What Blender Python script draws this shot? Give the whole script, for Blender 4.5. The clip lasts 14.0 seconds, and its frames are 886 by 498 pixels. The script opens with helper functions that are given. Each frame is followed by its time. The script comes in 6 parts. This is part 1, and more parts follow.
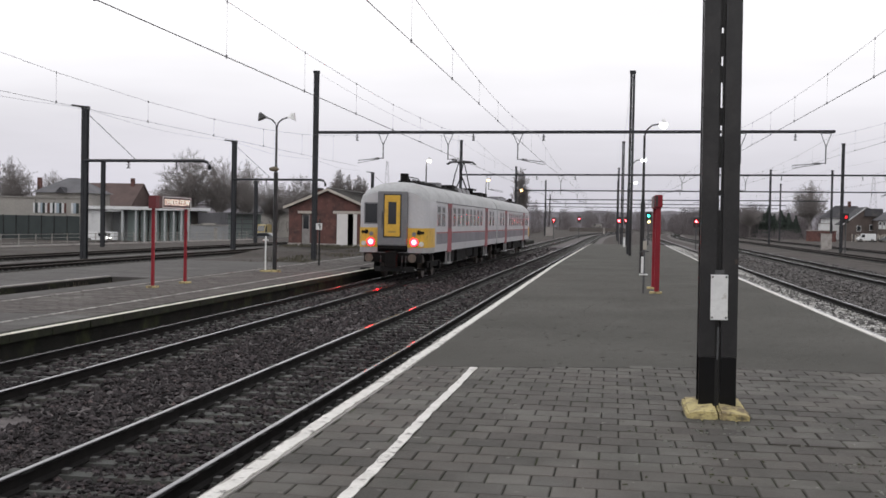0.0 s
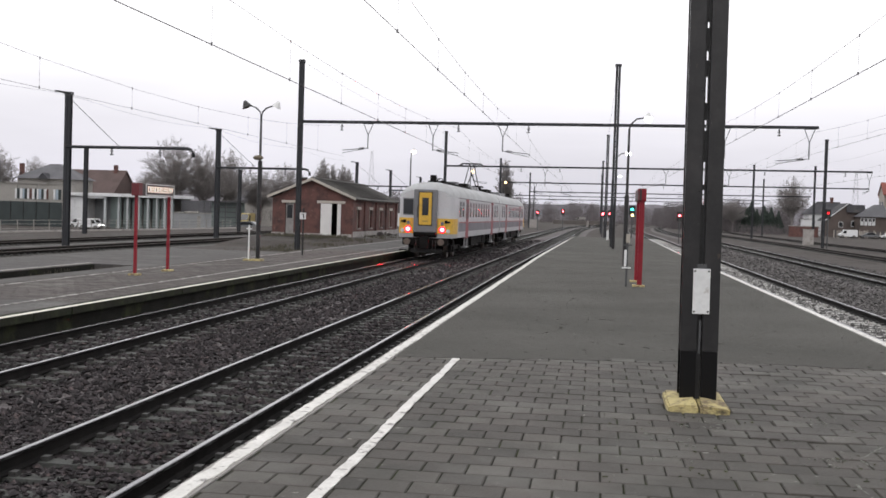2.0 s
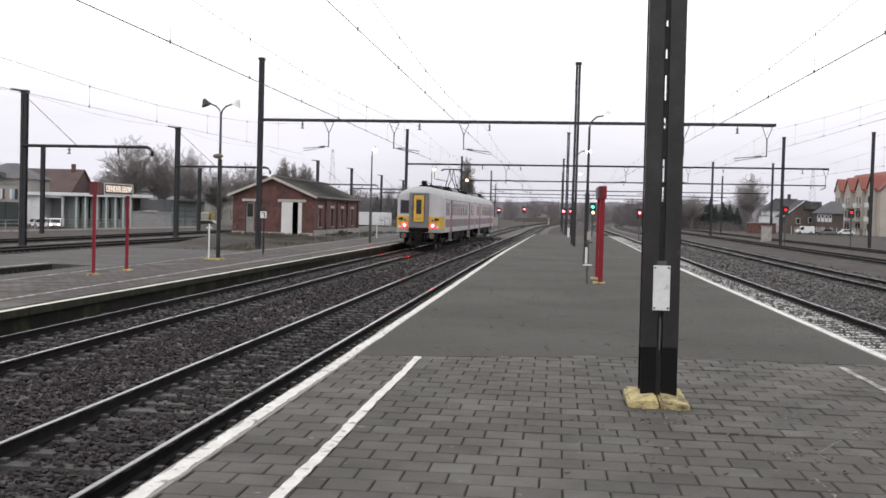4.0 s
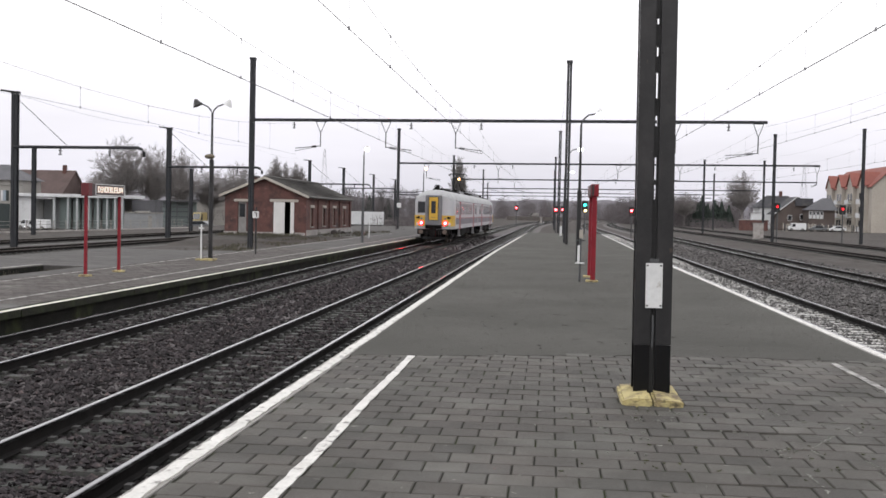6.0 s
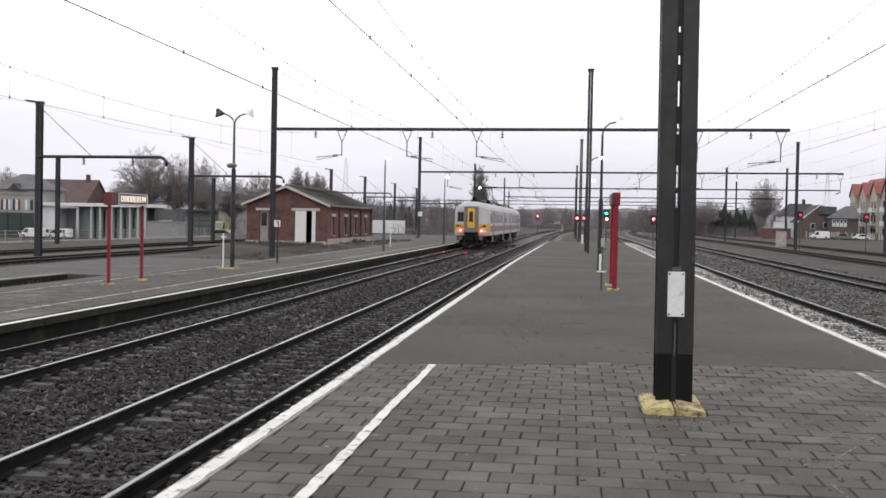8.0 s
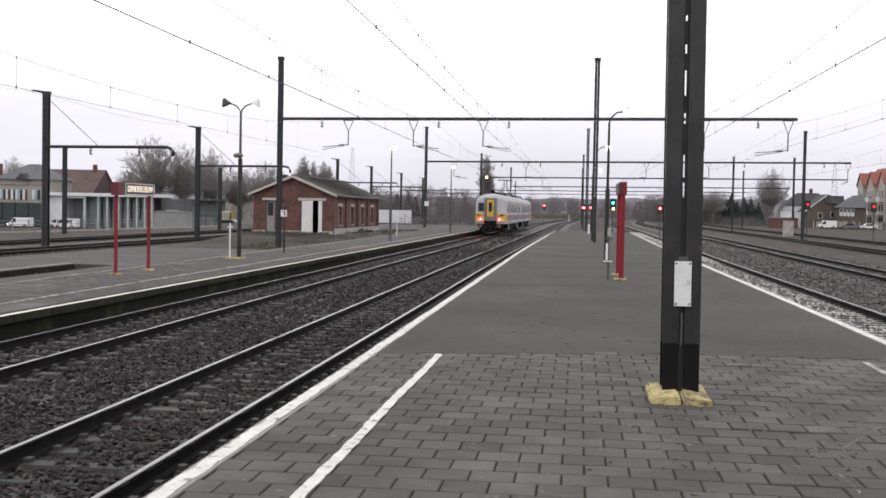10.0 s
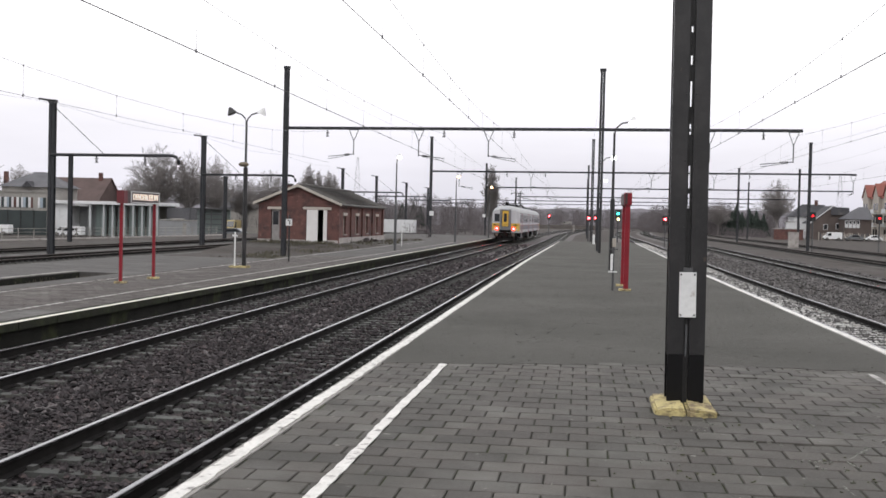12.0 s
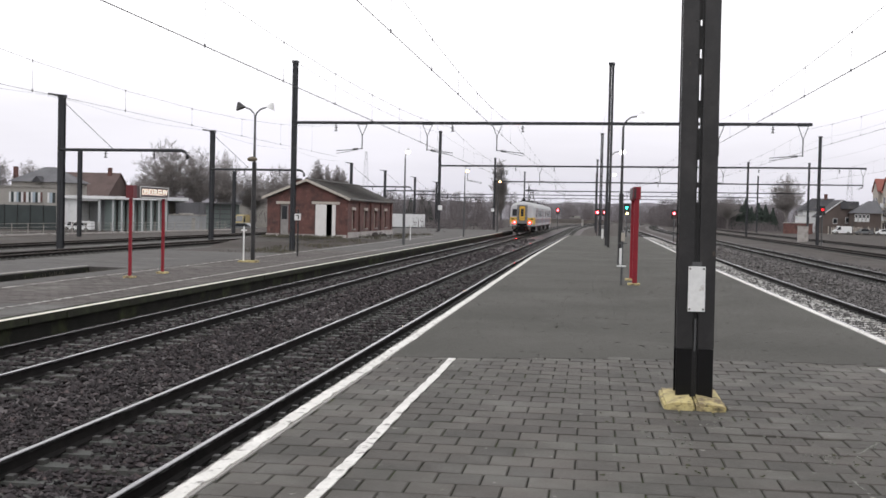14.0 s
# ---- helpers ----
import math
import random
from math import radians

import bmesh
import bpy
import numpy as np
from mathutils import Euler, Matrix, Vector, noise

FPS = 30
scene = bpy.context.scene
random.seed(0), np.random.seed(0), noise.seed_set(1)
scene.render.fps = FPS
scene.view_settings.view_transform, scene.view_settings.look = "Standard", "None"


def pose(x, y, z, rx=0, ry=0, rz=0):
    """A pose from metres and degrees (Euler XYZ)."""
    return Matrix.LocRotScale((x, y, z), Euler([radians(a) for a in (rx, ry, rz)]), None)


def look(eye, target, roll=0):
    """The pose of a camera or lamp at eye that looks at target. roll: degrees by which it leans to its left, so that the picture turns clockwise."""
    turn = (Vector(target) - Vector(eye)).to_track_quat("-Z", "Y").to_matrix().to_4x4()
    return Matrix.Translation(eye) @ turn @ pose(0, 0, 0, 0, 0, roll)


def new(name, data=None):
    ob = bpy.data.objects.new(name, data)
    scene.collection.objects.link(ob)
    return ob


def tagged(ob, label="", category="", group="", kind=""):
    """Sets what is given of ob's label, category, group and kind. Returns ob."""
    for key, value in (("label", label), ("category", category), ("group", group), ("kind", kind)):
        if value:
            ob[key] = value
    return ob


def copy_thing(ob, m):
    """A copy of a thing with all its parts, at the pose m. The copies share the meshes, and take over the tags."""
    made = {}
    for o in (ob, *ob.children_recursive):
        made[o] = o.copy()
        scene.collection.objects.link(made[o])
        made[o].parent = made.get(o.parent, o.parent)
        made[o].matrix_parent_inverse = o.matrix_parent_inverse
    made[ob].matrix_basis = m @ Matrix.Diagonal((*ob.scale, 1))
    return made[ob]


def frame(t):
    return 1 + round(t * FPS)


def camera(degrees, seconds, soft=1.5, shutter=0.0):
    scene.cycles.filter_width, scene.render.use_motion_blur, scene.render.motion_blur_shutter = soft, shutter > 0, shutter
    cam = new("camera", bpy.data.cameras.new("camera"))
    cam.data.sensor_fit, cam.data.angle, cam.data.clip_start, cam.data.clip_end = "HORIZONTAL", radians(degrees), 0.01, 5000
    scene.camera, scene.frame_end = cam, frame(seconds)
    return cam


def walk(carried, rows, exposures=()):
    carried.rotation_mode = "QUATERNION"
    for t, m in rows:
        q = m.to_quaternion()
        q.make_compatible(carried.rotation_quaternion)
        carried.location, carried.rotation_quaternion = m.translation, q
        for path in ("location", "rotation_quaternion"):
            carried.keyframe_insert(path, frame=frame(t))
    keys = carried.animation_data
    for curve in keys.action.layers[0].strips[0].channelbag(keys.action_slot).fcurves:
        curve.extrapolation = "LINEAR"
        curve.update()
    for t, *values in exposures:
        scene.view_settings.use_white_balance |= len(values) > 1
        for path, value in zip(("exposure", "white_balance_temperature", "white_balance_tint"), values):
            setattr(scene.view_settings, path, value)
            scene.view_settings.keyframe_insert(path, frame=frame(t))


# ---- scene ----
import itertools

# ---------------------------------------------------------------- camera
EYE = (0.0, 0.0, 1.726)
cam = camera(42.39, 14.0, soft=1.6)
TURNS = """0 8.47 -1.36 -1.11;0.5 8.66 -1.68 -1.56;1 7.87 -1.82 -1.89;1.5 7.16 -0.58 -2.80;2 7.67 -1.79 -1.82;2.5 6.54 -1.85 -1.37;5 5.24 -1.74 -1.51;5.5 4.64 -1.52 -1.27;6 5.35 -1.87 -1.26;6.5 5.28 -1.50 -1.39;7 5.58 -1.45 -1.50;7.5 6.13 -1.34 -1.36;8 6.41 -1.46 -1.18;10.5 6.88 -2.02 -1.27;11 6.99 -1.35 -1.60;11.5 7.52 -1.84 -1.30;12 6.98 -1.50 -1.41;12.5 6.83 -1.43 -1.85;13 6.92 -1.68 -1.60;13.5 7.13 -1.72 -1.46;14 7.41 -1.79 -1.34"""
path = []
for line in TURNS.split(";"):
    t, yaw, pitch, roll = map(float, line.split())
    path.append((t, pose(*EYE, 90 + pitch, roll, yaw)))
walk(cam, path, ((0, -0.31), (0.5, -0.20), (1.0, -0.17), (2.0, -0.12), (3.5, -0.03), (5.0, 0.0), (14.0, 0.0)))

# ---------------------------------------------------------------- world and sun: a white overcast winter sky
world = bpy.data.worlds.new("overcast")
scene.world = world
world.use_nodes = True
wn, wl = world.node_tree.nodes, world.node_tree.links
wn.clear()
w_out = wn.new("ShaderNodeOutputWorld")
w_bg = wn.new("ShaderNodeBackground")
w_sky = wn.new("ShaderNodeTexSky")
w_sky.sky_type = "NISHITA"
w_sky.sun_disc = False
w_sky.sun_elevation = radians(14)
w_sky.sun_rotation = radians(150)
w_sky.air_density, w_sky.dust_density = 1.0, 3.0
w_tc = wn.new("ShaderNodeTexCoord")
w_sep = wn.new("ShaderNodeSeparateXYZ")
wl.new(w_tc.outputs["Generated"], w_sep.inputs[0])
w_ramp = wn.new("ShaderNodeValToRGB")
w_ramp.color_ramp.elements[0].position, w_ramp.color_ramp.elements[0].color = 0.0, (0.76, 0.745, 0.83, 1)
w_ramp.color_ramp.elements[1].position, w_ramp.color_ramp.elements[1].color = 0.16, (1.36, 1.34, 1.37, 1)
w_mid = w_ramp.color_ramp.elements.new(0.07)
w_mid.color = (0.95, 0.93, 1.0, 1)
wl.new(w_sep.outputs["Z"], w_ramp.inputs[0])
w_map = wn.new("ShaderNodeMapping")
w_map.inputs["Scale"].default_value = (1, 1, 6)
wl.new(w_tc.outputs["Generated"], w_map.inputs[0])
w_noise = wn.new("ShaderNodeTexNoise")
w_noise.inputs["Scale"].default_value, w_noise.inputs["Detail"].default_value = 2.6, 5
wl.new(w_map.outputs[0], w_noise.inputs["Vector"])
w_cl = wn.new("ShaderNodeMapRange")
w_cl.inputs["From Min"].default_value, w_cl.inputs["From Max"].default_value = 0.3, 0.7
w_cl.inputs["To Min"].default_value, w_cl.inputs["To Max"].default_value = 0.90, 1.08
wl.new(w_noise.outputs["Fac"], w_cl.inputs["Value"])
w_mul = wn.new("ShaderNodeVectorMath")
w_mul.operation = "SCALE"
wl.new(w_ramp.outputs[0], w_mul.inputs[0])
wl.new(w_cl.outputs[0], w_mul.inputs["Scale"])
w_dim = wn.new("ShaderNodeVectorMath")
w_dim.operation = "SCALE"
w_dim.inputs["Scale"].default_value = 0.05
wl.new(w_sky.outputs[0], w_dim.inputs[0])
w_mix = wn.new("ShaderNodeMix")
w_mix.data_type = "RGBA"
w_mix.inputs[0].default_value = 0.92
wl.new(w_dim.outputs[0], w_mix.inputs[6])
wl.new(w_mul.outputs[0], w_mix.inputs[7])
wl.new(w_mix.outputs[2], w_bg.inputs["Color"])
w_bg.inputs["Strength"].default_value = 1.10
wl.new(w_bg.outputs[0], w_out.inputs[0])

sun_data = bpy.data.lights.new("sun", "SUN")
sun_data.energy, sun_data.angle, sun_data.color = 0.5, radians(25), (1.0, 0.97, 0.93)
sun = new("sun", sun_data)
sun.matrix_world = look((0, 0, 50), (18, 40, 0))


# ---------------------------------------------------------------- materials
def mat(name, a, b=None, rough=0.7, metal=0.0, scale=3.0, fine=40.0, bump=0.0, bump_scale=60.0, stain=None, stain_scale=0.5,
        stain_at=(0.55, 0.7), per_object=0.0, per_island=0.0, emit=0.0, spec=0.5, rough_var=0.15, world=False, fleck=None, fleck_scale=8.0, fleck_at=(0.68, 0.72)):
    """Procedural surface: two colours mixed by noise at two scales, a third colour as stains, and a fine relief."""
    m = bpy.data.materials.new(name)
    m.use_nodes = True
    n, l = m.node_tree.nodes, m.node_tree.links
    p = n["Principled BSDF"]
    b = b or tuple(c * 0.75 for c in a)
    tc = n.new("ShaderNodeNewGeometry") if world else n.new("ShaderNodeTexCoord")
    where = tc.outputs["Position" if world else "Object"]
    n1, n2 = n.new("ShaderNodeTexNoise"), n.new("ShaderNodeTexNoise")
    n1.inputs["Scale"].default_value, n1.inputs["Detail"].default_value = scale, 5
    n2.inputs["Scale"].default_value, n2.inputs["Detail"].default_value = fine, 3
    l.new(where, n1.inputs["Vector"])
    l.new(where, n2.inputs["Vector"])
    add = n.new("ShaderNodeMath")
    add.operation = "MULTIPLY_ADD"
    add.inputs[1].default_value = 0.5
    l.new(n2.outputs["Fac"], add.inputs[0])
    half = n.new("ShaderNodeMath")
    half.operation = "MULTIPLY"
    half.inputs[1].default_value = 0.5
    l.new(n1.outputs["Fac"], half.inputs[0])
    l.new(half.outputs[0], add.inputs[2])
    rng = n.new("ShaderNodeMapRange")
    rng.inputs["From Min"].default_value, rng.inputs["From Max"].default_value = 0.34, 0.66
    l.new(add.outputs[0], rng.inputs["Value"])
    mix = n.new("ShaderNodeMix")
    mix.data_type = "RGBA"
    l.new(rng.outputs[0], mix.inputs[0])
    mix.inputs[6].default_value, mix.inputs[7].default_value = (*a, 1), (*b, 1)
    col = mix.outputs[2]
    for stain, stain_scale, stain_at in ((stain, stain_scale, stain_at), (fleck, fleck_scale, fleck_at)):
        if not stain:
            continue
        n3 = n.new("ShaderNodeTexNoise")
        n3.inputs["Scale"].default_value, n3.inputs["Detail"].default_value = stain_scale, 8
        n3.inputs["Roughness"].default_value = 0.65
        l.new(where, n3.inputs["Vector"])
        r3 = n.new("ShaderNodeMapRange")
        r3.inputs["From Min"].default_value, r3.inputs["From Max"].default_value = stain_at
        l.new(n3.outputs["Fac"], r3.inputs["Value"])
        m3 = n.new("ShaderNodeMix")
        m3.data_type = "RGBA"
        l.new(r3.outputs[0], m3.inputs[0])
        l.new(col, m3.inputs[6])
        m3.inputs[7].default_value = (*stain, 1)
        col = m3.outputs[2]
    if per_object or per_island:
        if per_object:
            src = n.new("ShaderNodeObjectInfo").outputs["Random"]
        else:
            src = n.new("ShaderNodeNewGeometry").outputs["Random Per Island"]
        amount = per_object or per_island
        r4 = n.new("ShaderNodeMapRange")
        r4.inputs["To Min"].default_value, r4.inputs["To Max"].default_value = 1 - amount, 1 + amount
        l.new(src, r4.inputs["Value"])
        sc = n.new("ShaderNodeVectorMath")
        sc.operation = "SCALE"
        l.new(col, sc.inputs[0])
        l.new(r4.outputs[0], sc.inputs["Scale"])
        col = sc.outputs[0]
    l.new(col, p.inputs["Base Color"])
    rr = n.new("ShaderNodeMapRange")
    rr.inputs["To Min"].default_value, rr.inputs["To Max"].default_value = max(0.03, rough - rough_var), min(1, rough + rough_var)
    l.new(n1.outputs["Fac"], rr.inputs["Value"])
    l.new(rr.outputs[0], p.inputs["Roughness"])
    p.inputs["Metallic"].default_value = metal
    p.inputs["Specular IOR Level"].default_value = spec
    if bump:
        nb = n.new("ShaderNodeTexNoise")
        nb.inputs["Scale"].default_value, nb.inputs["Detail"].default_value = bump_scale, 4
        l.new(where, nb.inputs["Vector"])
        bp = n.new("ShaderNodeBump")
        bp.inputs["Strength"].default_value, bp.inputs["Distance"].default_value = bump, 0.02
        l.new(nb.outputs["Fac"], bp.inputs["Height"])
        l.new(bp.outputs[0], p.inputs["Normal"])
    return m


def glow(name, colour, strength):
    m = bpy.data.materials.new(name)
    m.use_nodes = True
    p = m.node_tree.nodes["Principled BSDF"]
    p.inputs["Base Color"].default_value = (*colour, 1)
    p.inputs["Emission Color"].default_value = (*colour, 1)
    p.inputs["Emission Strength"].default_value = strength
    return m


def glass(name, tint, rough=0.08):
    m = bpy.data.materials.new(name)
    m.use_nodes = True
    p = m.node_tree.nodes["Principled BSDF"]
    p.inputs["Base Color"].default_value = (*tint, 1)
    p.inputs["Roughness"].default_value = rough
    p.inputs["IOR"].default_value = 1.5
    return m


M_ASPHALT = mat("asphalt", (0.067, 0.065, 0.056), (0.046, 0.045, 0.039), rough=0.86, spec=0.34, scale=0.35, fine=60, bump=0.7, bump_scale=120, stain=(0.030, 0.029, 0.025), stain_scale=22, stain_at=(0.55, 0.70), fleck=(0.125, 0.120, 0.108), fleck_scale=30, fleck_at=(0.62, 0.70))
M_ASPHALT_L = mat("worn_platform_surface", (0.073, 0.068, 0.065), (0.050, 0.047, 0.045), rough=0.8, spec=0.3, scale=1.6, fine=9, bump=0.3, bump_scale=30, fleck=(0.035, 0.033, 0.031), fleck_scale=2.2, fleck_at=(0.58, 0.68), stain=(0.12, 0.115, 0.11), stain_scale=0.4)
M_TILE = mat("concrete_tile", (0.078, 0.068, 0.060), (0.044, 0.0445, 0.039), rough=0.74, spec=0.32, scale=1.1, fine=80, bump=0.4, bump_scale=90, per_object=0.24, world=True, stain=(0.098, 0.095, 0.086), stain_scale=0.9, stain_at=(0.48, 0.70), fleck=(0.27, 0.265, 0.24), fleck_scale=7.5, fleck_at=(0.66, 0.69))
M_PAVER = mat("far_platform_paver", (0.085, 0.074, 0.068), (0.056, 0.050, 0.047), rough=0.82, spec=0.3, scale=1.2, fine=14, per_island=0.22, bump=0.3, bump_scale=60, stain=(0.115, 0.108, 0.10), stain_scale=0.4)
M_TILE_J = mat("concrete_tile_far", (0.078, 0.068, 0.060), (0.044, 0.0445, 0.039), rough=0.74, spec=0.32, scale=1.1, fine=80, bump=0.4, bump_scale=90, per_island=0.24, world=True, stain=(0.098, 0.095, 0.086), stain_scale=0.9, stain_at=(0.48, 0.70), fleck=(0.27, 0.265, 0.24), fleck_scale=7.5, fleck_at=(0.66, 0.69))
M_JOINT = mat("joint_sand", (0.030, 0.029, 0.024), (0.019, 0.019, 0.016), rough=0.95, spec=0.1, scale=2, fine=60, stain=(0.040, 0.048, 0.020), stain_scale=1.1, stain_at=(0.5, 0.64))
M_PAINT = mat("white_line_paint", (0.70, 0.69, 0.66), (0.50, 0.49, 0.465), rough=0.7, spec=0.3, scale=3, fine=45, bump=0.15, stain=(0.22, 0.21, 0.20), stain_scale=9, stain_at=(0.56, 0.64))
M_PAINT_W = mat("worn_line_paint", (0.46, 0.45, 0.42), (0.28, 0.275, 0.26), rough=0.75, scale=3, fine=45, stain=(0.12, 0.115, 0.11), stain_scale=4, stain_at=(0.44, 0.56))
M_COPING = mat("coping_concrete", (0.30, 0.29, 0.27), (0.20, 0.19, 0.18), rough=0.8, scale=2, fine=50, bump=0.3, stain=(0.05, 0.06, 0.035), stain_scale=1.5)
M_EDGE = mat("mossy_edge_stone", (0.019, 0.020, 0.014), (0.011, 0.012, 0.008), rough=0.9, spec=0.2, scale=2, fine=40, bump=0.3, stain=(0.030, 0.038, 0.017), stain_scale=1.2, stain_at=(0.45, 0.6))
M_PAINT_E = mat("dirty_edge_paint", (0.74, 0.71, 0.63), (0.56, 0.54, 0.47), rough=0.7, scale=3, fine=30, stain=(0.17, 0.165, 0.13), stain_scale=2.2, stain_at=(0.56, 0.66))
M_TAR = mat("black_tar_coat", (0.005, 0.005, 0.006), (0.003, 0.003, 0.003), rough=0.35, spec=0.22, scale=3, fine=20)
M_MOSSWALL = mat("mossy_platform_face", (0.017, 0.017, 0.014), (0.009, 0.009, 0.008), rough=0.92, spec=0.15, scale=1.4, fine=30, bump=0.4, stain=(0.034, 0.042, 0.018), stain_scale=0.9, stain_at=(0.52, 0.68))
M_BALLAST = mat("ballast_bed", (0.112, 0.096, 0.097), (0.060, 0.052, 0.053), rough=0.9, scale=3.5, fine=13, bump=1.0, bump_scale=14, stain=(0.080, 0.072, 0.072), stain_scale=0.5, stain_at=(0.5, 0.7), fleck=(0.024, 0.021, 0.020), fleck_scale=9, fleck_at=(0.53, 0.62))
M_STONE = mat("ballast_stone", (0.040, 0.0325, 0.0345), (0.017, 0.0155, 0.0168), rough=0.82, spec=0.3, scale=5, fine=60, per_island=0.9, stain=(0.076, 0.058, 0.056), stain_scale=9, stain_at=(0.56, 0.66), fleck=(0.13, 0.125, 0.125), fleck_scale=6, fleck_at=(0.66, 0.70))
M_STONE_G = mat("grey_ballast_stone", (0.108, 0.102, 0.100), (0.058, 0.055, 0.054), rough=0.85, scale=5, fine=60, per_island=0.6, stain=(0.105, 0.100, 0.100), stain_scale=9, stain_at=(0.56, 0.66))
# far masts: aerial haze mixed into a paler, bluer steel; brown stains are weathering
M_MAST = mat("weathered_hazy_mast_steel", (0.034, 0.036, 0.041), (0.022, 0.024, 0.028), rough=0.5, spec=0.3, scale=2, fine=30, stain=(0.055, 0.045, 0.040), stain_scale=2, stain_at=(0.6, 0.75))
M_GROUND = mat("yard_ground", (0.066, 0.055, 0.049), (0.037, 0.033, 0.030), rough=0.95, spec=0.2, scale=0.5, fine=5, bump=0.8, bump_scale=6, fleck=(0.017, 0.015, 0.014), fleck_scale=1.4, fleck_at=(0.55, 0.65), stain=(0.066, 0.062, 0.057), stain_scale=0.16, stain_at=(0.48, 0.62))
M_RAILHEAD = mat("polished_rail_head", (0.165, 0.163, 0.17), (0.115, 0.113, 0.118), rough=0.14, metal=1.0, scale=3, fine=60, rough_var=0.05)
M_RUSTHEAD = mat("rusted_rail_head", (0.085, 0.070, 0.062), (0.05, 0.042, 0.038), rough=0.6, spec=0.3, scale=3, fine=40)
M_STONE_P = mat("pale_ballast_gravel", (0.145, 0.141, 0.138), (0.08, 0.078, 0.076), rough=0.85, scale=5, fine=60, per_island=0.6)
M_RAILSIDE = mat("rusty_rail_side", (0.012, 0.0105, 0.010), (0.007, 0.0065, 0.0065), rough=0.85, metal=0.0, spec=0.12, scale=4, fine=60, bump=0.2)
M_SLEEPER = mat("concrete_sleeper", (0.060, 0.063, 0.058), (0.035, 0.037, 0.034), rough=0.8, scale=3, fine=40, bump=0.3, per_object=0.35, stain=(0.06, 0.058, 0.05), stain_scale=3, stain_at=(0.50, 0.66))
M_SLEEPER_W = mat("pale_sleeper", (0.50, 0.50, 0.48), (0.36, 0.355, 0.34), rough=0.85, scale=3, fine=40, per_object=0.2, stain=(0.2, 0.19, 0.17), stain_scale=3, stain_at=(0.54, 0.7))
# the broad paler stain paints in the mast's soft sheen; brown flecks are rust
M_STEEL = mat("dark_painted_steel", (0.019, 0.019, 0.020), (0.012, 0.012, 0.013), rough=0.34, metal=0.0, spec=0.40, scale=2, fine=40, bump=0.08, stain=(0.044, 0.041, 0.042), stain_scale=1.6, stain_at=(0.48, 0.74), fleck=(0.07, 0.05, 0.04), fleck_scale=9, fleck_at=(0.64, 0.72))
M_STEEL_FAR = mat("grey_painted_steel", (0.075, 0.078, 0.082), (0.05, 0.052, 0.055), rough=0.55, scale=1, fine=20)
M_WIRE = mat("copper_wire", (0.24, 0.24, 0.255), (0.17, 0.17, 0.18), rough=0.5, metal=0.3)
M_YELLOW = mat("faded_yellow_concrete", (0.54, 0.46, 0.22), (0.38, 0.32, 0.15), rough=0.85, scale=8, fine=60, bump=0.5, stain=(0.15, 0.115, 0.075), stain_scale=6, stain_at=(0.48, 0.62), fleck=(0.10, 0.085, 0.05), fleck_scale=17, fleck_at=(0.56, 0.66))
M_RED = mat("red_paint", (0.24, 0.016, 0.026), (0.17, 0.012, 0.020), rough=0.5, scale=2, fine=30, stain=(0.14, 0.02, 0.025), stain_scale=3, spec=0.25)
M_WHITE = mat("white_enamel", (0.72, 0.73, 0.73), (0.60, 0.61, 0.61), rough=0.45, scale=3, fine=30, stain=(0.40, 0.38, 0.35), stain_scale=8, stain_at=(0.62, 0.72))
M_BRICK = mat("red_brick_wall", (0.150, 0.066, 0.056), (0.074, 0.040, 0.037), rough=0.9, scale=1.6, fine=16, bump=0.4, bump_scale=20, stain=(0.048, 0.033, 0.032), stain_scale=0.8, stain_at=(0.50, 0.66), fleck=(0.21, 0.125, 0.105), fleck_scale=3.0, fleck_at=(0.58, 0.70))
M_ROOF = mat("dark_roof_tiles", (0.070, 0.064, 0.060), (0.042, 0.040, 0.038), rough=0.8, scale=0.9, fine=9, bump=0.4, bump_scale=9, stain=(0.085, 0.085, 0.065), stain_scale=0.5)
M_PLINTH = mat("pale_plinth", (0.40, 0.38, 0.36), (0.27, 0.25, 0.24), rough=0.85, scale=1, fine=10, stain=(0.12, 0.11, 0.10), stain_scale=1.2)
M_TRIM = mat("pale_wood_trim", (0.50, 0.46, 0.41), (0.36, 0.33, 0.29), rough=0.7, scale=1.5, fine=20)
M_DOOR = mat("white_door_paint", (0.72, 0.71, 0.70), (0.60, 0.59, 0.58), rough=0.55, scale=1, fine=12)
M_BLACK = mat("blackened_metal", (0.020, 0.020, 0.021), (0.012, 0.012, 0.012), rough=0.6, scale=3, fine=30)
M_DARKROOM = mat("dark_interior", (0.012, 0.012, 0.012), rough=0.9)
M_GLASS = glass("dark_window_glass", (0.020, 0.022, 0.025))


# ---------------------------------------------------------------- mesh helpers
RAIL = -0.58          # rail head level; the platform surface is 0
LEFT_TOP = -0.32      # surface of the low platform across the tracks


def box(bm, x0, x1, y0, y1, z0, z1, bevel=0.0):
    v = [bm.verts.new((x, y, z)) for x in (x0, x1) for y in (y0, y1) for z in (z0, z1)]
    fs = [bm.faces.new([v[i] for i in q]) for q in ((0, 1, 3, 2), (4, 6, 7, 5), (0, 4, 5, 1), (2, 3, 7, 6), (0, 2, 6, 4), (1, 5, 7, 3))]
    if bevel:
        edges = list({e for f in fs for e in f.edges})
        bmesh.ops.bevel(bm, geom=edges, offset=bevel, segments=2, affect="EDGES", profile=0.7)
    return bm


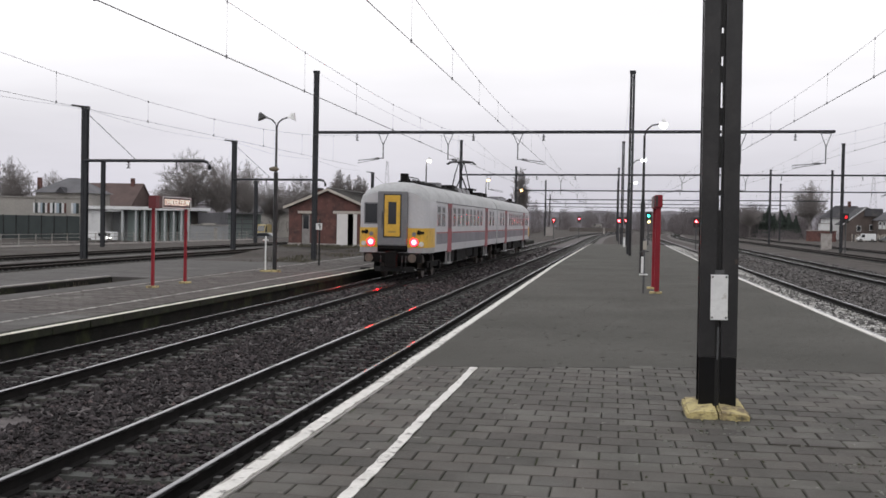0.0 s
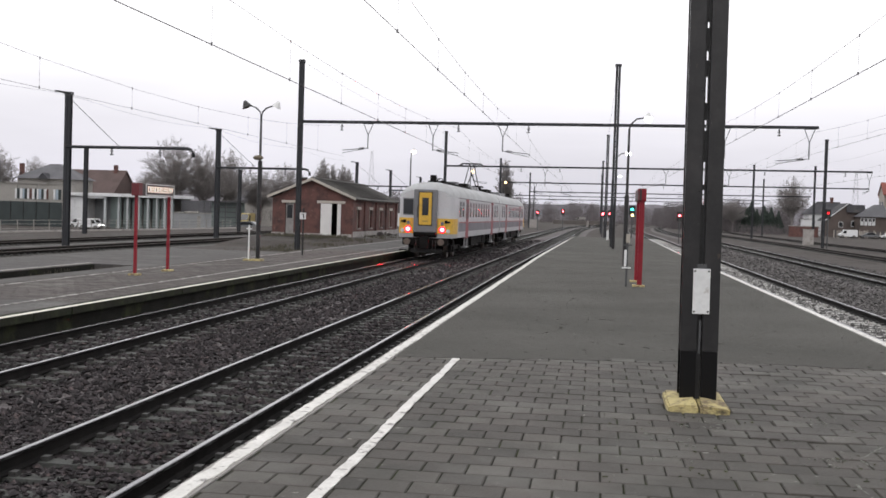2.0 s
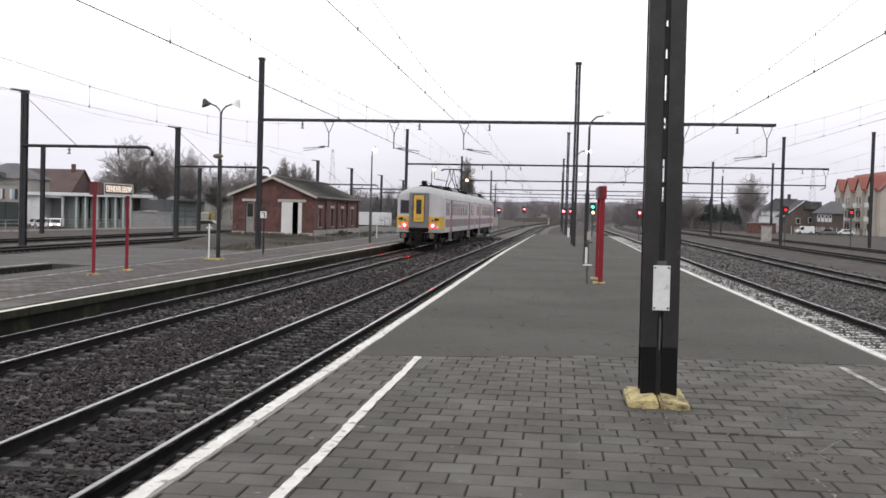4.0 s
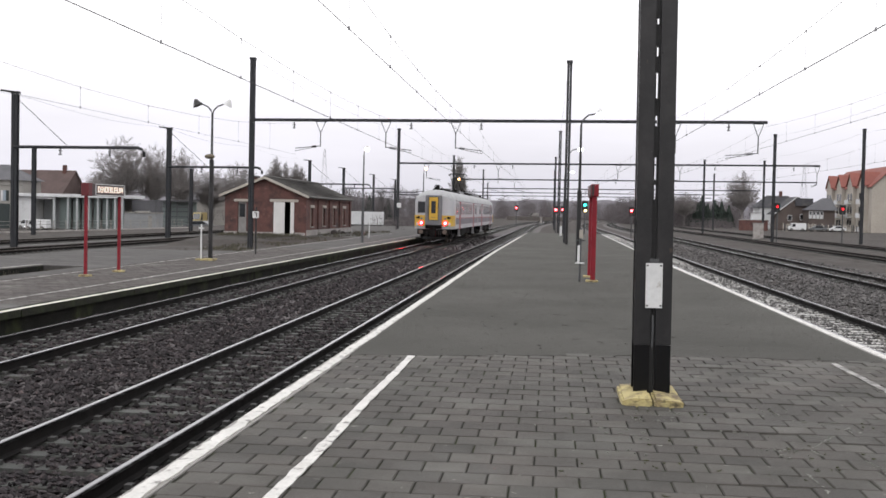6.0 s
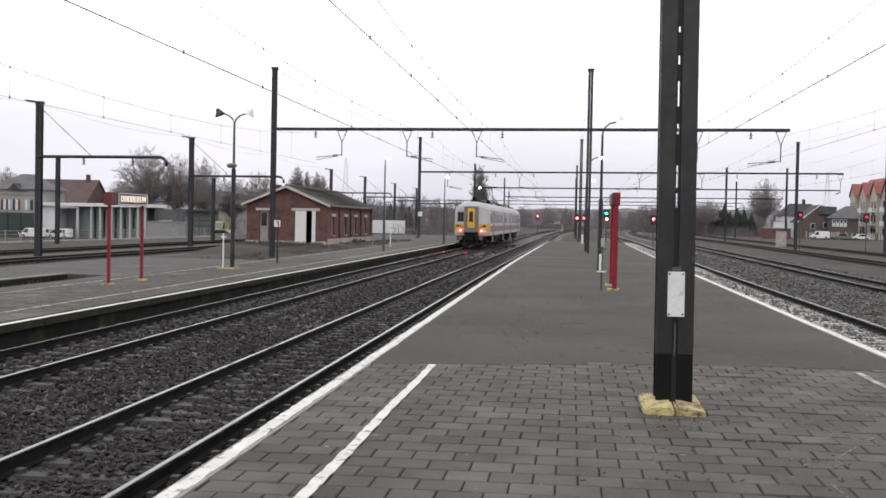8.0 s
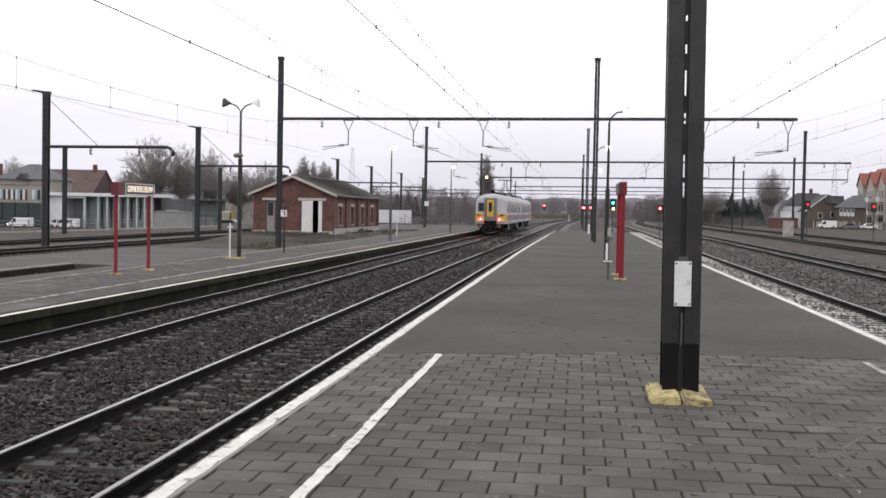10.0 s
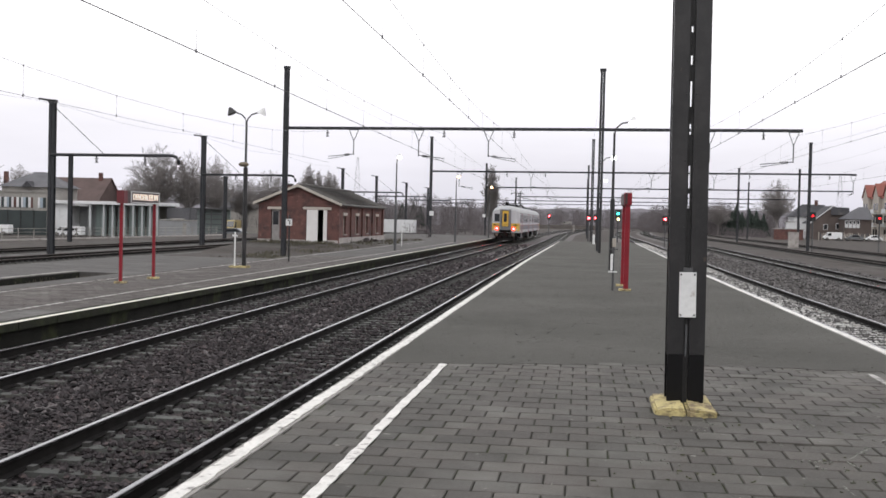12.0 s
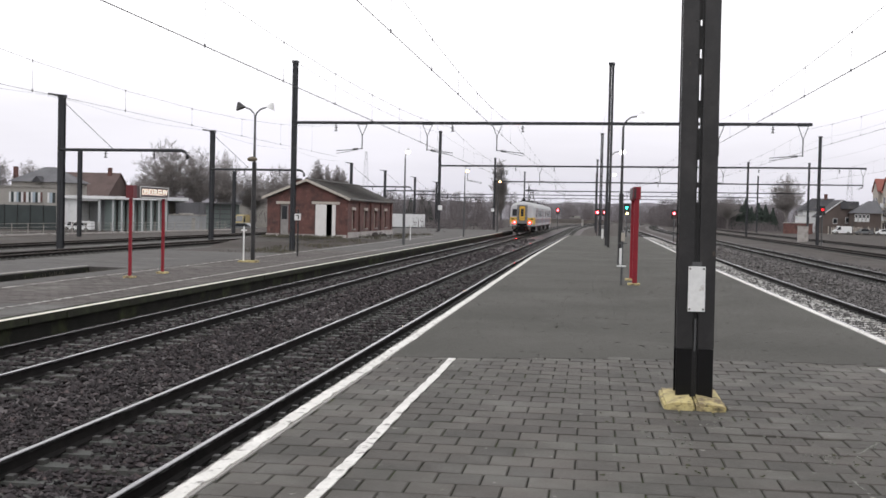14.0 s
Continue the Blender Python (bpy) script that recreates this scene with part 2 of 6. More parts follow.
def tube(bm, points, radius, sides=6, radius_end=None):
    """A round bar through the points, with closed ends."""
    pts = [Vector(p) for p in points]
    rings = []
    for i, p in enumerate(pts):
        d = (pts[min(i + 1, len(pts) - 1)] - pts[max(i - 1, 0)]).normalized()
        a = d.orthogonal().normalized() if abs(d.z) > 0.9 else Vector((0, 0, 1)).cross(d).normalized()
        b = d.cross(a)
        r = radius if radius_end is None else radius + (radius_end - radius) * i / (len(pts) - 1)
        rings.append([bm.verts.new(p + r * (math.cos(k * math.tau / sides) * a + math.sin(k * math.tau / sides) * b)) for k in range(sides)])
    for q, w in zip(rings, rings[1:]):
        for k in range(sides):
            bm.faces.new((q[k], q[(k + 1) % sides], w[(k + 1) % sides], w[k]))
    bm.faces.new(rings[0][::-1])
    bm.faces.new(rings[-1])
    return bm


def extrude(bm, profile, axis, a, b):
    """A closed profile (pairs) drawn out along x, y or z from a to b."""
    def at(u, v, w):
        return {"x": (w, u, v), "y": (u, w, v), "z": (u, v, w)}[axis]
    r0 = [bm.verts.new(at(u, v, a)) for u, v in profile]
    r1 = [bm.verts.new(at(u, v, b)) for u, v in profile]
    n = len(profile)
    for k in range(n):
        bm.faces.new((r0[k], r0[(k + 1) % n], r1[(k + 1) % n], r1[k]))
    bm.faces.new(r0[::-1])
    bm.faces.new(r1)
    return bm


def mesh_of(bm, name, smooth=False):
    bmesh.ops.recalc_face_normals(bm, faces=bm.faces)
    me = bpy.data.meshes.new(name)
    bm.to_mesh(me)
    bm.free()
    if smooth:
        for p in me.polygons:
            p.use_smooth = True
    return me


def part(name, bm, material, parent=None, label="", smooth=False, at=None, kind=""):
    me = mesh_of(bm, name, smooth) if isinstance(bm, bmesh.types.BMesh) else bm
    if material and not me.materials:
        me.materials.append(material)
    ob = new(name, me)
    ob.parent = parent
    if at:
        ob.location = at
    return tagged(ob, label, kind=kind)


def thing(name, at=(0, 0, 0), label="", category="", group="", kind="", turn=0):
    ob = new(name)
    ob.empty_display_size = 0.2
    ob.matrix_basis = pose(*at, 0, 0, turn)
    return tagged(ob, label, category, group, kind)


def B():
    return bmesh.new()


def bend(y):
    """Sideways drift of the line: a faint lean from 50 m on and a bend to the right past 190 m."""
    lean = 0.008 * (y - 50) if y > 55 else 0.0008 * max(0, y - 45) ** 2 / 2
    return min(lean, 0.8) + 2.0e-4 * max(0, y - 190) ** 2


def along(bm, profile, y0, y1):
    """A closed profile (x, z) drawn along the line's course from y0 to y1."""
    ys = [y0] + [y for y in (45, 50, 55, 80, 110, 140, 170, 190) if y0 < y < y1] + [y for y in range(205, 440, 15) if y0 < y < y1] + [y1]
    rows = [[bm.verts.new((u + bend(y), y, v)) for u, v in profile] for y in ys]
    n = len(profile)
    for a, b in zip(rows, rows[1:]):
        for k in range(n):
            bm.faces.new((a[k], a[(k + 1) % n], b[(k + 1) % n], b[k]))
    bm.faces.new(rows[0][::-1])
    bm.faces.new(rows[-1])
    return bm


# ---------------------------------------------------------------- ground: one sheet to the horizon, lower beyond the yard's fence
def ground_sheet():
    xs = [-3000, -600, -200, -90, -62, -52, -46, -38, -30, -22, -10, 0, 10, 22, 34, 48, 60, 120, 300, 900, 3000]
    ys = [-3000, -400, -60, 0, 30, 60, 90, 130, 180, 260, 400, 800, 1600, 4000]
    bm = B()

    def z(x, y):
        low = min(1, max(0, (-x - 46) / 14))
        return -0.86 - 2.1 * low
    g = [[bm.verts.new((x, y, z(x, y))) for y in ys] for x in xs]
    for i in range(len(xs) - 1):
        for j in range(len(ys) - 1):
            bm.faces.new((g[i][j], g[i + 1][j], g[i + 1][j + 1], g[i][j + 1]))
    ob = part("ground", bm, M_GROUND)
    tagged(ob, "dark gravelly railway yard ground", "ground", kind="structure")


ground_sheet()


# ---------------------------------------------------------------- island platform
P_L, P_R, P_END, P_START = -2.50, 4.36, 104.0, -40.0
TILE_END = 14.15


def island_platform():
    pf = thing("platform", label="low island platform with worn asphalt and concrete tiles", category="platform", kind="structure")
    bm = B()
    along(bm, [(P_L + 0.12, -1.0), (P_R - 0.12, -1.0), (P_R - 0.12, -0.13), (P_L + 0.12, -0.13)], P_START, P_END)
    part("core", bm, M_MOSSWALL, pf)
    # the asphalt laps over the last tiles with an uneven, slanting front edge
    bm = B()
    x0, x1 = P_L + 0.168, P_R - 0.168
    front = [(x0 + (x1 - x0) * k / 40, min(14.38, 13.35 + 0.25 * (x0 + (x1 - x0) * k / 40 + 2.4)) + 0.035 * math.sin(k * 1.9) + 0.03 * math.sin(k * 0.7)) for k in range(41)]
    extrude(bm, front + [(x1 + bend(y), y) for y in (45, 55, 80, P_END)] + [(x0 + bend(y), y) for y in (P_END, 80, 55, 45)], "z", -0.128, 0.0015)
    part("asphalt_surface", bm, M_ASPHALT, pf)
    bm = B()
    box(bm, P_L + 0.168, P_R - 0.168, P_START, 13.0, -0.128, -0.0125)
    box(bm, P_L + 0.168, P_R - 0.168, 13.001, 14.6, -0.128, -0.019)
    part("joint_bed", bm, M_JOINT, pf)
    # coping stones, one metre long, with slightly uneven fronts
    stone = B()
    box(stone, 0, 0.165, 0.004, 0.996, -0.16, 0.0, bevel=0.010)
    me = mesh_of(stone, "coping_stone")
    me.materials.append(M_COPING)
    rng = random.Random(3)
    for side, x in (("L", P_L), ("R", P_R - 0.165)):
        for k in range(int(P_END) + 18):
            part("coping_stone", me, None, pf, at=(x + bend(k - 18.0) + rng.uniform(-0.012, 0.012), k - 18.0, rng.uniform(-0.003, 0.002)))
    # painted lines: ragged strips a few millimetres thick
    def strip(name, x0, width, y0, y1, material, step=0.25, wobble=0.007, drift=0.0):
        bm = B()
        prev = None
        y = y0
        while y <= y1 + 1e-6:
            c = x0 + bend(y) + drift * (y - y0) + 0.006 * math.sin(y * 1.7) + 0.005 * math.sin(y * 0.53)
            a, b = c - width / 2 + rng.uniform(-wobble, wobble) * 1.3, c + width / 2 + rng.uniform(-wobble, wobble)
            cur = [bm.verts.new(p) for p in ((a, y, 0.001), (a, y, 0.009), (b, y, 0.009), (b, y, 0.001))]
            if prev:
                for i in range(3):
                    bm.faces.new((prev[i], prev[i + 1], cur[i + 1], cur[i]))
            prev = cur
            y += step
        part(name, bm, material, pf, "chipped white painted line")
    strip("edge_line", P_L + 0.095, 0.108, -12.0, 86.0, M_PAINT, 0.12, 0.011)
    strip("edge_line", P_R - 0.09, 0.11, -12.0, 103.0, M_PAINT)
    strip("warning_line", -1.60, 0.084, 4.0, 13.45, M_PAINT, 0.15)
    strip("warning_line", 3.44, 0.078, 4.0, 14.1, M_PAINT_W, 0.15)
    return pf


platform = island_platform()


# ---------------------------------------------------------------- tracks
M_CLIP = mat("worn_steel_clip", (0.085, 0.085, 0.082), (0.03, 0.029, 0.028), rough=0.5, metal=0.3, scale=12, fine=60)


def rail_profile(x):
    w, s = 0.030, 0.008
    head = [(x - w, RAIL - 0.035), (x - w, RAIL - 0.006), (x - w + 0.008, RAIL), (x + w - 0.008, RAIL), (x + w, RAIL - 0.006), (x + w, RAIL - 0.035)]
    web = [(x + w - 0.002, RAIL - 0.036), (x + s, RAIL - 0.05), (x + s, RAIL - 0.135), (x + 0.07, RAIL - 0.150), (x + 0.07, RAIL - 0.165),
           (x - 0.07, RAIL - 0.165), (x - 0.07, RAIL - 0.150), (x - s, RAIL - 0.135), (x - s, RAIL - 0.05), (x - w + 0.002, RAIL - 0.036)]
    return head, web


def sleeper_mesh(material, half=1.25):
    bm = B()
    extrude(bm, [(-0.13, -0.2), (0.13, -0.2), (0.10, 0), (-0.10, 0)], "x", -half, half)
    me = mesh_of(bm, "sleeper")
    me.materials.append(material)
    return me


ME_SLEEPER, ME_SLEEPER_W = sleeper_mesh(M_SLEEPER), sleeper_mesh(M_SLEEPER_W)


def track(x, y0, y1, label, sleepers=(0, 130), sleeper=ME_SLEEPER, lift=0.0, bed=1.9, head_mat=M_RAILHEAD, bed_mat=M_BALLAST):
    tr = thing("track", label=label, category="railway track", group="station tracks", kind="structure")
    bm = B()
    along(bm, [(x - bed - 0.7, -0.93), (x + bed + 0.7, -0.93), (x + bed, -0.79), (x - bed, -0.79)], y0, y1)
    part("ballast_bed", bm, bed_mat, tr)
    for side in (-0.752, 0.752):
        head, web = rail_profile(x + side)
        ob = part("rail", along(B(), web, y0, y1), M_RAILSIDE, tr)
        part("rail_head", along(B(), head, y0, y1), head_mat, ob)
    n = 0
    rest = B()
    clips = B()
    rng = random.Random(int(x * 10))
    y = max(y0, sleepers[0])
    while y < y1:
        top = RAIL - 0.160 + lift + rng.uniform(-0.014, 0.004)
        if y < sleepers[1] and n < 290:
            part("sleeper", sleeper, None, tr, at=(x + bend(y) + rng.uniform(-0.03, 0.03), y, top))
            n += 1
        else:
            box(rest, x + bend(y) - 1.25, x + bend(y) + 1.25, y - 0.11, y + 0.11, top - 0.05, top)
        if y < 60:
            for side in (-0.752, 0.752):
                for s in (-0.115, 0.115):
                    box(clips, x + side + s - 0.035, x + side + s + 0.035, y - 0.05, y + 0.05, top, top + 0.045)
        y += 0.60
    if len(rest.verts):
        part("sleeper_row", rest, M_SLEEPER, tr, kind="stuff")
    if len(clips.verts):
        part("rail_clips", clips, M_CLIP, tr, kind="stuff")
    return tr


track(-4.46, -40, 420, "ballasted track with shiny rails beside the platform", sleepers=(-12, 130))
track(-8.57, -40, 420, "ballasted track on which the train runs", sleepers=(-12, 130))
track(6.60, -40, 420, "track with pale sleepers along the platform", sleeper=ME_SLEEPER_W, sleepers=(10.2, 150), lift=-0.012)
track(12.75, -40, 420, "ballasted through track", sleepers=(30, 110))
track(-26.6, -40, 300, "dark yard track beyond the far platform", sleepers=(40, 90), bed=1.3, head_mat=M_RUSTHEAD, bed_mat=M_ASPHALT_L)
track(-32.6, -40, 300, "dark yard track beyond the far platform", sleepers=(50, 90), head_mat=M_RUSTHEAD, bed_mat=M_ASPHALT_L)
track(28.3, -40, 420, "brownish siding track", sleepers=(80, 130), head_mat=M_RUSTHEAD, bed_mat=M_GROUND)
track(21.0, -40, 420, "brownish siding track", sleepers=(70, 120), head_mat=M_RUSTHEAD, bed_mat=M_GROUND)


def ballast_stones(fields, material, label, seed):
    """Loose stones between and beside the near rails, thinning out with distance; one joined sheet of real stones."""
    rs = np.random.RandomState(seed)
    parts_v, parts_f = [], []
    base = np.array([(1, 0, 0), (-1, 0, 0), (0, 1, 0), (0, -1, 0), (0, 0, 1), (0, 0, -1)], float)
    tri = np.array([(0, 2, 4), (2, 1, 4), (1, 3, 4), (3, 0, 4), (2, 0, 5), (1, 2, 5), (3, 1, 5), (0, 3, 5)])
    n = 0
    for x0, x1, y0, y1, dens, size in fields:
        m = int((x1 - x0) * (y1 - y0) * dens)
        c = np.column_stack([rs.uniform(x0, x1, m), rs.uniform(y0, y1, m), np.full(m, -0.785)])
        keep = np.ones(m, bool)
        for tx in (-4.46, -8.57, 6.60, 12.75):
            for s in (-0.752, 0.752):
                keep &= np.abs(c[:, 0] - tx - s) > 0.10
            on_sleeper = (np.abs(c[:, 0] - tx) < 1.25) & (np.abs(((c[:, 1] + 0.3) % 0.6) - 0.3) < 0.10)
            near_rail = np.minimum(np.abs(c[:, 0] - tx - 0.752), np.abs(c[:, 0] - tx + 0.752)) < 0.26 + 0.22 * rs.rand(m)
            keep &= ~(on_sleeper & (near_rail | (tx == 6.60)) & (rs.rand(m) < 0.86))
            c[:, 2] += np.where(on_sleeper, 0.035, 0.0) - np.where(near_rail, 0.022, 0.0)
        c = c[keep]
        m = len(c)
        c[:, 2] += rs.uniform(-0.01, 0.050, m)
        sz = size * rs.uniform(0.5, 1.5, (m, 1, 1)) * rs.uniform(0.6, 1.3, (m, 6, 3)) * rs.uniform(0.55, 1.35, (m, 1, 3)) * np.array([1.15, 1.0, 0.72])
        ang = rs.uniform(0, math.tau, m)
        v = base[None] * sz
        v = v + rs.uniform(-0.25, 0.25, (m, 6, 3)) * size
        ca, sa = np.cos(ang)[:, None], np.sin(ang)[:, None]
        vx, vy = v[:, :, 0] * ca - v[:, :, 1] * sa, v[:, :, 0] * sa + v[:, :, 1] * ca
        v = np.stack([vx, vy, v[:, :, 2]], 2) + c[:, None]
        parts_v.append(v.reshape(-1, 3))
        parts_f.append((tri[None] + (np.arange(m) * 6)[:, None, None] + n).reshape(-1, 3))
        n += m * 6
    v, fc = np.concatenate(parts_v), np.concatenate(parts_f)
    me = bpy.data.meshes.new("ballast_stones")
    me.from_pydata(v.tolist(), [], fc.tolist())
    me.materials.append(material)
    tagged(new("ballast_stones", me), label, "ballast", kind="stuff")


ballast_stones(((-6.9, -2.55, 6.0, 13, 420, 0.031), (-10.0, -2.55, 13, 24, 210, 0.037), (-10.0, -2.55, 24, 45, 75, 0.050), (-10.0, -2.55, 45, 75, 26, 0.062), (-10.0, -2.55, 75, 120, 6, 0.075)),
               M_STONE, "loose brown and purplish ballast stones between rails", 5)
ballast_stones(((5.95, 7.25, 19, 30, 150, 0.034), (5.95, 7.25, 30, 62, 60, 0.045)), M_STONE_P, "pale gravel between the rails beside the platform", 7)
ballast_stones(((5.95, 7.25, 10.5, 19, 110, 0.020),), M_STONE, "dark stones between the pale sleepers", 8)
ballast_stones(((7.45, 14.6, 12, 26, 90, 0.045), (7.45, 15.5, 26, 45, 48, 0.055), (7.45, 15.5, 45, 80, 18, 0.068), (4.95, 15.5, 80, 120, 6, 0.075)),
               M_STONE_G, "loose grey ballast stones beside the pale sleepers", 6)


# ---------------------------------------------------------------- low platform across the tracks, with a bay pit
def far_platform():
    pf = thing("far_platform", label="low worn platform with mossy edge and faded lines", category="platform", kind="structure")
    top = LEFT_TOP
    for x0, x1, y0, y1 in ((-14.4, -10.35, -40, 150), (-15.1, -14.4, -40, 52), (-16.6, -15.1, 36.2, 52), (-20.7, -16.6, -40, 52), (-25.3, -14.4, 84, 150)):
        bm = box(B(), x0, x1, y0, y1, -1.0, top)
        part("surface_slab", bm, M_ASPHALT_L, pf)
    # the ground behind the platform lies at track level and ramps up to the brick building
    part("ramp", extrude(B(), [(71, -0.95), (84, -0.95), (84, top - 0.004), (72, -0.87), (71, -0.87)], "x", -25.3, -14.4), M_GROUND, pf, "weedy earth ramp")
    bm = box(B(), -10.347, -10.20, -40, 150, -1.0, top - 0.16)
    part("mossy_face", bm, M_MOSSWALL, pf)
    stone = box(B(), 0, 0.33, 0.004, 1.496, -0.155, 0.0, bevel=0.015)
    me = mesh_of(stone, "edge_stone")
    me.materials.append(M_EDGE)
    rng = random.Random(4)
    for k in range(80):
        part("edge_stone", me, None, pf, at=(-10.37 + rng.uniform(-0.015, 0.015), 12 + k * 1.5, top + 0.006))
    # small square pavers, laid in rows and a little uneven
    vs, fs = [], []
    for j in range(118):
        for i in range(2, 15):
            x0, y0 = -14.95 + 0.305 * i + (0.15 if j % 2 else 0), 22 + 0.305 * j
            z0 = top + rng.uniform(0.001, 0.007)
            n = len(vs)
            vs += [(x0, y0, top - 0.02), (x0 + 0.29, y0, top - 0.02), (x0 + 0.29, y0 + 0.29, top - 0.02), (x0, y0 + 0.29, top - 0.02),
                   (x0 + 0.004, y0 + 0.004, z0), (x0 + 0.286, y0 + 0.004, z0), (x0 + 0.286, y0 + 0.286, z0), (x0 + 0.004, y0 + 0.286, z0)]
            fs += [tuple(n + q for q in f) for f in ((4, 5, 6, 7), (0, 1, 5, 4), (1, 2, 6, 5), (2, 3, 7, 6), (3, 0, 4, 7))]
    me = bpy.data.meshes.new("paver_field")
    me.from_pydata(vs, [], fs)
    part("paver_field", me, M_PAVER, pf, kind="stuff")

    def strip(name, xc, w, y0, y1, material):
        bm = box(B(), xc - w / 2, xc + w / 2, y0, y1, top + 0.001, top + 0.012)
        part(name, bm, material, pf, "worn white painted line")
    strip("edge_line", -10.10, 0.12, 10, 130, M_PAINT_E)
    k = 12.0
    while k < 100:
        strip("lane_mark", -11.30, 0.09, k, k + 1.38, M_PAINT_W)
        strip("lane_mark", -14.00, 0.08, k + 0.3, k + 1.62, M_PAINT_W)
        k += 1.5
    bm = box(B(), -16.80, -16.60, -40, 36.2, top + 0.002, top + 0.03)
    part("pit_kerb", bm, M_COPING, pf, "mossy kerb of the pit")
    bm = box(B(), -16.598, -16.56, -40, 36.19, -1.0, top - 0.02)
    part("pit_wall", bm, M_MOSSWALL, pf)


far_platform()


# ---------------------------------------------------------------- masts, gantries and hangers
def channel_pair(bm, x, y, z0, z1, w=0.40, d=0.30, gap=0.04, t=0.022):
    """Two upright steel channels back to back with a slit between them."""
    for s in (-1, 1):
        u = (w - gap) / 2
        prof = [(0, 0), (u, 0), (u, t), (t, t), (t, d - t), (u, d - t), (u, d), (0, d)]
        pts = [(x + s * (gap / 2 + a), y + b) for a, b in prof]
        if s < 0:
            pts = pts[::-1]
        extrude(bm, pts, "z", z0, z1)


def near_mast():
    ms = thing("catenary_mast", (0.981, 10.82, 0), "tall dark riveted steel mast in yellow concrete footing", "mast", "catenary masts")
    ms.matrix_basis = pose(0.981, 10.82, 0, 0, -0.4, 0)
    channel_pair(bm := B(), 0.008, 0, 0.52, 11.0, 0.338, gap=0.052)
    part("column", bm, M_STEEL, ms)
    channel_pair(bm := B(), 0.008, 0, -0.6, 0.518, 0.340, gap=0.052)
    part("tarred_base", bm, M_TAR, ms, "glossy black tarred foot")
    # edge strips, the right one darker; black liners added against sky glare in slit
    part("edge_strip", box(B(), 0.1775, 0.181, 0.003, 0.05, 0.52, 11.0), M_BLACK, ms)
    part("edge_strip", box(B(), -0.165, -0.1615, 0.003, 0.05, 0.52, 11.0), M_STEEL, ms)
    for x0 in (-0.0180, 0.0170):
        part("glare_liner", box(B(), x0, x0 + 0.017, 0.045, 0.060, -0.5, 11.0), M_BLACK, ms)
    # batten plates close the slit but for a few slots of daylight
    z = -0.5
    for za, zb in ((1.885, 2.02), (2.07, 2.28), (2.57, 2.67), (2.83, 3.07), (3.22, 3.31), (3.52, 3.58), (3.9, 4.02), (4.4, 4.6), (5.2, 5.5), (6.2, 6.5), (7.4, 7.7), (8.6, 9.0), (10.9, 11.0)):
        part("batten_plate", box(B(), -0.0005, 0.0165, 0.048, 0.10, z, za), M_BLACK, ms)
        z = zb
    bm = B()
    for s in (-0.10, 0.115):
        z = 1.7
        while z < 10.9:
            bmesh.ops.create_icosphere(bm, subdivisions=1, radius=0.008, matrix=Matrix.Translation((s * 0.4 + 0.005, -0.001, z)))
            z += 0.31
    part("rivets", bm, M_STEEL, ms, kind="stuff")
    box(bm := B(), -0.066, 0.090, -0.016, -0.002, 0.868, 1.288, bevel=0.004)
    pl = part("plate", bm, M_WHITE, ms, "white enamel plate with four screws")
    for sx in (-0.050, 0.074):
        for sz in (0.890, 1.266):
            bmesh.ops.create_cone(bm := B(), segments=8, radius1=0.010, radius2=0.008, depth=0.008, cap_ends=True, matrix=Matrix.Translation((sx, -0.019, sz)) @ Matrix.Rotation(radians(90), 4, "X"))
            part("screw", bm, M_BLACK, pl)
    part("plate_bracket", box(B(), -0.03, 0.055, -0.012, 0.0, 1.289, 1.33, 0.004), M_STEEL_FAR, ms)
    tube(bm := B(), [(0.006, -0.012, 0.80), (0.008, -0.014, 0.70), (0.004, -0.012, 0.50)], 0.010, 6)
    part("earth_cable", bm, M_STEEL_FAR, ms)
    for x0, x1, dz in ((-0.285, -0.012, 0.0), (0.004, 0.265, -0.006)):
        bm = B()
        outer = x0 if x0 < 0 else x1
        extrude(bm, [(x0, -0.36), (x1, -0.37), (x1, 0.55), (x0, 0.55)], "z", -0.12, 0.10)
        bmesh.ops.bevel(bm, geom=list(bm.edges), offset=0.022, segments=2, affect="EDGES")
        bmesh.ops.subdivide_edges(bm, edges=[e for e in bm.edges if e.calc_length() > 0.1], cuts=4, use_grid_fill=True)
        for v in bm.verts:
            if v.co.z > 0.05:
                v.co.z -= 0.035 * abs(v.co.x) / 0.3 + (0.02 if v.co.y < -0.3 else 0)
            v.co += Vector(noise.noise_vector(v.co * 8)) * 0.016 + Vector((0, 0, dz))
        part("footing", bm, M_YELLOW, ms, "chipped yellow concrete footing")


near_mast()


def far_mast(parent, x, y, z0, z1, w=0.30, d=0.28):
    bm = B()
    channel_pair(bm, x, y, z0, z1, w, d, 0.02)
    box(bm, x - w / 2 - 0.04, x + w / 2 + 0.04, y - 0.02, y + d + 0.02, z1 - 0.05, z1 + 0.10)
    return part("mast", bm, M_MAST, parent)


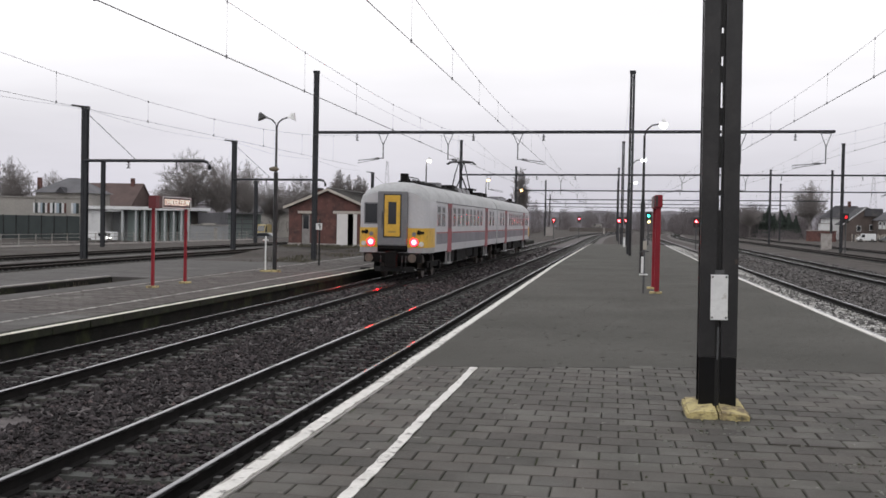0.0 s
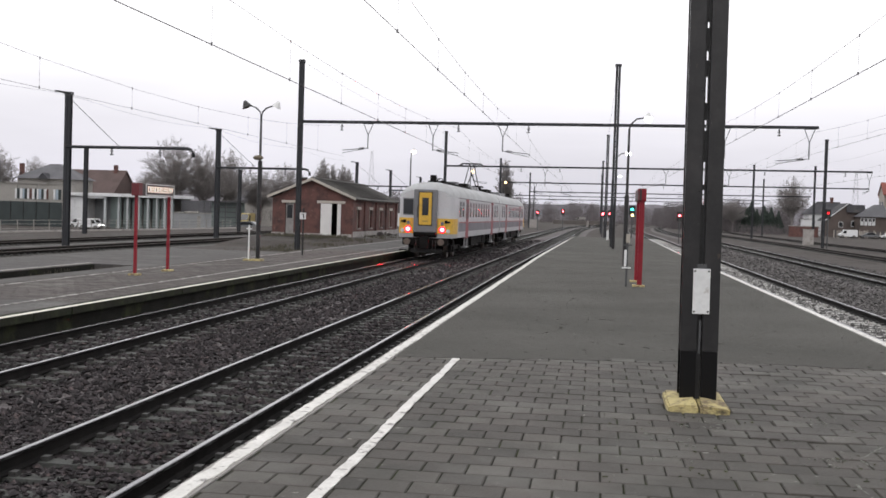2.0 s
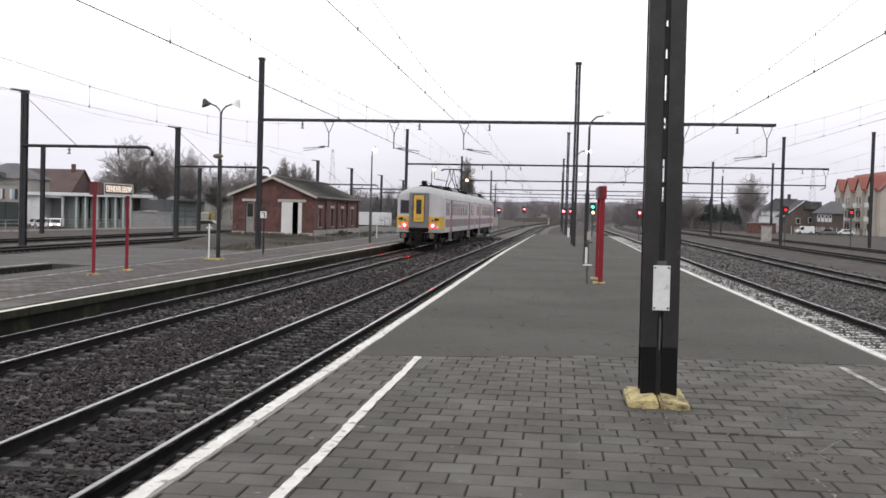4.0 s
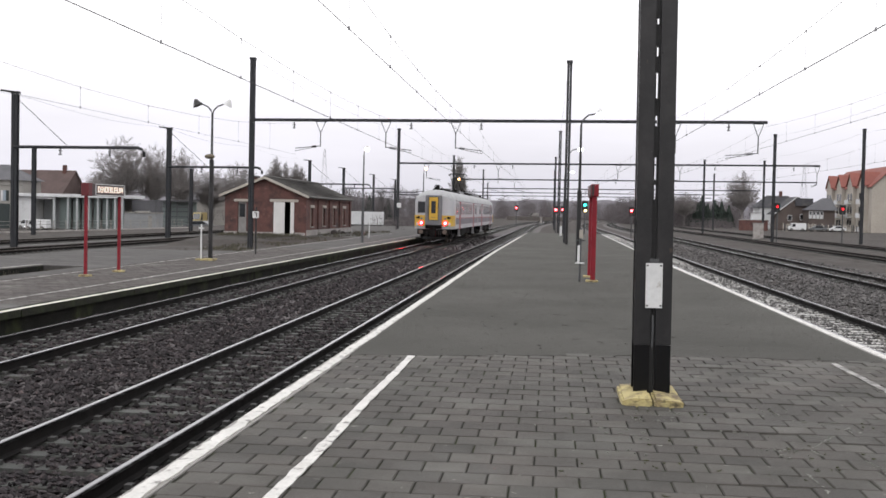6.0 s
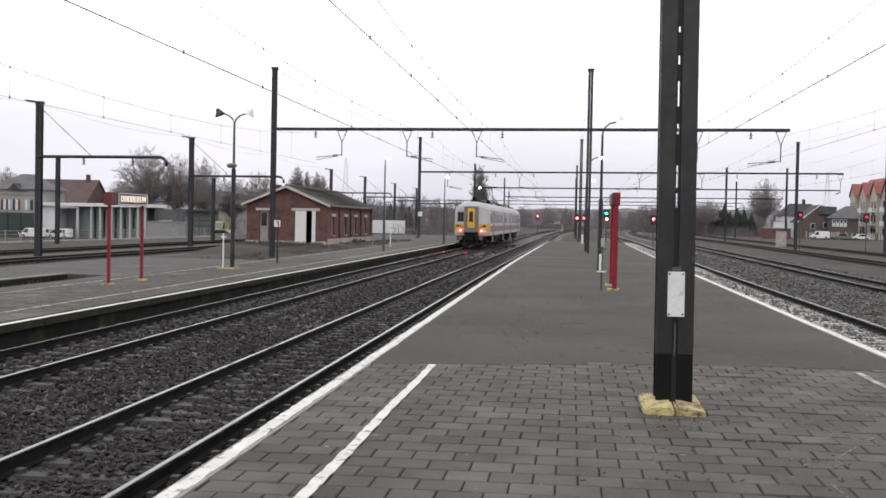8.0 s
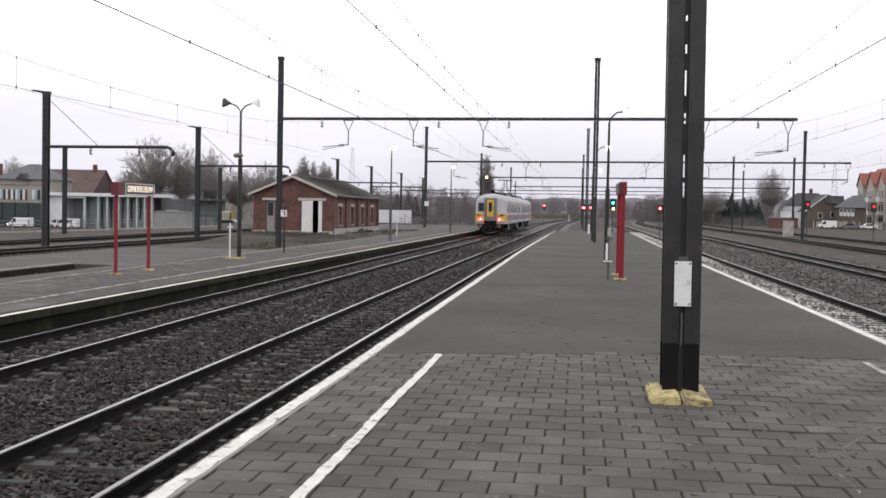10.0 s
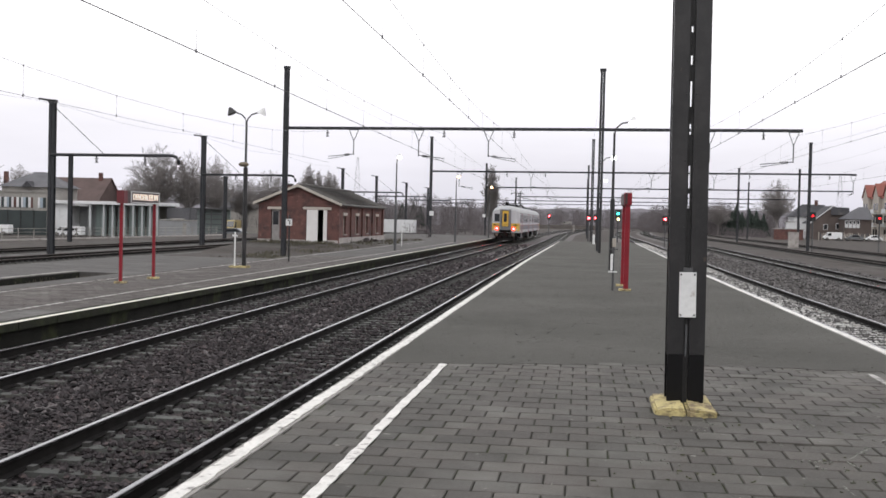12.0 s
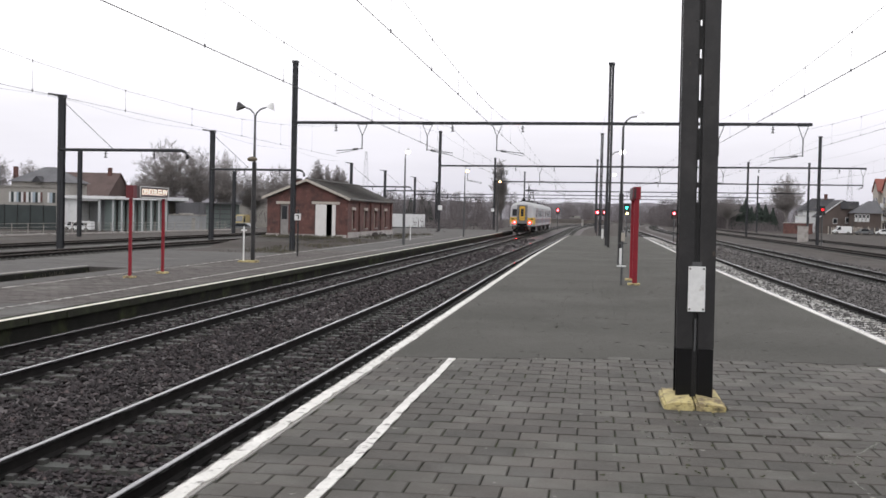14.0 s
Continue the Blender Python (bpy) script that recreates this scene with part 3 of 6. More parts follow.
def hanger(parent, x, y, zb, drop, arm):
    """V-shaped bracket under a beam with a tube and a slanting registration arm."""
    bm = B()
    zv = zb - drop * 0.45
    for s in (-0.30, 0.30):
        tube(bm, [(x + s, y, zb), (x, y, zv)], 0.024, 5)
    tube(bm, [(x, y, zv + 0.1), (x, y, zb - drop)], 0.036, 6)
    tube(bm, [(x - 0.3, y, zb), (x + 0.3, y, zb)], 0.03, 5)
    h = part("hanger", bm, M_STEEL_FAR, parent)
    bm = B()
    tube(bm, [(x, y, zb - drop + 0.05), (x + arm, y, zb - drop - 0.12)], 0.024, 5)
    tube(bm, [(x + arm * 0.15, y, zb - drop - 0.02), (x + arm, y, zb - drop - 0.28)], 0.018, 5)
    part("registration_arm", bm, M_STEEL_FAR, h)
    bm = B()
    for k in range(4):
        xx = x + arm * (0.18 + 0.05 * k)
        zz = zb - drop + 0.05 - 0.17 * (0.18 + 0.05 * k)
        tube(bm, [(xx - 0.02, y, zz), (xx + 0.02, y, zz)], 0.075, 8)
    part("insulator", bm, M_BLACK, h)


def insulator(parent, x, y, z):
    bm = B()
    for k in range(4):
        tube(bm, [(x, y, z - 0.08 - 0.10 * k), (x, y, z - 0.13 - 0.10 * k)], 0.10 if k % 2 else 0.06, 7)
    tube(bm, [(x, y, z + 0.03), (x, y, z - 0.43)], 0.022, 5)
    part("insulator", bm, M_BLACK, parent)


def gantry(y, masts, beam, hangers, insulators=(), label="", zb=7.28, zt=10.95, thick=0.075):
    g = thing("catenary_gantry", label=label or "long dark steel catenary gantry spanning the tracks", category="gantry", group="catenary gantries")
    for x, z0 in masts:
        far_mast(g, x, y - 0.14, z0, zt)
    x0, x1, tilt = beam
    bm = B()
    box(bm, x0, x1, y - 0.34, y - 0.16, zb - thick, zb + thick)
    box(bm, x0, x1, y - 0.30, y - 0.20, zb + thick, zb + thick + 0.03)
    for v in bm.verts:
        v.co.z += tilt * (v.co.x - x0)
    part("beam", bm, M_MAST, g)
    for x, drop, arm in hangers:
        hanger(g, x, y - 0.25, zb + tilt * (x - x0) - thick, drop, arm)
    for x in insulators:
        insulator(g, x, y - 0.25, zb + tilt * (x - x0) - thick)
    return g


gantry(70.0, ((-18.62, -0.9), (0.975, -0.2)), (-18.6, 12.75, 0.009), ((-14.23, 1.55, -1.6), (-10.16, 1.6, 1.6), (-5.86, 1.6, 1.65), (7.38, 1.8, -1.6), (12.25, 1.8, -1.9)),
       (-15.9, -8.6, -4.3, 10.5), zb=7.16)
gantry(128.8, ((-17.25, -0.9), (0.95, -0.5), (24.45, -0.9)), (-17.2, 29.3, 0.011), ((-14.0, 1.6, 1.6), (-10.2, 1.6, 1.6), (-5.9, 1.6, 1.6), (7.4, 1.6, -1.6), (14.2, 1.6, -1.6), (29.0, 2.0, -0.6)),
       (-8.6, -4.3, 10.5, 18.0, 26.5), zb=7.10, thick=0.08)
gantry(187.6, ((-15.95, -0.9), (0.72, -0.9), (24.6, -0.9), (34.05, -0.9)), (-16.0, 42.3, 0.009), ((-10.2, 1.6, 1.6), (-5.9, 1.6, 1.6), (7.4, 1.6, -1.6), (14.2, 1.6, -1.6), (29.0, 1.8, -1.0)),
       (-8.6, 10.5, 40.0), zb=7.12, thick=0.085)
gantry(246.4, ((-14.5, -0.9), (0.8, -0.9), (34.4, -0.9)), (-14.5, 44.0, 0.010), ((-10.2, 1.6, 1.6), (-5.9, 1.6, 1.6), (7.4, 1.6, -1.6)), (), zb=6.95, thick=0.085)
gantry(305.0, ((-24.0, -0.9), (1.0, -0.9), (32.0, -0.9)), (-36.0, 44.0, 0.008), (), (), zb=7.0, thick=0.085)
gantry(364.0, ((-20.0, -0.9), (1.5, -0.9), (34.0, -0.9)), (-42.0, 50.0, 0.008), (), (), zb=7.0, thick=0.085)


def single_mast(x, y, z0, z1, w=0.32):
    m = thing("catenary_mast", (x, y, z0), "plain dark steel mast beside the tracks", "mast", "catenary masts")
    far_mast(m, 0, 0, 0, z1 - z0, w)
    return m


single_mast(34.0, 128.8, -0.95, 11.7)


def yard_gantry(x, y, zt, zb, x1):
    """Mast with a one-sided beam that bends down at its free end."""
    g = thing("yard_gantry", label="mast with curved one-sided beam over yard tracks", category="gantry", group="yard gantries")
    far_mast(g, x, y, -0.95, zt, 0.34)
    bm = B()
    pts = [(x, y, zb), (x1 - 0.35, y, zb + 0.06), (x1 - 0.12, y, zb - 0.02), (x1, y, zb - 0.2), (x1 + 0.02, y, zb - 0.42)]
    tube(bm, pts, 0.085, 8)
    part("beam", bm, M_MAST, g, smooth=True)
    for k in (0.36, 0.74):
        insulator(g, x + (x1 - x) * k, y, zb + 0.03)
    tube(bm := B(), [(x, y, zt - 0.15), (x + (x1 - x) * 0.42, y, zb + 0.06)], 0.018, 5)
    part("stay", bm, M_STEEL, g)
    tube(bm := B(), [(x - 0.75, y, zt + 0.14), (x + 0.1, y, zt + 0.04)], 0.06, 6)
    part("bracket", bm, M_STEEL, g)


def mast_plate(x, y, z, label):
    """Small white kilometre plate on a bracket beside a gantry mast."""
    p = thing("mast_plate", label=label, category="sign", group="mast plates")
    part("plate", box(B(), x - 0.24, x + 0.24, y - 0.44, y - 0.41, z - 0.26, z + 0.26, 0.01), M_WHITE, p)
    part("bracket", box(B(), x - 0.22, x + 0.22, y - 0.41, y - 0.10, z - 0.03, z + 0.03), M_STEEL_FAR, p)


mast_plate(-17.05, 128.8, 2.35, "small white plate clamped to a gantry mast")
mast_plate(-16.15, 187.6, 2.45, "small white plate clamped to a gantry mast")


def white_bollard(x, y, h):
    p = thing("bollard", label="white painted bollard on the asphalt platform", category="bollard", group="white bollards")
    part("tube", tube(B(), [(x, y, 0), (x, y, h)], 0.09, 10), M_WHITE, p)
    part("cap", tube(B(), [(x, y, h), (x, y, h + 0.05)], 0.10, 10, 0.05), M_COPING, p)


white_bollard(0.90, 93.0, 0.75)

yard_gantry(-29.2, 60.0, 7.68, 4.75, -21.9)
yard_gantry(-28.95, 84.6, 7.55, 4.68, -21.7)
single_mast(-41.2, 88.0, -0.95, 6.2, 0.3)
single_mast(-34.9, 108.7, -0.95, 5.3, 0.3)


# ---------------------------------------------------------------- the train: a two-car electric unit; local y runs forward from its tail, z = 0 on the rails
M_BODY = mat("grey_white_train_paint", (0.50, 0.50, 0.52), (0.42, 0.42, 0.44), rough=0.42, scale=0.8, fine=10, stain=(0.44, 0.43, 0.43), stain_scale=0.7)
M_ROOFT = mat("train_roof_paint", (0.40, 0.41, 0.42), (0.28, 0.285, 0.29), rough=0.6, scale=0.7, fine=8, stain=(0.22, 0.215, 0.21), stain_scale=0.9)
M_GANG = mat("mid_grey_train_paint", (0.17, 0.17, 0.18), (0.13, 0.13, 0.14), rough=0.55, scale=1.2, fine=12)
M_SKIRT = mat("sill_grey_paint", (0.33, 0.33, 0.34), (0.25, 0.25, 0.26), rough=0.5, scale=1, fine=12, stain=(0.14, 0.12, 0.11), stain_scale=1.5)
M_BAND = mat("blue_grey_band", (0.17, 0.165, 0.19), (0.135, 0.13, 0.15), rough=0.5, scale=1, fine=10)
M_BAND_L = mat("worn_window_surround", (0.40, 0.40, 0.42), (0.33, 0.33, 0.35), rough=0.5, scale=1, fine=12)
M_TRED = mat("train_red_paint", (0.27, 0.038, 0.050), (0.20, 0.032, 0.040), rough=0.5, scale=1, fine=12)
M_TYEL = mat("train_yellow_paint", (0.66, 0.40, 0.045), (0.52, 0.31, 0.035), rough=0.5, scale=1.2, fine=15, stain=(0.34, 0.22, 0.06), stain_scale=2.2)
M_UNDER = mat("sooty_underframe", (0.011, 0.010, 0.010), (0.006, 0.0055, 0.0055), rough=0.9, spec=0.15, scale=3, fine=25, bump=0.2)
M_BUFFER = mat("rusty_buffer_steel", (0.13, 0.095, 0.075), (0.07, 0.055, 0.046), rough=0.7, scale=5, fine=30)
# lower panes: grey base colour stands in for daylight in the glass
M_TGLASS_DAY = glass("daylit_train_window", (0.17, 0.175, 0.18), 0.22)
M_WHEEL = mat("wheel_steel", (0.10, 0.085, 0.075), (0.06, 0.05, 0.045), rough=0.6, metal=0.5, scale=4, fine=30)
M_TAIL = glow("red_tail_light", (1.0, 0.010, 0.020), 14.0)
M_TAILCORE = glow("tail_light_core", (1.0, 0.0050, 0.0058), 360.0)
M_LENS = mat("unlit_lamp_glass", (0.62, 0.60, 0.55), (0.5, 0.48, 0.45), rough=0.2)

M_TGLASS = glass("train_window_glass", (0.032, 0.032, 0.036), 0.35)
M_TGLASS.node_tree.nodes["Principled BSDF"].inputs["Specular IOR Level"].default_value = 0.25
CAR = 24.6
DOORS = (5.6, 19.4)


def body_ring(hw, roof, floor=0.98):
    k = hw / 1.42
    top = roof
    right = [(hw * 0.985, floor), (hw, floor + 0.25), (hw, 2.75), (hw * 0.985, 3.05), (hw * 0.93, 3.05 + (top - 3.05) * 0.35), (hw * 0.80, 3.05 + (top - 3.05) * 0.62),
             (hw * 0.58, 3.05 + (top - 3.05) * 0.84), (hw * 0.30, 3.05 + (top - 3.05) * 0.965), (0, top)]
    return right + [(-x, z) for x, z in right[-2::-1]]


def car_shell(flip):
    """Lofted body of one car; the rounded cab end is at its tail, or at its head when flipped."""
    stations = [(0.0, 1.20, 3.42), (0.07, 1.29, 3.49), (0.20, 1.355, 3.58), (0.50, 1.405, 3.70), (1.0, 1.425, 3.79), (1.8, 1.43, 3.83), (CAR, 1.43, 3.84)]
    shell, roof = B(), B()
    rings = []
    for y, hw, top in stations:
        yy = CAR - y if flip else y
        rings.append([(x, yy, z) for x, z in body_ring(hw, top)])
    n = len(rings[0])
    for bm, lo, hi in ((shell, 0, 3), (roof, 3, n - 4), (shell, n - 4, n - 1)):
        rows = [[bm.verts.new(p) for p in r[lo:hi + 1]] for r in rings]
        for a, b in zip(rows, rows[1:]):
            for k in range(hi - lo):
                bm.faces.new((a[k], a[k + 1], b[k + 1], b[k]))
    shell.faces.new([shell.verts.new(p) for p in rings[0]])
    shell.faces.new([shell.verts.new(p) for p in rings[-1]])
    r = [[shell.verts.new((s * 1.41 if y > 1.5 else s * hw * 0.985, (CAR - y if flip else y), 0.98)) for s in (-1, 1)] for y, hw, top in stations]
    for a, b in zip(r, r[1:]):
        shell.faces.new((a[0], a[1], b[1], b[0]))
    return shell, roof


def wall_piece(bm, side, y0, y1, z0, z1, out=0.006, deep=0.03):
    x = 1.43
    a, b = (x - deep, x + out) if side > 0 else (-x - out, -x + deep)
    box(bm, a, b, y0, y1, z0, z1)
    return bm


def bogie(parent, y):
    bg = part("bogie", box(B(), -1.12, -0.98, y - 1.7, y + 1.7, 0.42, 0.66, bevel=0.03), M_UNDER, parent)
    part("side_frame", box(B(), 0.98, 1.12, y - 1.7, y + 1.7, 0.42, 0.66, bevel=0.03), M_UNDER, bg)
    part("bolster", box(B(), -0.98, 0.98, y - 0.3, y + 0.3, 0.4, 0.9), M_UNDER, bg)
    for dy in (-1.2, 1.2):
        for s in (-1, 1):
            bm = B()
            tube(bm, [(s * 0.70, y + dy, 0.46), (s * 0.735, y + dy, 0.46)], 0.49, 20)
            tube(bm, [(s * 0.735, y + dy, 0.46), (s * 0.84, y + dy, 0.46)], 0.46, 20)
            tube(bm, [(s * 0.84, y + dy, 0.46), (s * 0.98, y + dy, 0.46)], 0.14, 10)
            part("wheel", bm, M_WHEEL, bg)
            part("axle_box", box(B(), s * 1.05 - 0.14, s * 1.05 + 0.14, y + dy - 0.17, y + dy + 0.17, 0.32, 0.62, bevel=0.02), M_UNDER, bg)
        part("axle", tube(B(), [(-0.7, y + dy, 0.46), (0.7, y + dy, 0.46)], 0.08, 8), M_UNDER, bg)


def cab_front(tr, flip):
    """Gangway, door, window, yellow corners, lamps, buffers and coupler of one end; local end plane y = 0, tail outward."""
    L = 2 * CAR + 0.5
    def Y(y):
        return L - y if flip else y
    def fb(x0, x1, y0, y1, z0, z1, bevel=0.0):
        a, b = sorted((Y(y0), Y(y1)))
        return box(B(), x0, x1, a, b, z0, z1, bevel)
    gang = part("gangway", fb(-0.595, 0.595, -0.14, 0.15, 1.26, 3.40, 0.05), M_GANG, tr, "grey gangway surround")
    door = part("end_door", fb(-0.315, 0.315, -0.17, -0.10, 1.62, 3.24, 0.02), M_TYEL, gang, "yellow end door with dark window")
    part("door_seal", fb(-0.36, 0.36, -0.155, -0.10, 1.58, 3.29, 0.02), M_BLACK, gang)
    part("door_window", fb(-0.165, 0.165, -0.178, -0.12, 2.10, 2.98, 0.02), M_GLASS, gang)
    part("handrail", tube(B(), [(-0.40, Y(-0.17), 1.95), (-0.40, Y(-0.17), 2.6)], 0.016, 6), M_BLACK, gang)
    part("numberbar", fb(-0.15, 0.15, -0.176, -0.165, 1.77, 1.84), mat("dull_number_bar", (0.36, 0.24, 0.06), rough=0.6), gang)
    part("gangway_sill", fb(-0.56, 0.56, -0.20, 0.1, 1.12, 1.26, 0.02), M_UNDER, gang)
    # driver's window and yellow corner panels follow the rounded nose
    def curved(x0, x1, z0, z1, out):
        """A strip that follows the plan of the rounded end from x0 to x1."""
        plan = [(0.0, 0.0), (0.0, 1.20), (0.07, 1.29), (0.20, 1.355), (0.50, 1.405), (1.0, 1.425), (1.8, 1.43)]

        def y_at(x):
            for (ya, xa), (yb, xb) in zip(plan, plan[1:]):
                if abs(x) <= xb:
                    return ya + (yb - ya) * (abs(x) - xa) / (xb - xa)
            return 1.8
        s = 1 if x1 > 0 else -1
        xs = sorted({x0, x1} | {s * xb for yb, xb in plan if x0 < s * xb < x1})
        bm = B()
        rows = []
        for x in xs:
            y = y_at(x)
            side = min(1.0, max(0.0, (abs(x) - 1.18) / 0.2))
            nx, ny = out * side * s, -out * (1 - side)
            rows.append([bm.verts.new((x + nx, Y(y + ny), z0)), bm.verts.new((x + nx, Y(y + ny), z1)), bm.verts.new((x * 0.97, Y(y + 0.04), z1)), bm.verts.new((x * 0.97, Y(y + 0.04), z0))])
        for a, b in zip(rows, rows[1:]):
            for k in range(4):
                bm.faces.new((a[k], a[(k + 1) % 4], b[(k + 1) % 4], b[k]))
        bm.faces.new(rows[0])
        bm.faces.new(rows[-1][::-1])
        return bm
    part("driver_window", curved(-1.12, -0.645, 2.15, 2.90, 0.022), M_GLASS, tr, "dark cab window")
    part("window_frame", curved(-1.16, -0.61, 2.10, 2.95, 0.012), M_GANG, tr)
    for x0, x1 in ((-1.428, -0.60), (0.60, 1.428)):
        pn = part("corner_panel", curved(x0, x1, 1.19, 1.96, 0.020), M_TYEL, tr, "dirty yellow warning panel")
        s = 1 if x0 > 0 else -1
        for px, pz, r in ((0.86, 1.72, 0.085), (1.06, 1.79, 0.09), (1.20, 1.78, 0.06)):
            part("marker_lamp", tube(B(), [(s * px, Y(-0.05), pz), (s * px, Y(0.1), pz)], r, 12), M_GANG if px < 1 else M_UNDER, pn)
        part("lamp_rim", tube(B(), [(s * 0.87, Y(-0.06), 1.40), (s * 0.87, Y(0.1), 1.40)], 0.175, 16), M_BLACK, pn)
        lit = not flip
        part("tail_lamp", tube(B(), [(s * 0.87, Y(-0.075), 1.40), (s * 0.87, Y(0.0), 1.40)], 0.160, 16), M_TAIL if lit else M_LENS, pn, "glowing red tail lamp" if lit else "")
        if lit:
            part("lamp_core", tube(B(), [(s * 0.87, Y(-0.082), 1.40), (s * 0.87, Y(-0.07), 1.40)], 0.100, 14), M_TAILCORE, pn)
        part("headlamp", tube(B(), [(s * 1.16, Y(-0.06), 1.33), (s * 1.16, Y(0.2), 1.33)], 0.10, 14), M_LENS, pn, "unlit round headlamp")
    part("corner_sill", curved(-1.428, -0.60, 0.98, 1.188, 0.012), M_SKIRT, tr)
    part("corner_sill", curved(0.60, 1.428, 0.98, 1.188, 0.012), M_SKIRT, tr)
    part("centre_sill", fb(-0.60, 0.60, -0.03, 0.05, 1.0, 1.26), M_UNDER, tr)
    beam = part("buffer_beam", fb(-1.15, 1.15, -0.02, 0.35, 0.60, 0.98, 0.03), M_UNDER, tr)
    for s in (-1, 1):
        bm = B()
        tube(bm, [(s * 0.86, Y(0.0), 0.78), (s * 0.86, Y(-0.38), 0.78)], 0.09, 10)
        tube(bm, [(s * 0.86, Y(-0.38), 0.78), (s * 0.86, Y(-0.43), 0.78)], 0.165, 16)
        part("buffer", bm, M_BUFFER, beam, "rusty round buffer")
        part("step", fb(s * 1.15 - 0.16, s * 1.15 + 0.16, 0.1, 0.5, 0.30, 0.36), M_UNDER, beam)
    part("coupler", fb(-0.22, 0.22, -0.42, 0.1, 0.42, 1.06, 0.05), M_UNDER, beam)
    for x in (-0.45, 0.40, 0.55):
        part("hose", tube(B(), [(x, Y(-0.05), 0.85), (x + 0.03, Y(-0.22), 0.6), (x, Y(-0.15), 0.35), (x - 0.05, Y(-0.02), 0.4)], 0.03, 6), M_BLACK, beam)
    part("snow_guard", fb(-0.80, 0.80, 0.45, 0.50, 0.22, 0.42), M_BLACK, beam)


def build_train():
    tr = thing("electric_train", (-8.57, 44.5, RAIL), "grey two-car electric train with yellow door and red doors", "train")
    for car in (0, 1):
        y0 = car * (CAR + 0.5)
        shell, roof = car_shell(car == 1)
        for bm in (shell, roof):
            for v in bm.verts:
                v.co.y += y0
        body = part("car_body", shell, M_BODY, tr, "grey-white car body with blue-grey band")
        part("roof", roof, M_ROOFT, body, smooth=True)
        def Yc(y):
            return y0 + (CAR - y if car else y)
        def piece(name, side, ya, yb, za, zb, material, out=0.006, label=""):
            a, b = sorted((Yc(ya), Yc(yb)))
            return part(name, wall_piece(B(), side, a, b, za, zb, out), material, body, label)
        for side in (-1, 1):
            gaps = [1.95] + [g for d in DOORS for g in (d - 0.62, d + 0.62)] + [CAR - 0.1]
            for ya, yb in zip(gaps[::2], gaps[1::2]):
                piece("band", side, ya, yb, 1.30, 1.74, M_BAND, 0.004)
                piece("stripe", side, ya, yb, 1.745, 1.80, M_TRED, 0.005, "thin red stripe")
                piece("rain_gutter", side, ya, yb, 3.02, 3.06, M_GANG, 0.02)
            for d in DOORS:
                dr = piece("side_door", side, d - 0.60, d + 0.60, 0.92, 3.04, M_TRED, 0.004, "red folding side door")
                for s in (-0.30, 0.30):
                    a, b = sorted((Yc(d + s - 0.17), Yc(d + s + 0.17)))
                    part("door_glass", wall_piece(B(), side, a, b, 1.95, 2.86, 0.010), M_TGLASS, body)
                a, b = sorted((Yc(d - 0.55), Yc(d + 0.55)))
                xs = (1.28, 1.46) if side > 0 else (-1.46, -1.28)
                part("door_step", box(B(), *xs, a, b, 0.40, 0.46), M_SKIRT, body)
                part("step_frame", box(B(), xs[0] + 0.05, xs[1] - 0.05, a, a + 0.06, 0.4, 0.95), M_SKIRT, body)
                part("step_frame", box(B(), xs[0] + 0.05, xs[1] - 0.05, b - 0.06, b, 0.4, 0.95), M_SKIRT, body)
            for w in [2.55, 3.75] + [7.0 + 1.42 * k for k in range(8)] + [21.2, 22.7]:
                piece("window_frame", side, w - 0.47, w + 0.47, 2.03, 2.90, M_BAND_L, 0.008)
                piece("window", side, w - 0.42, w + 0.42, 2.07, 2.58, M_TGLASS_DAY, 0.012)
                piece("top_window", side, w - 0.34, w + 0.34, 2.62, 2.85, M_TGLASS, 0.012)
        for b in (3.4, CAR - 3.4):
            bogie(tr, Yc(b))
        for ya, yb, x0, x1, z0 in ((6.2, 8.6, -1.2, 1.2, 0.45), (9.0, 11.2, -1.25, -0.2, 0.38), (9.2, 12.4, 0.2, 1.25, 0.4), (12.9, 15.3, -1.2, 1.2, 0.5), (15.8, 17.6, -1.2, 1.2, 0.42)):
            a, b = sorted((Yc(ya), Yc(yb)))
            part("equipment_box", box(B(), x0, x1, a, b, z0, 0.97, 0.03), M_UNDER, tr)
        # roof gear
        for k, (yy, x0, x1, h, d) in enumerate(((2.1, -0.15, 0.15, 0.36, 0.3), (3.2, -0.45, 0.45, 0.10, 1.3), (9.0, -0.25, 0.35, 0.24, 0.8), (6.4, -0.45, 0.45, 0.10, 1.2), (11.0, -0.3, 0.3, 0.16, 0.9), (12.3, -0.5, 0.5, 0.24, 1.4), (23.3, -0.6, 0.6, 0.18, 1.2))):
            a, b = sorted((Yc(yy), Yc(yy + d)))
            part("roof_box", box(B(), x0, x1, a, b, 3.78, 3.84 + h, 0.03), M_UNDER if k != 2 else M_GANG, tr)
        part("roof_conduit", tube(B(), [(0.62, Yc(1.6), 3.80), (0.62, Yc(14), 3.80)], 0.04, 6), M_UNDER, tr)
        part("roof_bus_bar", tube(B(), [(0.0, Yc(2.4), 3.84), (0.05, Yc(2.9), 4.08), (0.05, Yc(5.0), 4.10), (0.1, Yc(5.4), 3.98), (0.1, Yc(8.9), 3.98)], 0.022, 6), M_UNDER, tr)
        for yy in (3.0, 4.9, 6.2, 8.0):
            part("bus_bar_insulator", tube(B(), [(0.06, Yc(yy), 3.80), (0.06, Yc(yy), 4.02)], 0.05, 8), M_UNDER, tr)
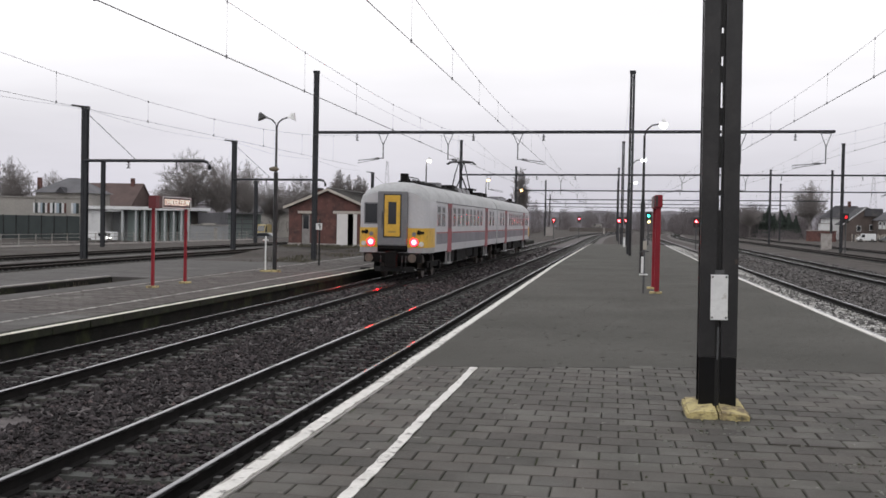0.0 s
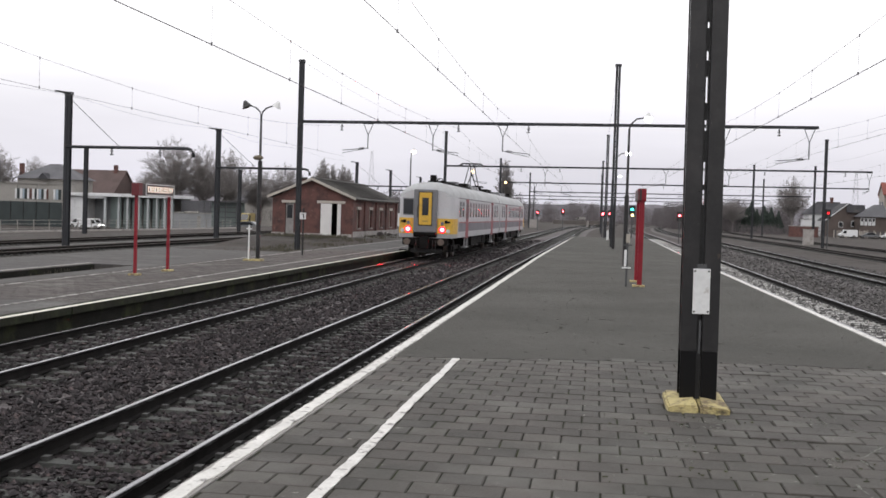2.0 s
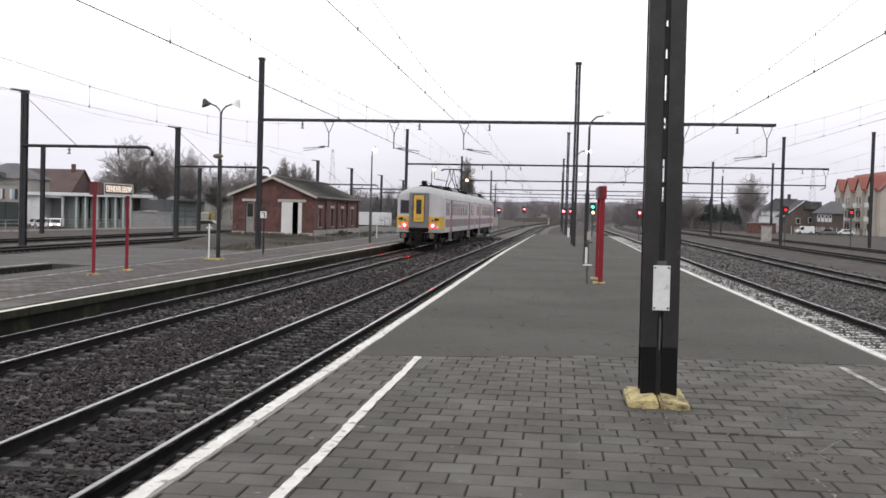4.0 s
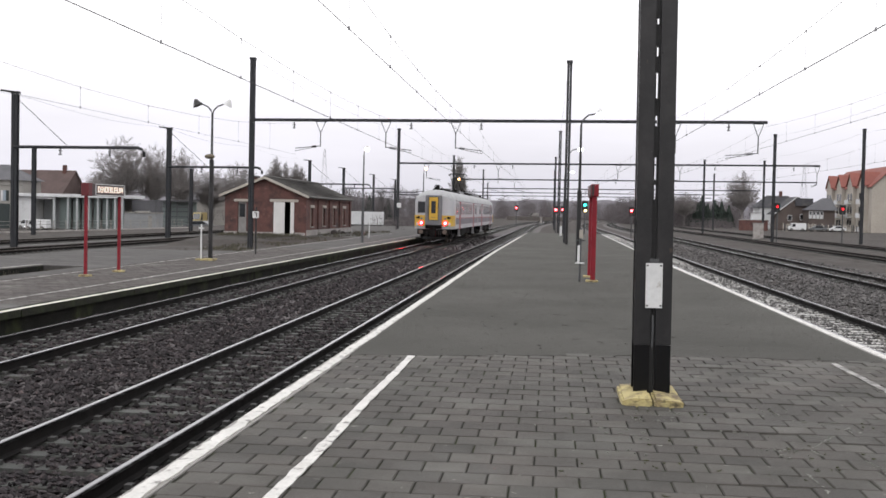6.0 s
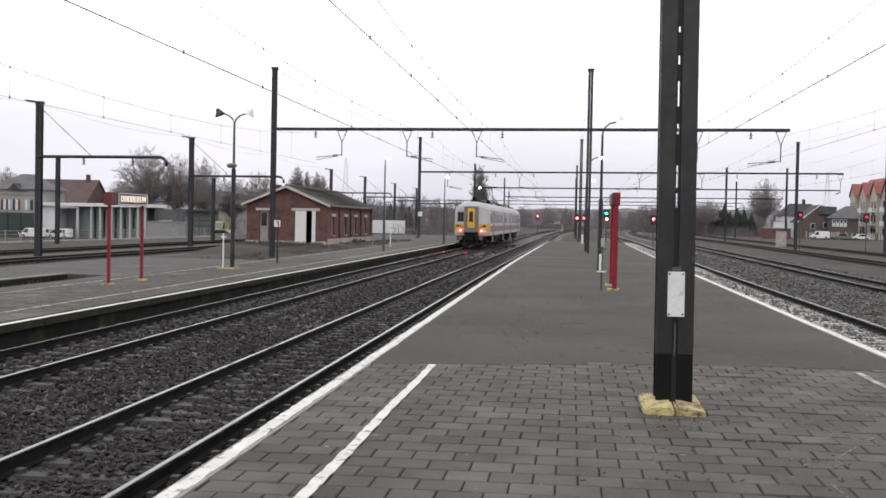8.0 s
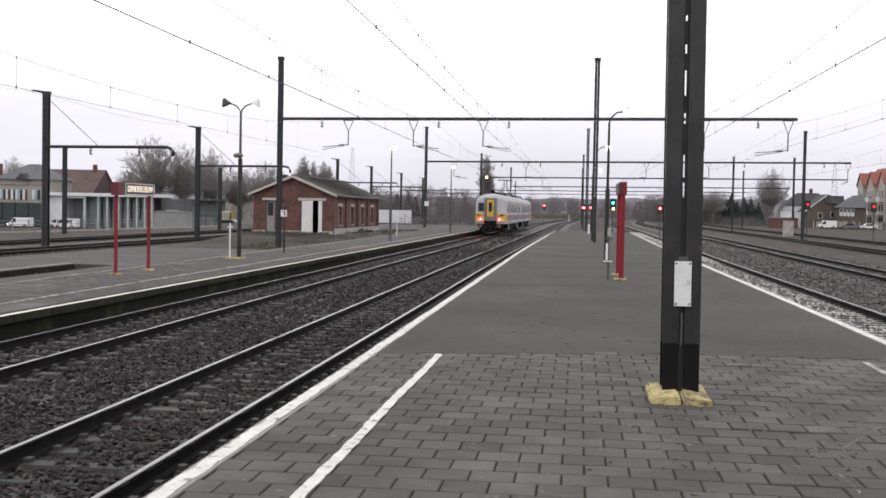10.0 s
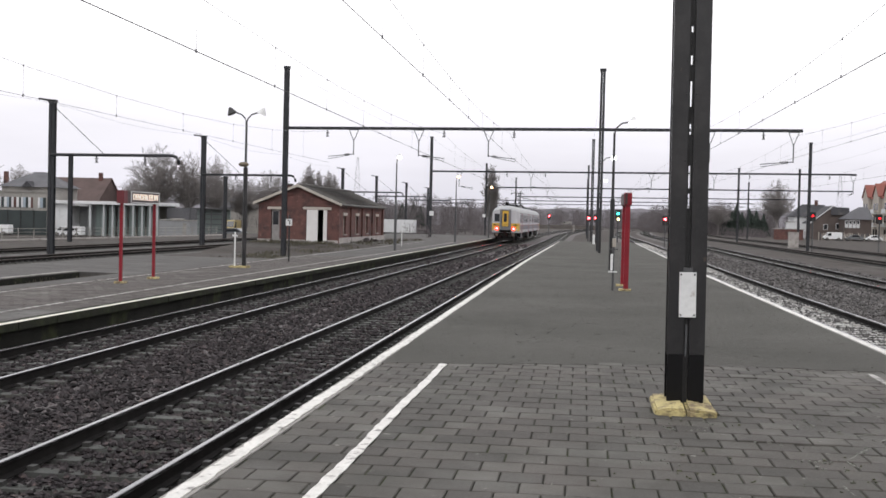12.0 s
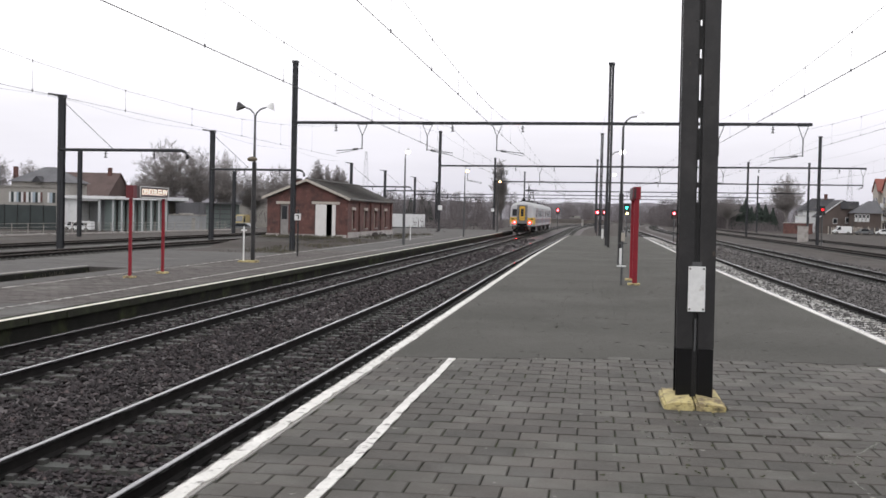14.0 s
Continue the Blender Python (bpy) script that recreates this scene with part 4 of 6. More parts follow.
        for yy in (13.2, 14.8, 16.4):
            part("resistor_hood", extrude(B(), [(-0.75, 3.70), (0.75, 3.70), (0.62, 3.98), (-0.62, 3.98)], "y", *sorted((Yc(yy), Yc(yy + 1.2)))), M_GANG, tr)
        for yy in (3.9, 6.3, 8.7, 11.6):
            bm = B()
            for q in range(3):
                tube(bm, [(-0.35, Yc(yy), 3.88 + 0.09 * q), (-0.35, Yc(yy), 3.93 + 0.09 * q)], 0.09, 8)
            part("roof_insulator", bm, M_UNDER, tr)
        part("corridor_bellows", box(B(), -0.62, 0.62, CAR - 0.02, CAR + 0.52, 1.05, 3.35), M_BLACK, tr) if car == 0 else None
    # raised pantograph on the rear car
    py = 19.0
    pan = part("pantograph", box(B(), -0.75, 0.75, py - 0.9, py + 0.9, 4.02, 4.10), M_UNDER, tr, "raised dark pantograph")
    for s in (-1, 1):
        bm = B()
        for e in (-1, 1):
            tube(bm, [(s * 0.40, py + e * 0.75, 4.1), (s * 0.16, py + e * 1.25, 4.85)], 0.035, 6)
            tube(bm, [(s * 0.16, py + e * 1.25, 4.85), (s * 0.14, py + e * 0.12, 5.55)], 0.028, 6)
        part("pantograph_arm", bm, M_UNDER, pan)
        part("pantograph_head", tube(B(), [(-0.80, py + s * 0.2, 5.45), (-0.60, py + s * 0.2, 5.58), (0.60, py + s * 0.2, 5.58), (0.80, py + s * 0.2, 5.45)], 0.045, 6), M_BLACK, pan)
        part("pantograph_insulator", tube(B(), [(s * 0.5, py - 0.7, 3.84), (s * 0.5, py - 0.7, 4.03)], 0.09, 8), M_UNDER, pan)
        part("pantograph_insulator", tube(B(), [(s * 0.5, py + 0.7, 3.84), (s * 0.5, py + 0.7, 4.03)], 0.09, 8), M_UNDER, pan)
    cab_front(tr, False)
    cab_front(tr, True)
    # the bodies ride a little higher on their springs than the running gear
    for ob in tr.children_recursive:
        if ob.type == "MESH" and ob.name.split(".")[0] not in ("wheel", "axle", "axle_box", "bogie", "side_frame", "bolster"):
            for v in ob.data.vertices:
                v.co.z += 0.075
    return tr


train = build_train()


def motions():
    rows = []
    for k in range(29):
        t = k * 0.5
        y = 44.3 + 6.22 * t
        x0, x1 = bend(y + 3.4), bend(y + 46.3)
        rows.append((t, pose(-8.57 + x0 - 3.4 * (x1 - x0) / 42.9, y, RAIL, 0, 0, -math.degrees((x1 - x0) / 42.9))))
    walk(train, rows)
    # the van comes up the station road, turns about and drives off the other way
    drive = ((0, 27, 180), (0.5, 28, 180), (1, 32, 180), (1.5, 38, 180), (2, 45, 180), (2.5, 50, 180), (3.2, 56, 165), (3.8, 60, 125), (4.4, 60, 60), (5, 56, 10),
             (5.5, 50, 0), (6, 42, 0), (7, 25, 0), (8, -8, 0), (9, -24, 0), (10.5, -52, 0), (11, -62, 0), (11.5, -75, 0), (12, -88, 0), (12.5, -103, 0), (13, -118, 0), (14, -148, 0))
    walk(road_van, [(t, pose(-92.45 + 0.105 * u, 190.0, -2.94, 0, 0, turn)) for t, u, turn in drive])


# ---------------------------------------------------------------- overhead wires
M_CONTACT = mat("sooty_contact_wire", (0.10, 0.098, 0.10), (0.06, 0.06, 0.062), rough=0.6)


def wire(name, pts, r, label, group="overhead wires"):
    ob = part(name, tube(B(), pts, r, 5), M_WIRE)
    return tagged(ob, label, "wire", group)


def catenary(x, zc, zm, sag, y_ends, stagger=0.2, rise=0.0, r=0.0085):
    """Contact wire, sagging messenger and droppers over one track; supports every 58.8 m."""
    supports = [11.2 + 58.8 * k for k in range(-1, 7)]
    supports = [s for s in supports if y_ends[0] - 1 < s < y_ends[1] + 1]
    pc, pm, drops = [], [], B()
    for i, (a, b) in enumerate(zip(supports, supports[1:])):
        sa = stagger if i % 2 else -stagger
        for k in range(10 if b == supports[-1] else 9):
            u = k / 9
            y = a + (b - a) * u
            xx = x + sa * (1 - 2 * u)
            zcc = zc + rise * (y - 11.2) / 58.8
            z2 = zm - 4 * sag * u * (1 - u)
            pc.append((xx, y, zcc))
            pm.append((xx, y, z2))
            if 0 < k < 9:
                tube(drops, [(xx, y, zcc), (xx, y, z2)], 0.004, 4)
                tube(drops, [(xx, y, zcc - 0.03), (xx, y, zcc + 0.05)], 0.024, 5)
                tube(drops, [(xx, y, z2 - 0.04), (xx, y, z2 + 0.03)], 0.018, 5)
    c = thing("overhead_line", label="copper contact wire hung from a sagging messenger wire", category="overhead line", group="overhead lines")
    part("contact_wire", tube(B(), pc, r, 5), M_CONTACT, c)
    part("messenger_wire", tube(B(), pm, 0.006, 5), M_WIRE, c)
    part("dropper_wiring", drops, M_WIRE, c, kind="stuff")


catenary(-4.46, 5.55, 7.1, 0.75, (-50, 370), 0.15, 0.18)
catenary(-8.57, 5.26, 7.0, 0.75, (-50, 370), 0.12, 0.02, 0.0115)
catenary(6.55, 5.61, 7.3, 0.72, (-50, 370), 0.0, 0.16, 0.0115)
catenary(12.75, 5.85, 7.2, 0.55, (-50, 370), 0.15, 0.10)
catenary(21.0, 5.4, 7.0, 0.7, (-50, 310), 0.15, 0.1)
catenary(-15.85, 4.85, 7.05, 1.42, (-50, 72), 0.0, 0.25, 0.006)
wire("feeder_wire", [(-29.2, y, 7.66 - 0.35 * abs(math.sin(math.pi * (y - 60) / 24.5))) for y in range(-38, 134, 4)], 0.007, "thin feeder wire between yard mast tops")
for x in (-18.4, 0.9):
    pts = [(x + (0.02 * (y - 70) if x < 0 else 0), y, 10.85 - 2.2 * (((y - 70) / 58.8) % 1) * (1 - ((y - 70) / 58.8) % 1)) for y in range(70, 190, 6)]
    wire("feeder_wire", pts, 0.008, "thin feeder wire between gantry mast tops")
wire("feeder_wire", [(34.0, y, 11.4 - 2.0 * (((y - 70) / 58.8) % 1) * (1 - ((y - 70) / 58.8) % 1)) for y in range(11, 250, 6)], 0.008, "thin feeder wire between gantry mast tops")
wire("feeder_wire", [(24.5, y, 10.8 - 2.0 * (((y - 70) / 58.8) % 1) * (1 - ((y - 70) / 58.8) % 1)) for y in range(11, 250, 6)], 0.008, "thin feeder wire between gantry mast tops")


# ---------------------------------------------------------------- brick goods building
def brick_building():
    y0, y1, xl, xr, base, eave, ridge = 85.0, 104.6, -24.62, -18.45, LEFT_TOP, 2.55, 3.98
    xm = (xl + xr) / 2
    hs = thing("brick_building", label="small red brick station building with dark gabled roof", category="building")
    t = 0.3

    def gable(y, openings):
        """Gable wall built from piers and panels round its openings."""
        bm = B()
        x = xl
        for a, b, za, zb in openings:
            box(bm, x, a, y, y + t, base, eave)
            if za > base + 0.05:
                box(bm, a, b, y, y + t, base, za)
            box(bm, a, b, y, y + t, zb, eave)
            x = b
        box(bm, x, xr, y, y + t, base, eave)
        extrude(bm, [(xl, eave), (xr, eave), (xm, ridge - 0.06)], "y", y, y + t)
        return bm
    doors = ((-23.62, -22.95, base + 0.0, 2.16), (-20.85, -19.25, base, 2.20))
    front = part("wall", gable(y0, doors), M_BRICK, hs, "weathered red brick gable wall")
    part("wall", gable(y1 - t, ()), M_BRICK, hs)
    wins = (87.6, 92.4, 96.8, 101.5)
    bm = B()
    y = y0 + t
    for w in wins:
        box(bm, xr - t, xr, y, w - 0.50, base, eave)
        box(bm, xr - t, xr, w - 0.50, w + 0.50, base, 0.35)
        box(bm, xr - t, xr, w - 0.50, w + 0.50, 1.80, eave)
        y = w + 0.50
    box(bm, xr - t, xr, y, y1 - t, base, eave)
    side = part("wall", bm, M_BRICK, hs, "red brick side wall with pilasters")
    part("wall", box(B(), xl, xl + t, y0 + t, y1 - t, base, eave), M_BRICK, hs)
    for w in (85.25, 89.9, 94.6, 99.2, 104.3):
        part("pilaster", box(B(), xr + 0.002, xr + 0.13, w - 0.28, w + 0.28, base, 2.42), M_BRICK, side)
    part("cornice", box(B(), xr + 0.002, xr + 0.15, y0, y1, 2.42, 2.56), M_BRICK, side)
    for w in wins:
        part("lintel", box(B(), xr - 0.05, xr + 0.07, w - 0.72, w + 0.72, 1.80, 2.02, 0.01), M_TRIM, side, "pale stone lintel")
        part("sill", box(B(), xr - 0.05, xr + 0.10, w - 0.6, w + 0.6, 0.27, 0.35), M_PLINTH, side)
        wf = part("window", box(B(), xr - 0.22, xr - 0.18, w - 0.5, w + 0.5, 0.35, 1.8), mat("boarded_window", (0.16, 0.13, 0.12), (0.10, 0.08, 0.075), rough=0.7, scale=1.5, fine=15), hs, "dull boarded window")
        for dx in (-0.5, -0.03, 0.44):
            part("mullion", box(B(), xr - 0.178, xr - 0.14, w + dx, w + dx + 0.06, 0.35, 1.8), M_TRIM, wf)
    # plinth in stretches between the doors
    for a, b in ((xl - 0.06, -23.64), (-22.93, -20.87), (-19.23, xr + 0.06)):
        part("plinth", box(B(), a, b, y0 - 0.06, y0 - 0.002, base, base + 0.22), M_PLINTH, hs)
    part("plinth", box(B(), xr + 0.132, xr + 0.20, y0, y1, base, base + 0.42), M_PLINTH, hs)
    for (a, b, za, zb) in doors:
        part("lintel", box(B(), a - 0.28, b + 0.30, y0 - 0.07, y0 + 0.1, zb, zb + 0.20, 0.01), M_TRIM, front, "pale stone lintel")
    d = part("door", box(B(), -20.83, -19.98, y0 - 0.05, y0 + 0.02, base + 0.02, 2.18, 0.01), M_DOOR, hs, "white sliding door standing half open")
    for z in (0.3, 0.95, 1.6):
        part("panel", box(B(), -20.74, -20.07, y0 - 0.065, y0 - 0.052, z - 0.25, z + 0.25), M_DOOR, d)
    part("door", box(B(), -19.55, -19.27, y0 - 0.03, y0 + 0.04, base + 0.02, 2.18, 0.01), M_DOOR, hs, "white door leaf folded to the jamb")
    part("door", box(B(), -23.60, -22.97, y0 + 0.12, y0 + 0.18, base, 2.14), mat("grey_side_door", (0.30, 0.29, 0.28), (0.2, 0.19, 0.19), rough=0.7), hs, "grey recessed door")
    part("door_window", box(B(), -23.5, -23.08, y0 + 0.10, y0 + 0.125, 1.0, 2.0), M_GLASS, hs)
    part("inner_floor", box(B(), xl + t, xr - t, y0 + t, y1 - t, base, base + 0.03), M_DARKROOM, hs)
    part("inner_partition", box(B(), xl + t, xr - t, y0 + 2.6, y0 + 2.7, base + 0.03, eave), M_DARKROOM, hs)
    # roof slabs with slight sag, bargeboards, ridge, chimney
    for s in (-1, 1):
        bm = B()
        xe, ze = xm + s * 3.42, eave + 0.10
        n = 8
        rows = []
        for k in range(n + 1):
            yy = y0 - 0.28 + (y1 - y0 + 0.56) * k / n
            dip = -0.05 * math.sin(math.pi * k / n)
            rows.append([bm.verts.new(p) for p in ((xm, yy, ridge + 0.10 + dip), (xe, yy, ze + dip), (xe, yy, ze - 0.09 + dip), (xm, yy, ridge + dip))])
        for a, b in zip(rows, rows[1:]):
            for k in range(4):
                bm.faces.new((a[k], a[(k + 1) % 4], b[(k + 1) % 4], b[k]))
        bm.faces.new(rows[0])
        bm.faces.new(rows[-1])
        rf = part("roof", bm, M_ROOF, hs, "dark mossy tiled roof slope")
        bm = B()
        extrude(bm, [(xm, ridge + 0.14), (xe + s * 0.03, ze + 0.03), (xe + s * 0.03, ze - 0.16), (xm, ridge - 0.06)], "y", y0 - 0.34, y0 - 0.285)
        part("bargeboard", bm, M_TRIM, rf, "pale bargeboard")
        # tile courses as low ribs along the slope
        for k in range(1, 12):
            u = k / 12
            xa, za = xm + (xe - xm) * u, ridge + 0.10 + (ze - ridge - 0.10) * u
            part("tile_course", box(B(), xa - 0.05, xa + 0.05, y0 - 0.2, y1 + 0.2, za - 0.03, za + 0.022), M_ROOF, rf)
    part("ridge_cap", tube(B(), [(xm, y0 - 0.3, ridge + 0.11), (xm, y1 + 0.3, ridge + 0.11)], 0.10, 8), M_ROOF, hs)
    ch = part("chimney", box(B(), -24.0, -23.45, 90, 90.6, 2.6, 4.15), M_BRICK, hs)
    part("chimney_cap", box(B(), -24.07, -23.38, 89.93, 90.67, 4.15, 4.28), M_ROOF, ch)
    rng = random.Random(8)
    for k in range(7):
        x, yv = xr + 0.5 + rng.uniform(0, 0.6), 93.5 + k * 0.55
        bm = B()
        bmesh.ops.create_icosphere(bm, subdivisions=2, radius=rng.uniform(0.16, 0.3))
        for v in bm.verts:
            v.co += Vector(noise.noise_vector(v.co * 4 + Vector((k, 0, 0)))) * 0.12
            v.co.z = v.co.z * 0.75
        ob = part("rubble_stone", bm, M_PLINTH if k % 3 else M_BALLAST, at=(x, yv, base + 0.1))
        tagged(ob, "pale rubble stone lying beside the brick wall", "stone", "rubble beside the wall")


brick_building()


# ---------------------------------------------------------------- lamps, signs and posts
M_LAMP = glow("lit_street_lamp", (1.0, 0.80, 0.66), 12.0)
M_LAMPO = glow("lit_orange_lamp", (1.0, 0.52, 0.22), 9.0)
M_LAMPW = glow("lit_white_lamp", (0.95, 1.0, 1.0), 20.0)
M_SIGNTEXT = glow("lit_sign_letters", (1.0, 0.84, 0.72), 0.55)
# darker copy of the red paint, with the sign end's shade in it
M_RED_SHADE = mat("shaded_red_paint", (0.135, 0.012, 0.018), (0.085, 0.009, 0.013), rough=0.5, scale=2, fine=30)
M_SIGNBACK = mat("dark_brown_sign_face", (0.040, 0.020, 0.020), (0.028, 0.016, 0.016), rough=0.45)


def arc(p0, p1, rise, n=8):
    a, b = Vector(p0), Vector(p1)
    return [tuple(a.lerp(b, k / n) + Vector((0, 0, rise * math.sin(math.pi * 0.5 * min(1, 1.6 * k / n))))) for k in range(n + 1)]


def lamp_head(parent, x, y, z, material, tilt=1):
    bm = B()
    bmesh.ops.create_cone(bm, segments=12, radius1=0.13, radius2=0.04, depth=0.16, cap_ends=True, matrix=Matrix.Translation((x, y, z + 0.09)))
    hd = part("lamp_hood", bm, M_WHITE, parent)
    bm = B()
    bmesh.ops.create_uvsphere(bm, u_segments=12, v_segments=6, radius=0.15, matrix=Matrix.Translation((x, y, z - 0.06)) @ Matrix.Diagonal((1, 1, 0.8, 1)))
    part("bulb", bm, material, hd, smooth=True)


def double_lamp():
    x, y, b = -12.82, 42.4, LEFT_TOP
    lp = thing("platform_lamp", (0, 0, 0), "dark platform lamp post with two curved arms", "lamp post", "platform lamps")
    part("post", tube(B(), [(x, y, b), (x, y, 3.5)], 0.085, 10), M_STEEL, lp)
    part("upper_post", tube(B(), [(x, y, 3.5), (x, y, 5.3)], 0.05, 10, 0.04), M_STEEL_FAR, lp)
    for s in (-1, 1):
        pts = [(x, y, 5.2), (x + s * 0.06, y, 5.38), (x + s * 0.2, y, 5.52), (x + s * 0.42, y, 5.60), (x + s * 0.55, y, 5.62)]
        part("arm", tube(B(), pts, 0.03, 6), M_STEEL_FAR, lp)
        bm = B()
        bmesh.ops.create_cone(bm, segments=12, radius1=0.20, radius2=0.05, depth=0.26, cap_ends=True, matrix=Matrix.Translation((x + s * 0.62, y, 5.66)) @ Matrix.Rotation(radians(s * 25), 4, "Y"))
        part("lamp_hood", bm, M_STEEL if s < 0 else M_WHITE, lp)
    bm = B()
    bmesh.ops.create_uvsphere(bm, u_segments=12, v_segments=8, radius=0.12, matrix=Matrix.Translation((x - 0.05, y - 0.1, 3.62)) @ Matrix.Diagonal((1.7, 1, 0.8, 1)))
    part("loudspeaker", bm, mat("brownish_loudspeaker", (0.16, 0.13, 0.09), rough=0.6), lp, smooth=True)
    part("footing", box(B(), x - 0.2, x + 0.2, y - 0.2, y + 0.2, b - 0.02, b + 0.08, 0.02), M_YELLOW, lp, "yellow concrete footing")


double_lamp()


def short_post(x, y, z0, z1, foot=True):
    p = thing("marker_post", label="short white post with a crosspiece on yellow footing", category="post", group="marker posts")
    part("post", box(B(), x - 0.024, x + 0.024, y - 0.024, y + 0.024, z0, z1, 0.006), M_WHITE, p)
    part("crosspiece", box(B(), x - 0.10, x + 0.10, y - 0.03, y + 0.03, z1 - 0.17, z1 - 0.12), M_WHITE, p)
    if foot:
        part("footing", box(B(), x - 0.17, x + 0.17, y - 0.15, y + 0.15, z0 - 0.02, z0 + 0.07, 0.02), M_YELLOW, p)
    return p


short_post(-13.15, 42.3, LEFT_TOP, 1.05)
short_post(-13.28, 83.6, LEFT_TOP, 1.35, False)


def single_lamp(x, y, z0, z1, arm, material, label, dark=False):
    lp = thing("platform_lamp", label=label, category="lamp post", group="platform lamps")
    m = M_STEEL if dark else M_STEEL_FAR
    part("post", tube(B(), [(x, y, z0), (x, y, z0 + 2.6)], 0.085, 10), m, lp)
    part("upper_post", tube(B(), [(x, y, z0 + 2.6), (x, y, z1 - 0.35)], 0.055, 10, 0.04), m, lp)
    part("arm", tube(B(), [(x, y, z1 - 0.36), (x + arm * 0.12, y, z1 - 0.15), (x + arm * 0.42, y, z1 + 0.02), (x + arm, y, z1 + 0.08)], 0.03, 6), m, lp)
    lamp_head(lp, x + arm + 0.05, y, z1 + 0.09, material)
    return lp


single_lamp(-11.70, 71.0, LEFT_TOP, 5.50, 0.12, M_LAMP, "slim grey platform lamp with a lit head")
single_lamp(-11.30, 101.5, LEFT_TOP, 5.50, 0.15, M_LAMPO, "slim grey platform lamp with a lit head")
single_lamp(-10.80, 132.0, LEFT_TOP, 5.50, 0.15, M_LAMPO, "slim grey platform lamp with a lit head")
single_lamp(1.06, 42.3, 0.0, 5.36, 0.62, M_LAMPW, "dark platform lamp with a curved single arm", True)
single_lamp(0.98, 66.0, 0.0, 5.42, 0.62, M_LAMPW, "dark platform lamp with a lit white head", True)
single_lamp(1.20, 101.0, 0.0, 5.42, 0.62, M_LAMPW, "dark platform lamp with a lit white head", True)


def cable_post(x, y):
    p = thing("junction_post", label="grey post with white junction box beside platform lamp", category="post")
    part("post", tube(B(), [(x, y, 0), (x, y, 1.38)], 0.028, 8), M_STEEL_FAR, p)
    part("lower_box", box(B(), x - 0.075, x - 0.01, y - 0.11, y - 0.03, 0.52, 0.94, 0.02), M_WHITE, p, "white junction box")
    part("upper_box", box(B(), x - 0.035, x + 0.055, y - 0.1, y - 0.03, 1.12, 1.34, 0.01), mat("buff_box", (0.40, 0.37, 0.32), rough=0.6), p, "buff junction box")
    part("bracket", box(B(), x - 0.12, x + 0.12, y - 0.05, y - 0.028, 1.05, 1.08), M_STEEL_FAR, p)
    part("bracket", box(B(), x - 0.12, x + 0.10, y - 0.13, y - 0.028, 0.47, 0.50), M_WHITE, p)


cable_post(0.80, 29.6)


def name_sign():
    b = LEFT_TOP
    x = -13.0
    sg = thing("station_sign", label="lit station name sign on two red posts", category="sign")
    for y, top in ((31.1, 2.0), (33.6, 2.0)):
        part("post", box(B(), x - 0.04, x + 0.04, y - 0.04, y + 0.04, b, top, 0.008), M_RED, sg)
        part("footing", box(B(), x - 0.14, x + 0.14, y - 0.16, y + 0.16, b - 0.02, b + 0.06, 0.02), M_YELLOW, sg, "yellow footing")
    bx = part("box", box(B(), x - 0.10, x + 0.10, 31.0, 33.75, 1.96, 2.31, 0.015), M_SIGNBACK, sg, "dark brown sign box")
    part("end_cap", box(B(), x - 0.105, x + 0.118, 30.97, 31.24, 1.95, 2.32, 0.015), M_RED_SHADE, sg, "red sign end")
    for z0, z1, y0, y1 in ((1.97, 1.995, 31.5, 33.74), (2.285, 2.305, 31.5, 33.74), (1.97, 2.305, 31.5, 31.54), (1.97, 2.305, 33.70, 33.74)):
        part("border", box(B(), x + 0.101, x + 0.112, y0, y1, z0, z1), M_WHITE, bx, "white border")
    cu = bpy.data.curves.new("letters", "FONT")
    cu.body = "DENDERLEEUW"
    cu.size, cu.extrude, cu.align_x, cu.align_y = 0.25, 0.006, "CENTER", "CENTER"
    cu.offset = 0.002
    tmp = bpy.data.objects.new("letters_curve", cu)
    scene.collection.objects.link(tmp)
    dg = bpy.context.evaluated_depsgraph_get()
    me = bpy.data.meshes.new_from_object(tmp.evaluated_get(dg))
    bpy.data.objects.remove(tmp)
    me.materials.clear()
    me.materials.append(M_SIGNTEXT)
    width = max(v.co.x for v in me.vertices) - min(v.co.x for v in me.vertices)
    for v in me.vertices:
        v.co.x *= 1.95 / width
    ob = part("lettering", me, None, bx, "lit pale letters")
    ob.matrix_basis = pose(x + 0.112, 32.62, 2.137, 90, 0, 90)


name_sign()


def red_pillar():
    x, y = 1.13, 29.7
    sg = thing("red_sign_pillar", label="red steel sign pillar with boxed top on yellow footing", category="sign")
    for dy in (0.0, 2.2):
        part("post", box(B(), x - 0.055, x + 0.07, y - 0.06 + dy, y + 0.06 + dy, 0, 2.25, 0.012), M_RED, sg)
        part("footing", box(B(), x - 0.17, x + 0.14, y - 0.14 + dy, y + 0.14 + dy, -0.01, 0.05, 0.015), M_YELLOW, sg, "yellow footing")
    bx = part("box", box(B(), x - 0.085, x + 0.105, y - 0.1, y + 2.35, 2.2, 2.52, 0.015), M_RED, sg, "red sign box seen end-on")
    part("face", box(B(), x - 0.100, x - 0.087, y + 0.1, y + 2.25, 2.22, 2.50), M_SIGNBACK, bx)
    part("end_plate", box(B(), x - 0.075, x - 0.01, y - 0.112, y - 0.102, 2.22, 2.5), M_SIGNBACK, bx)


red_pillar()


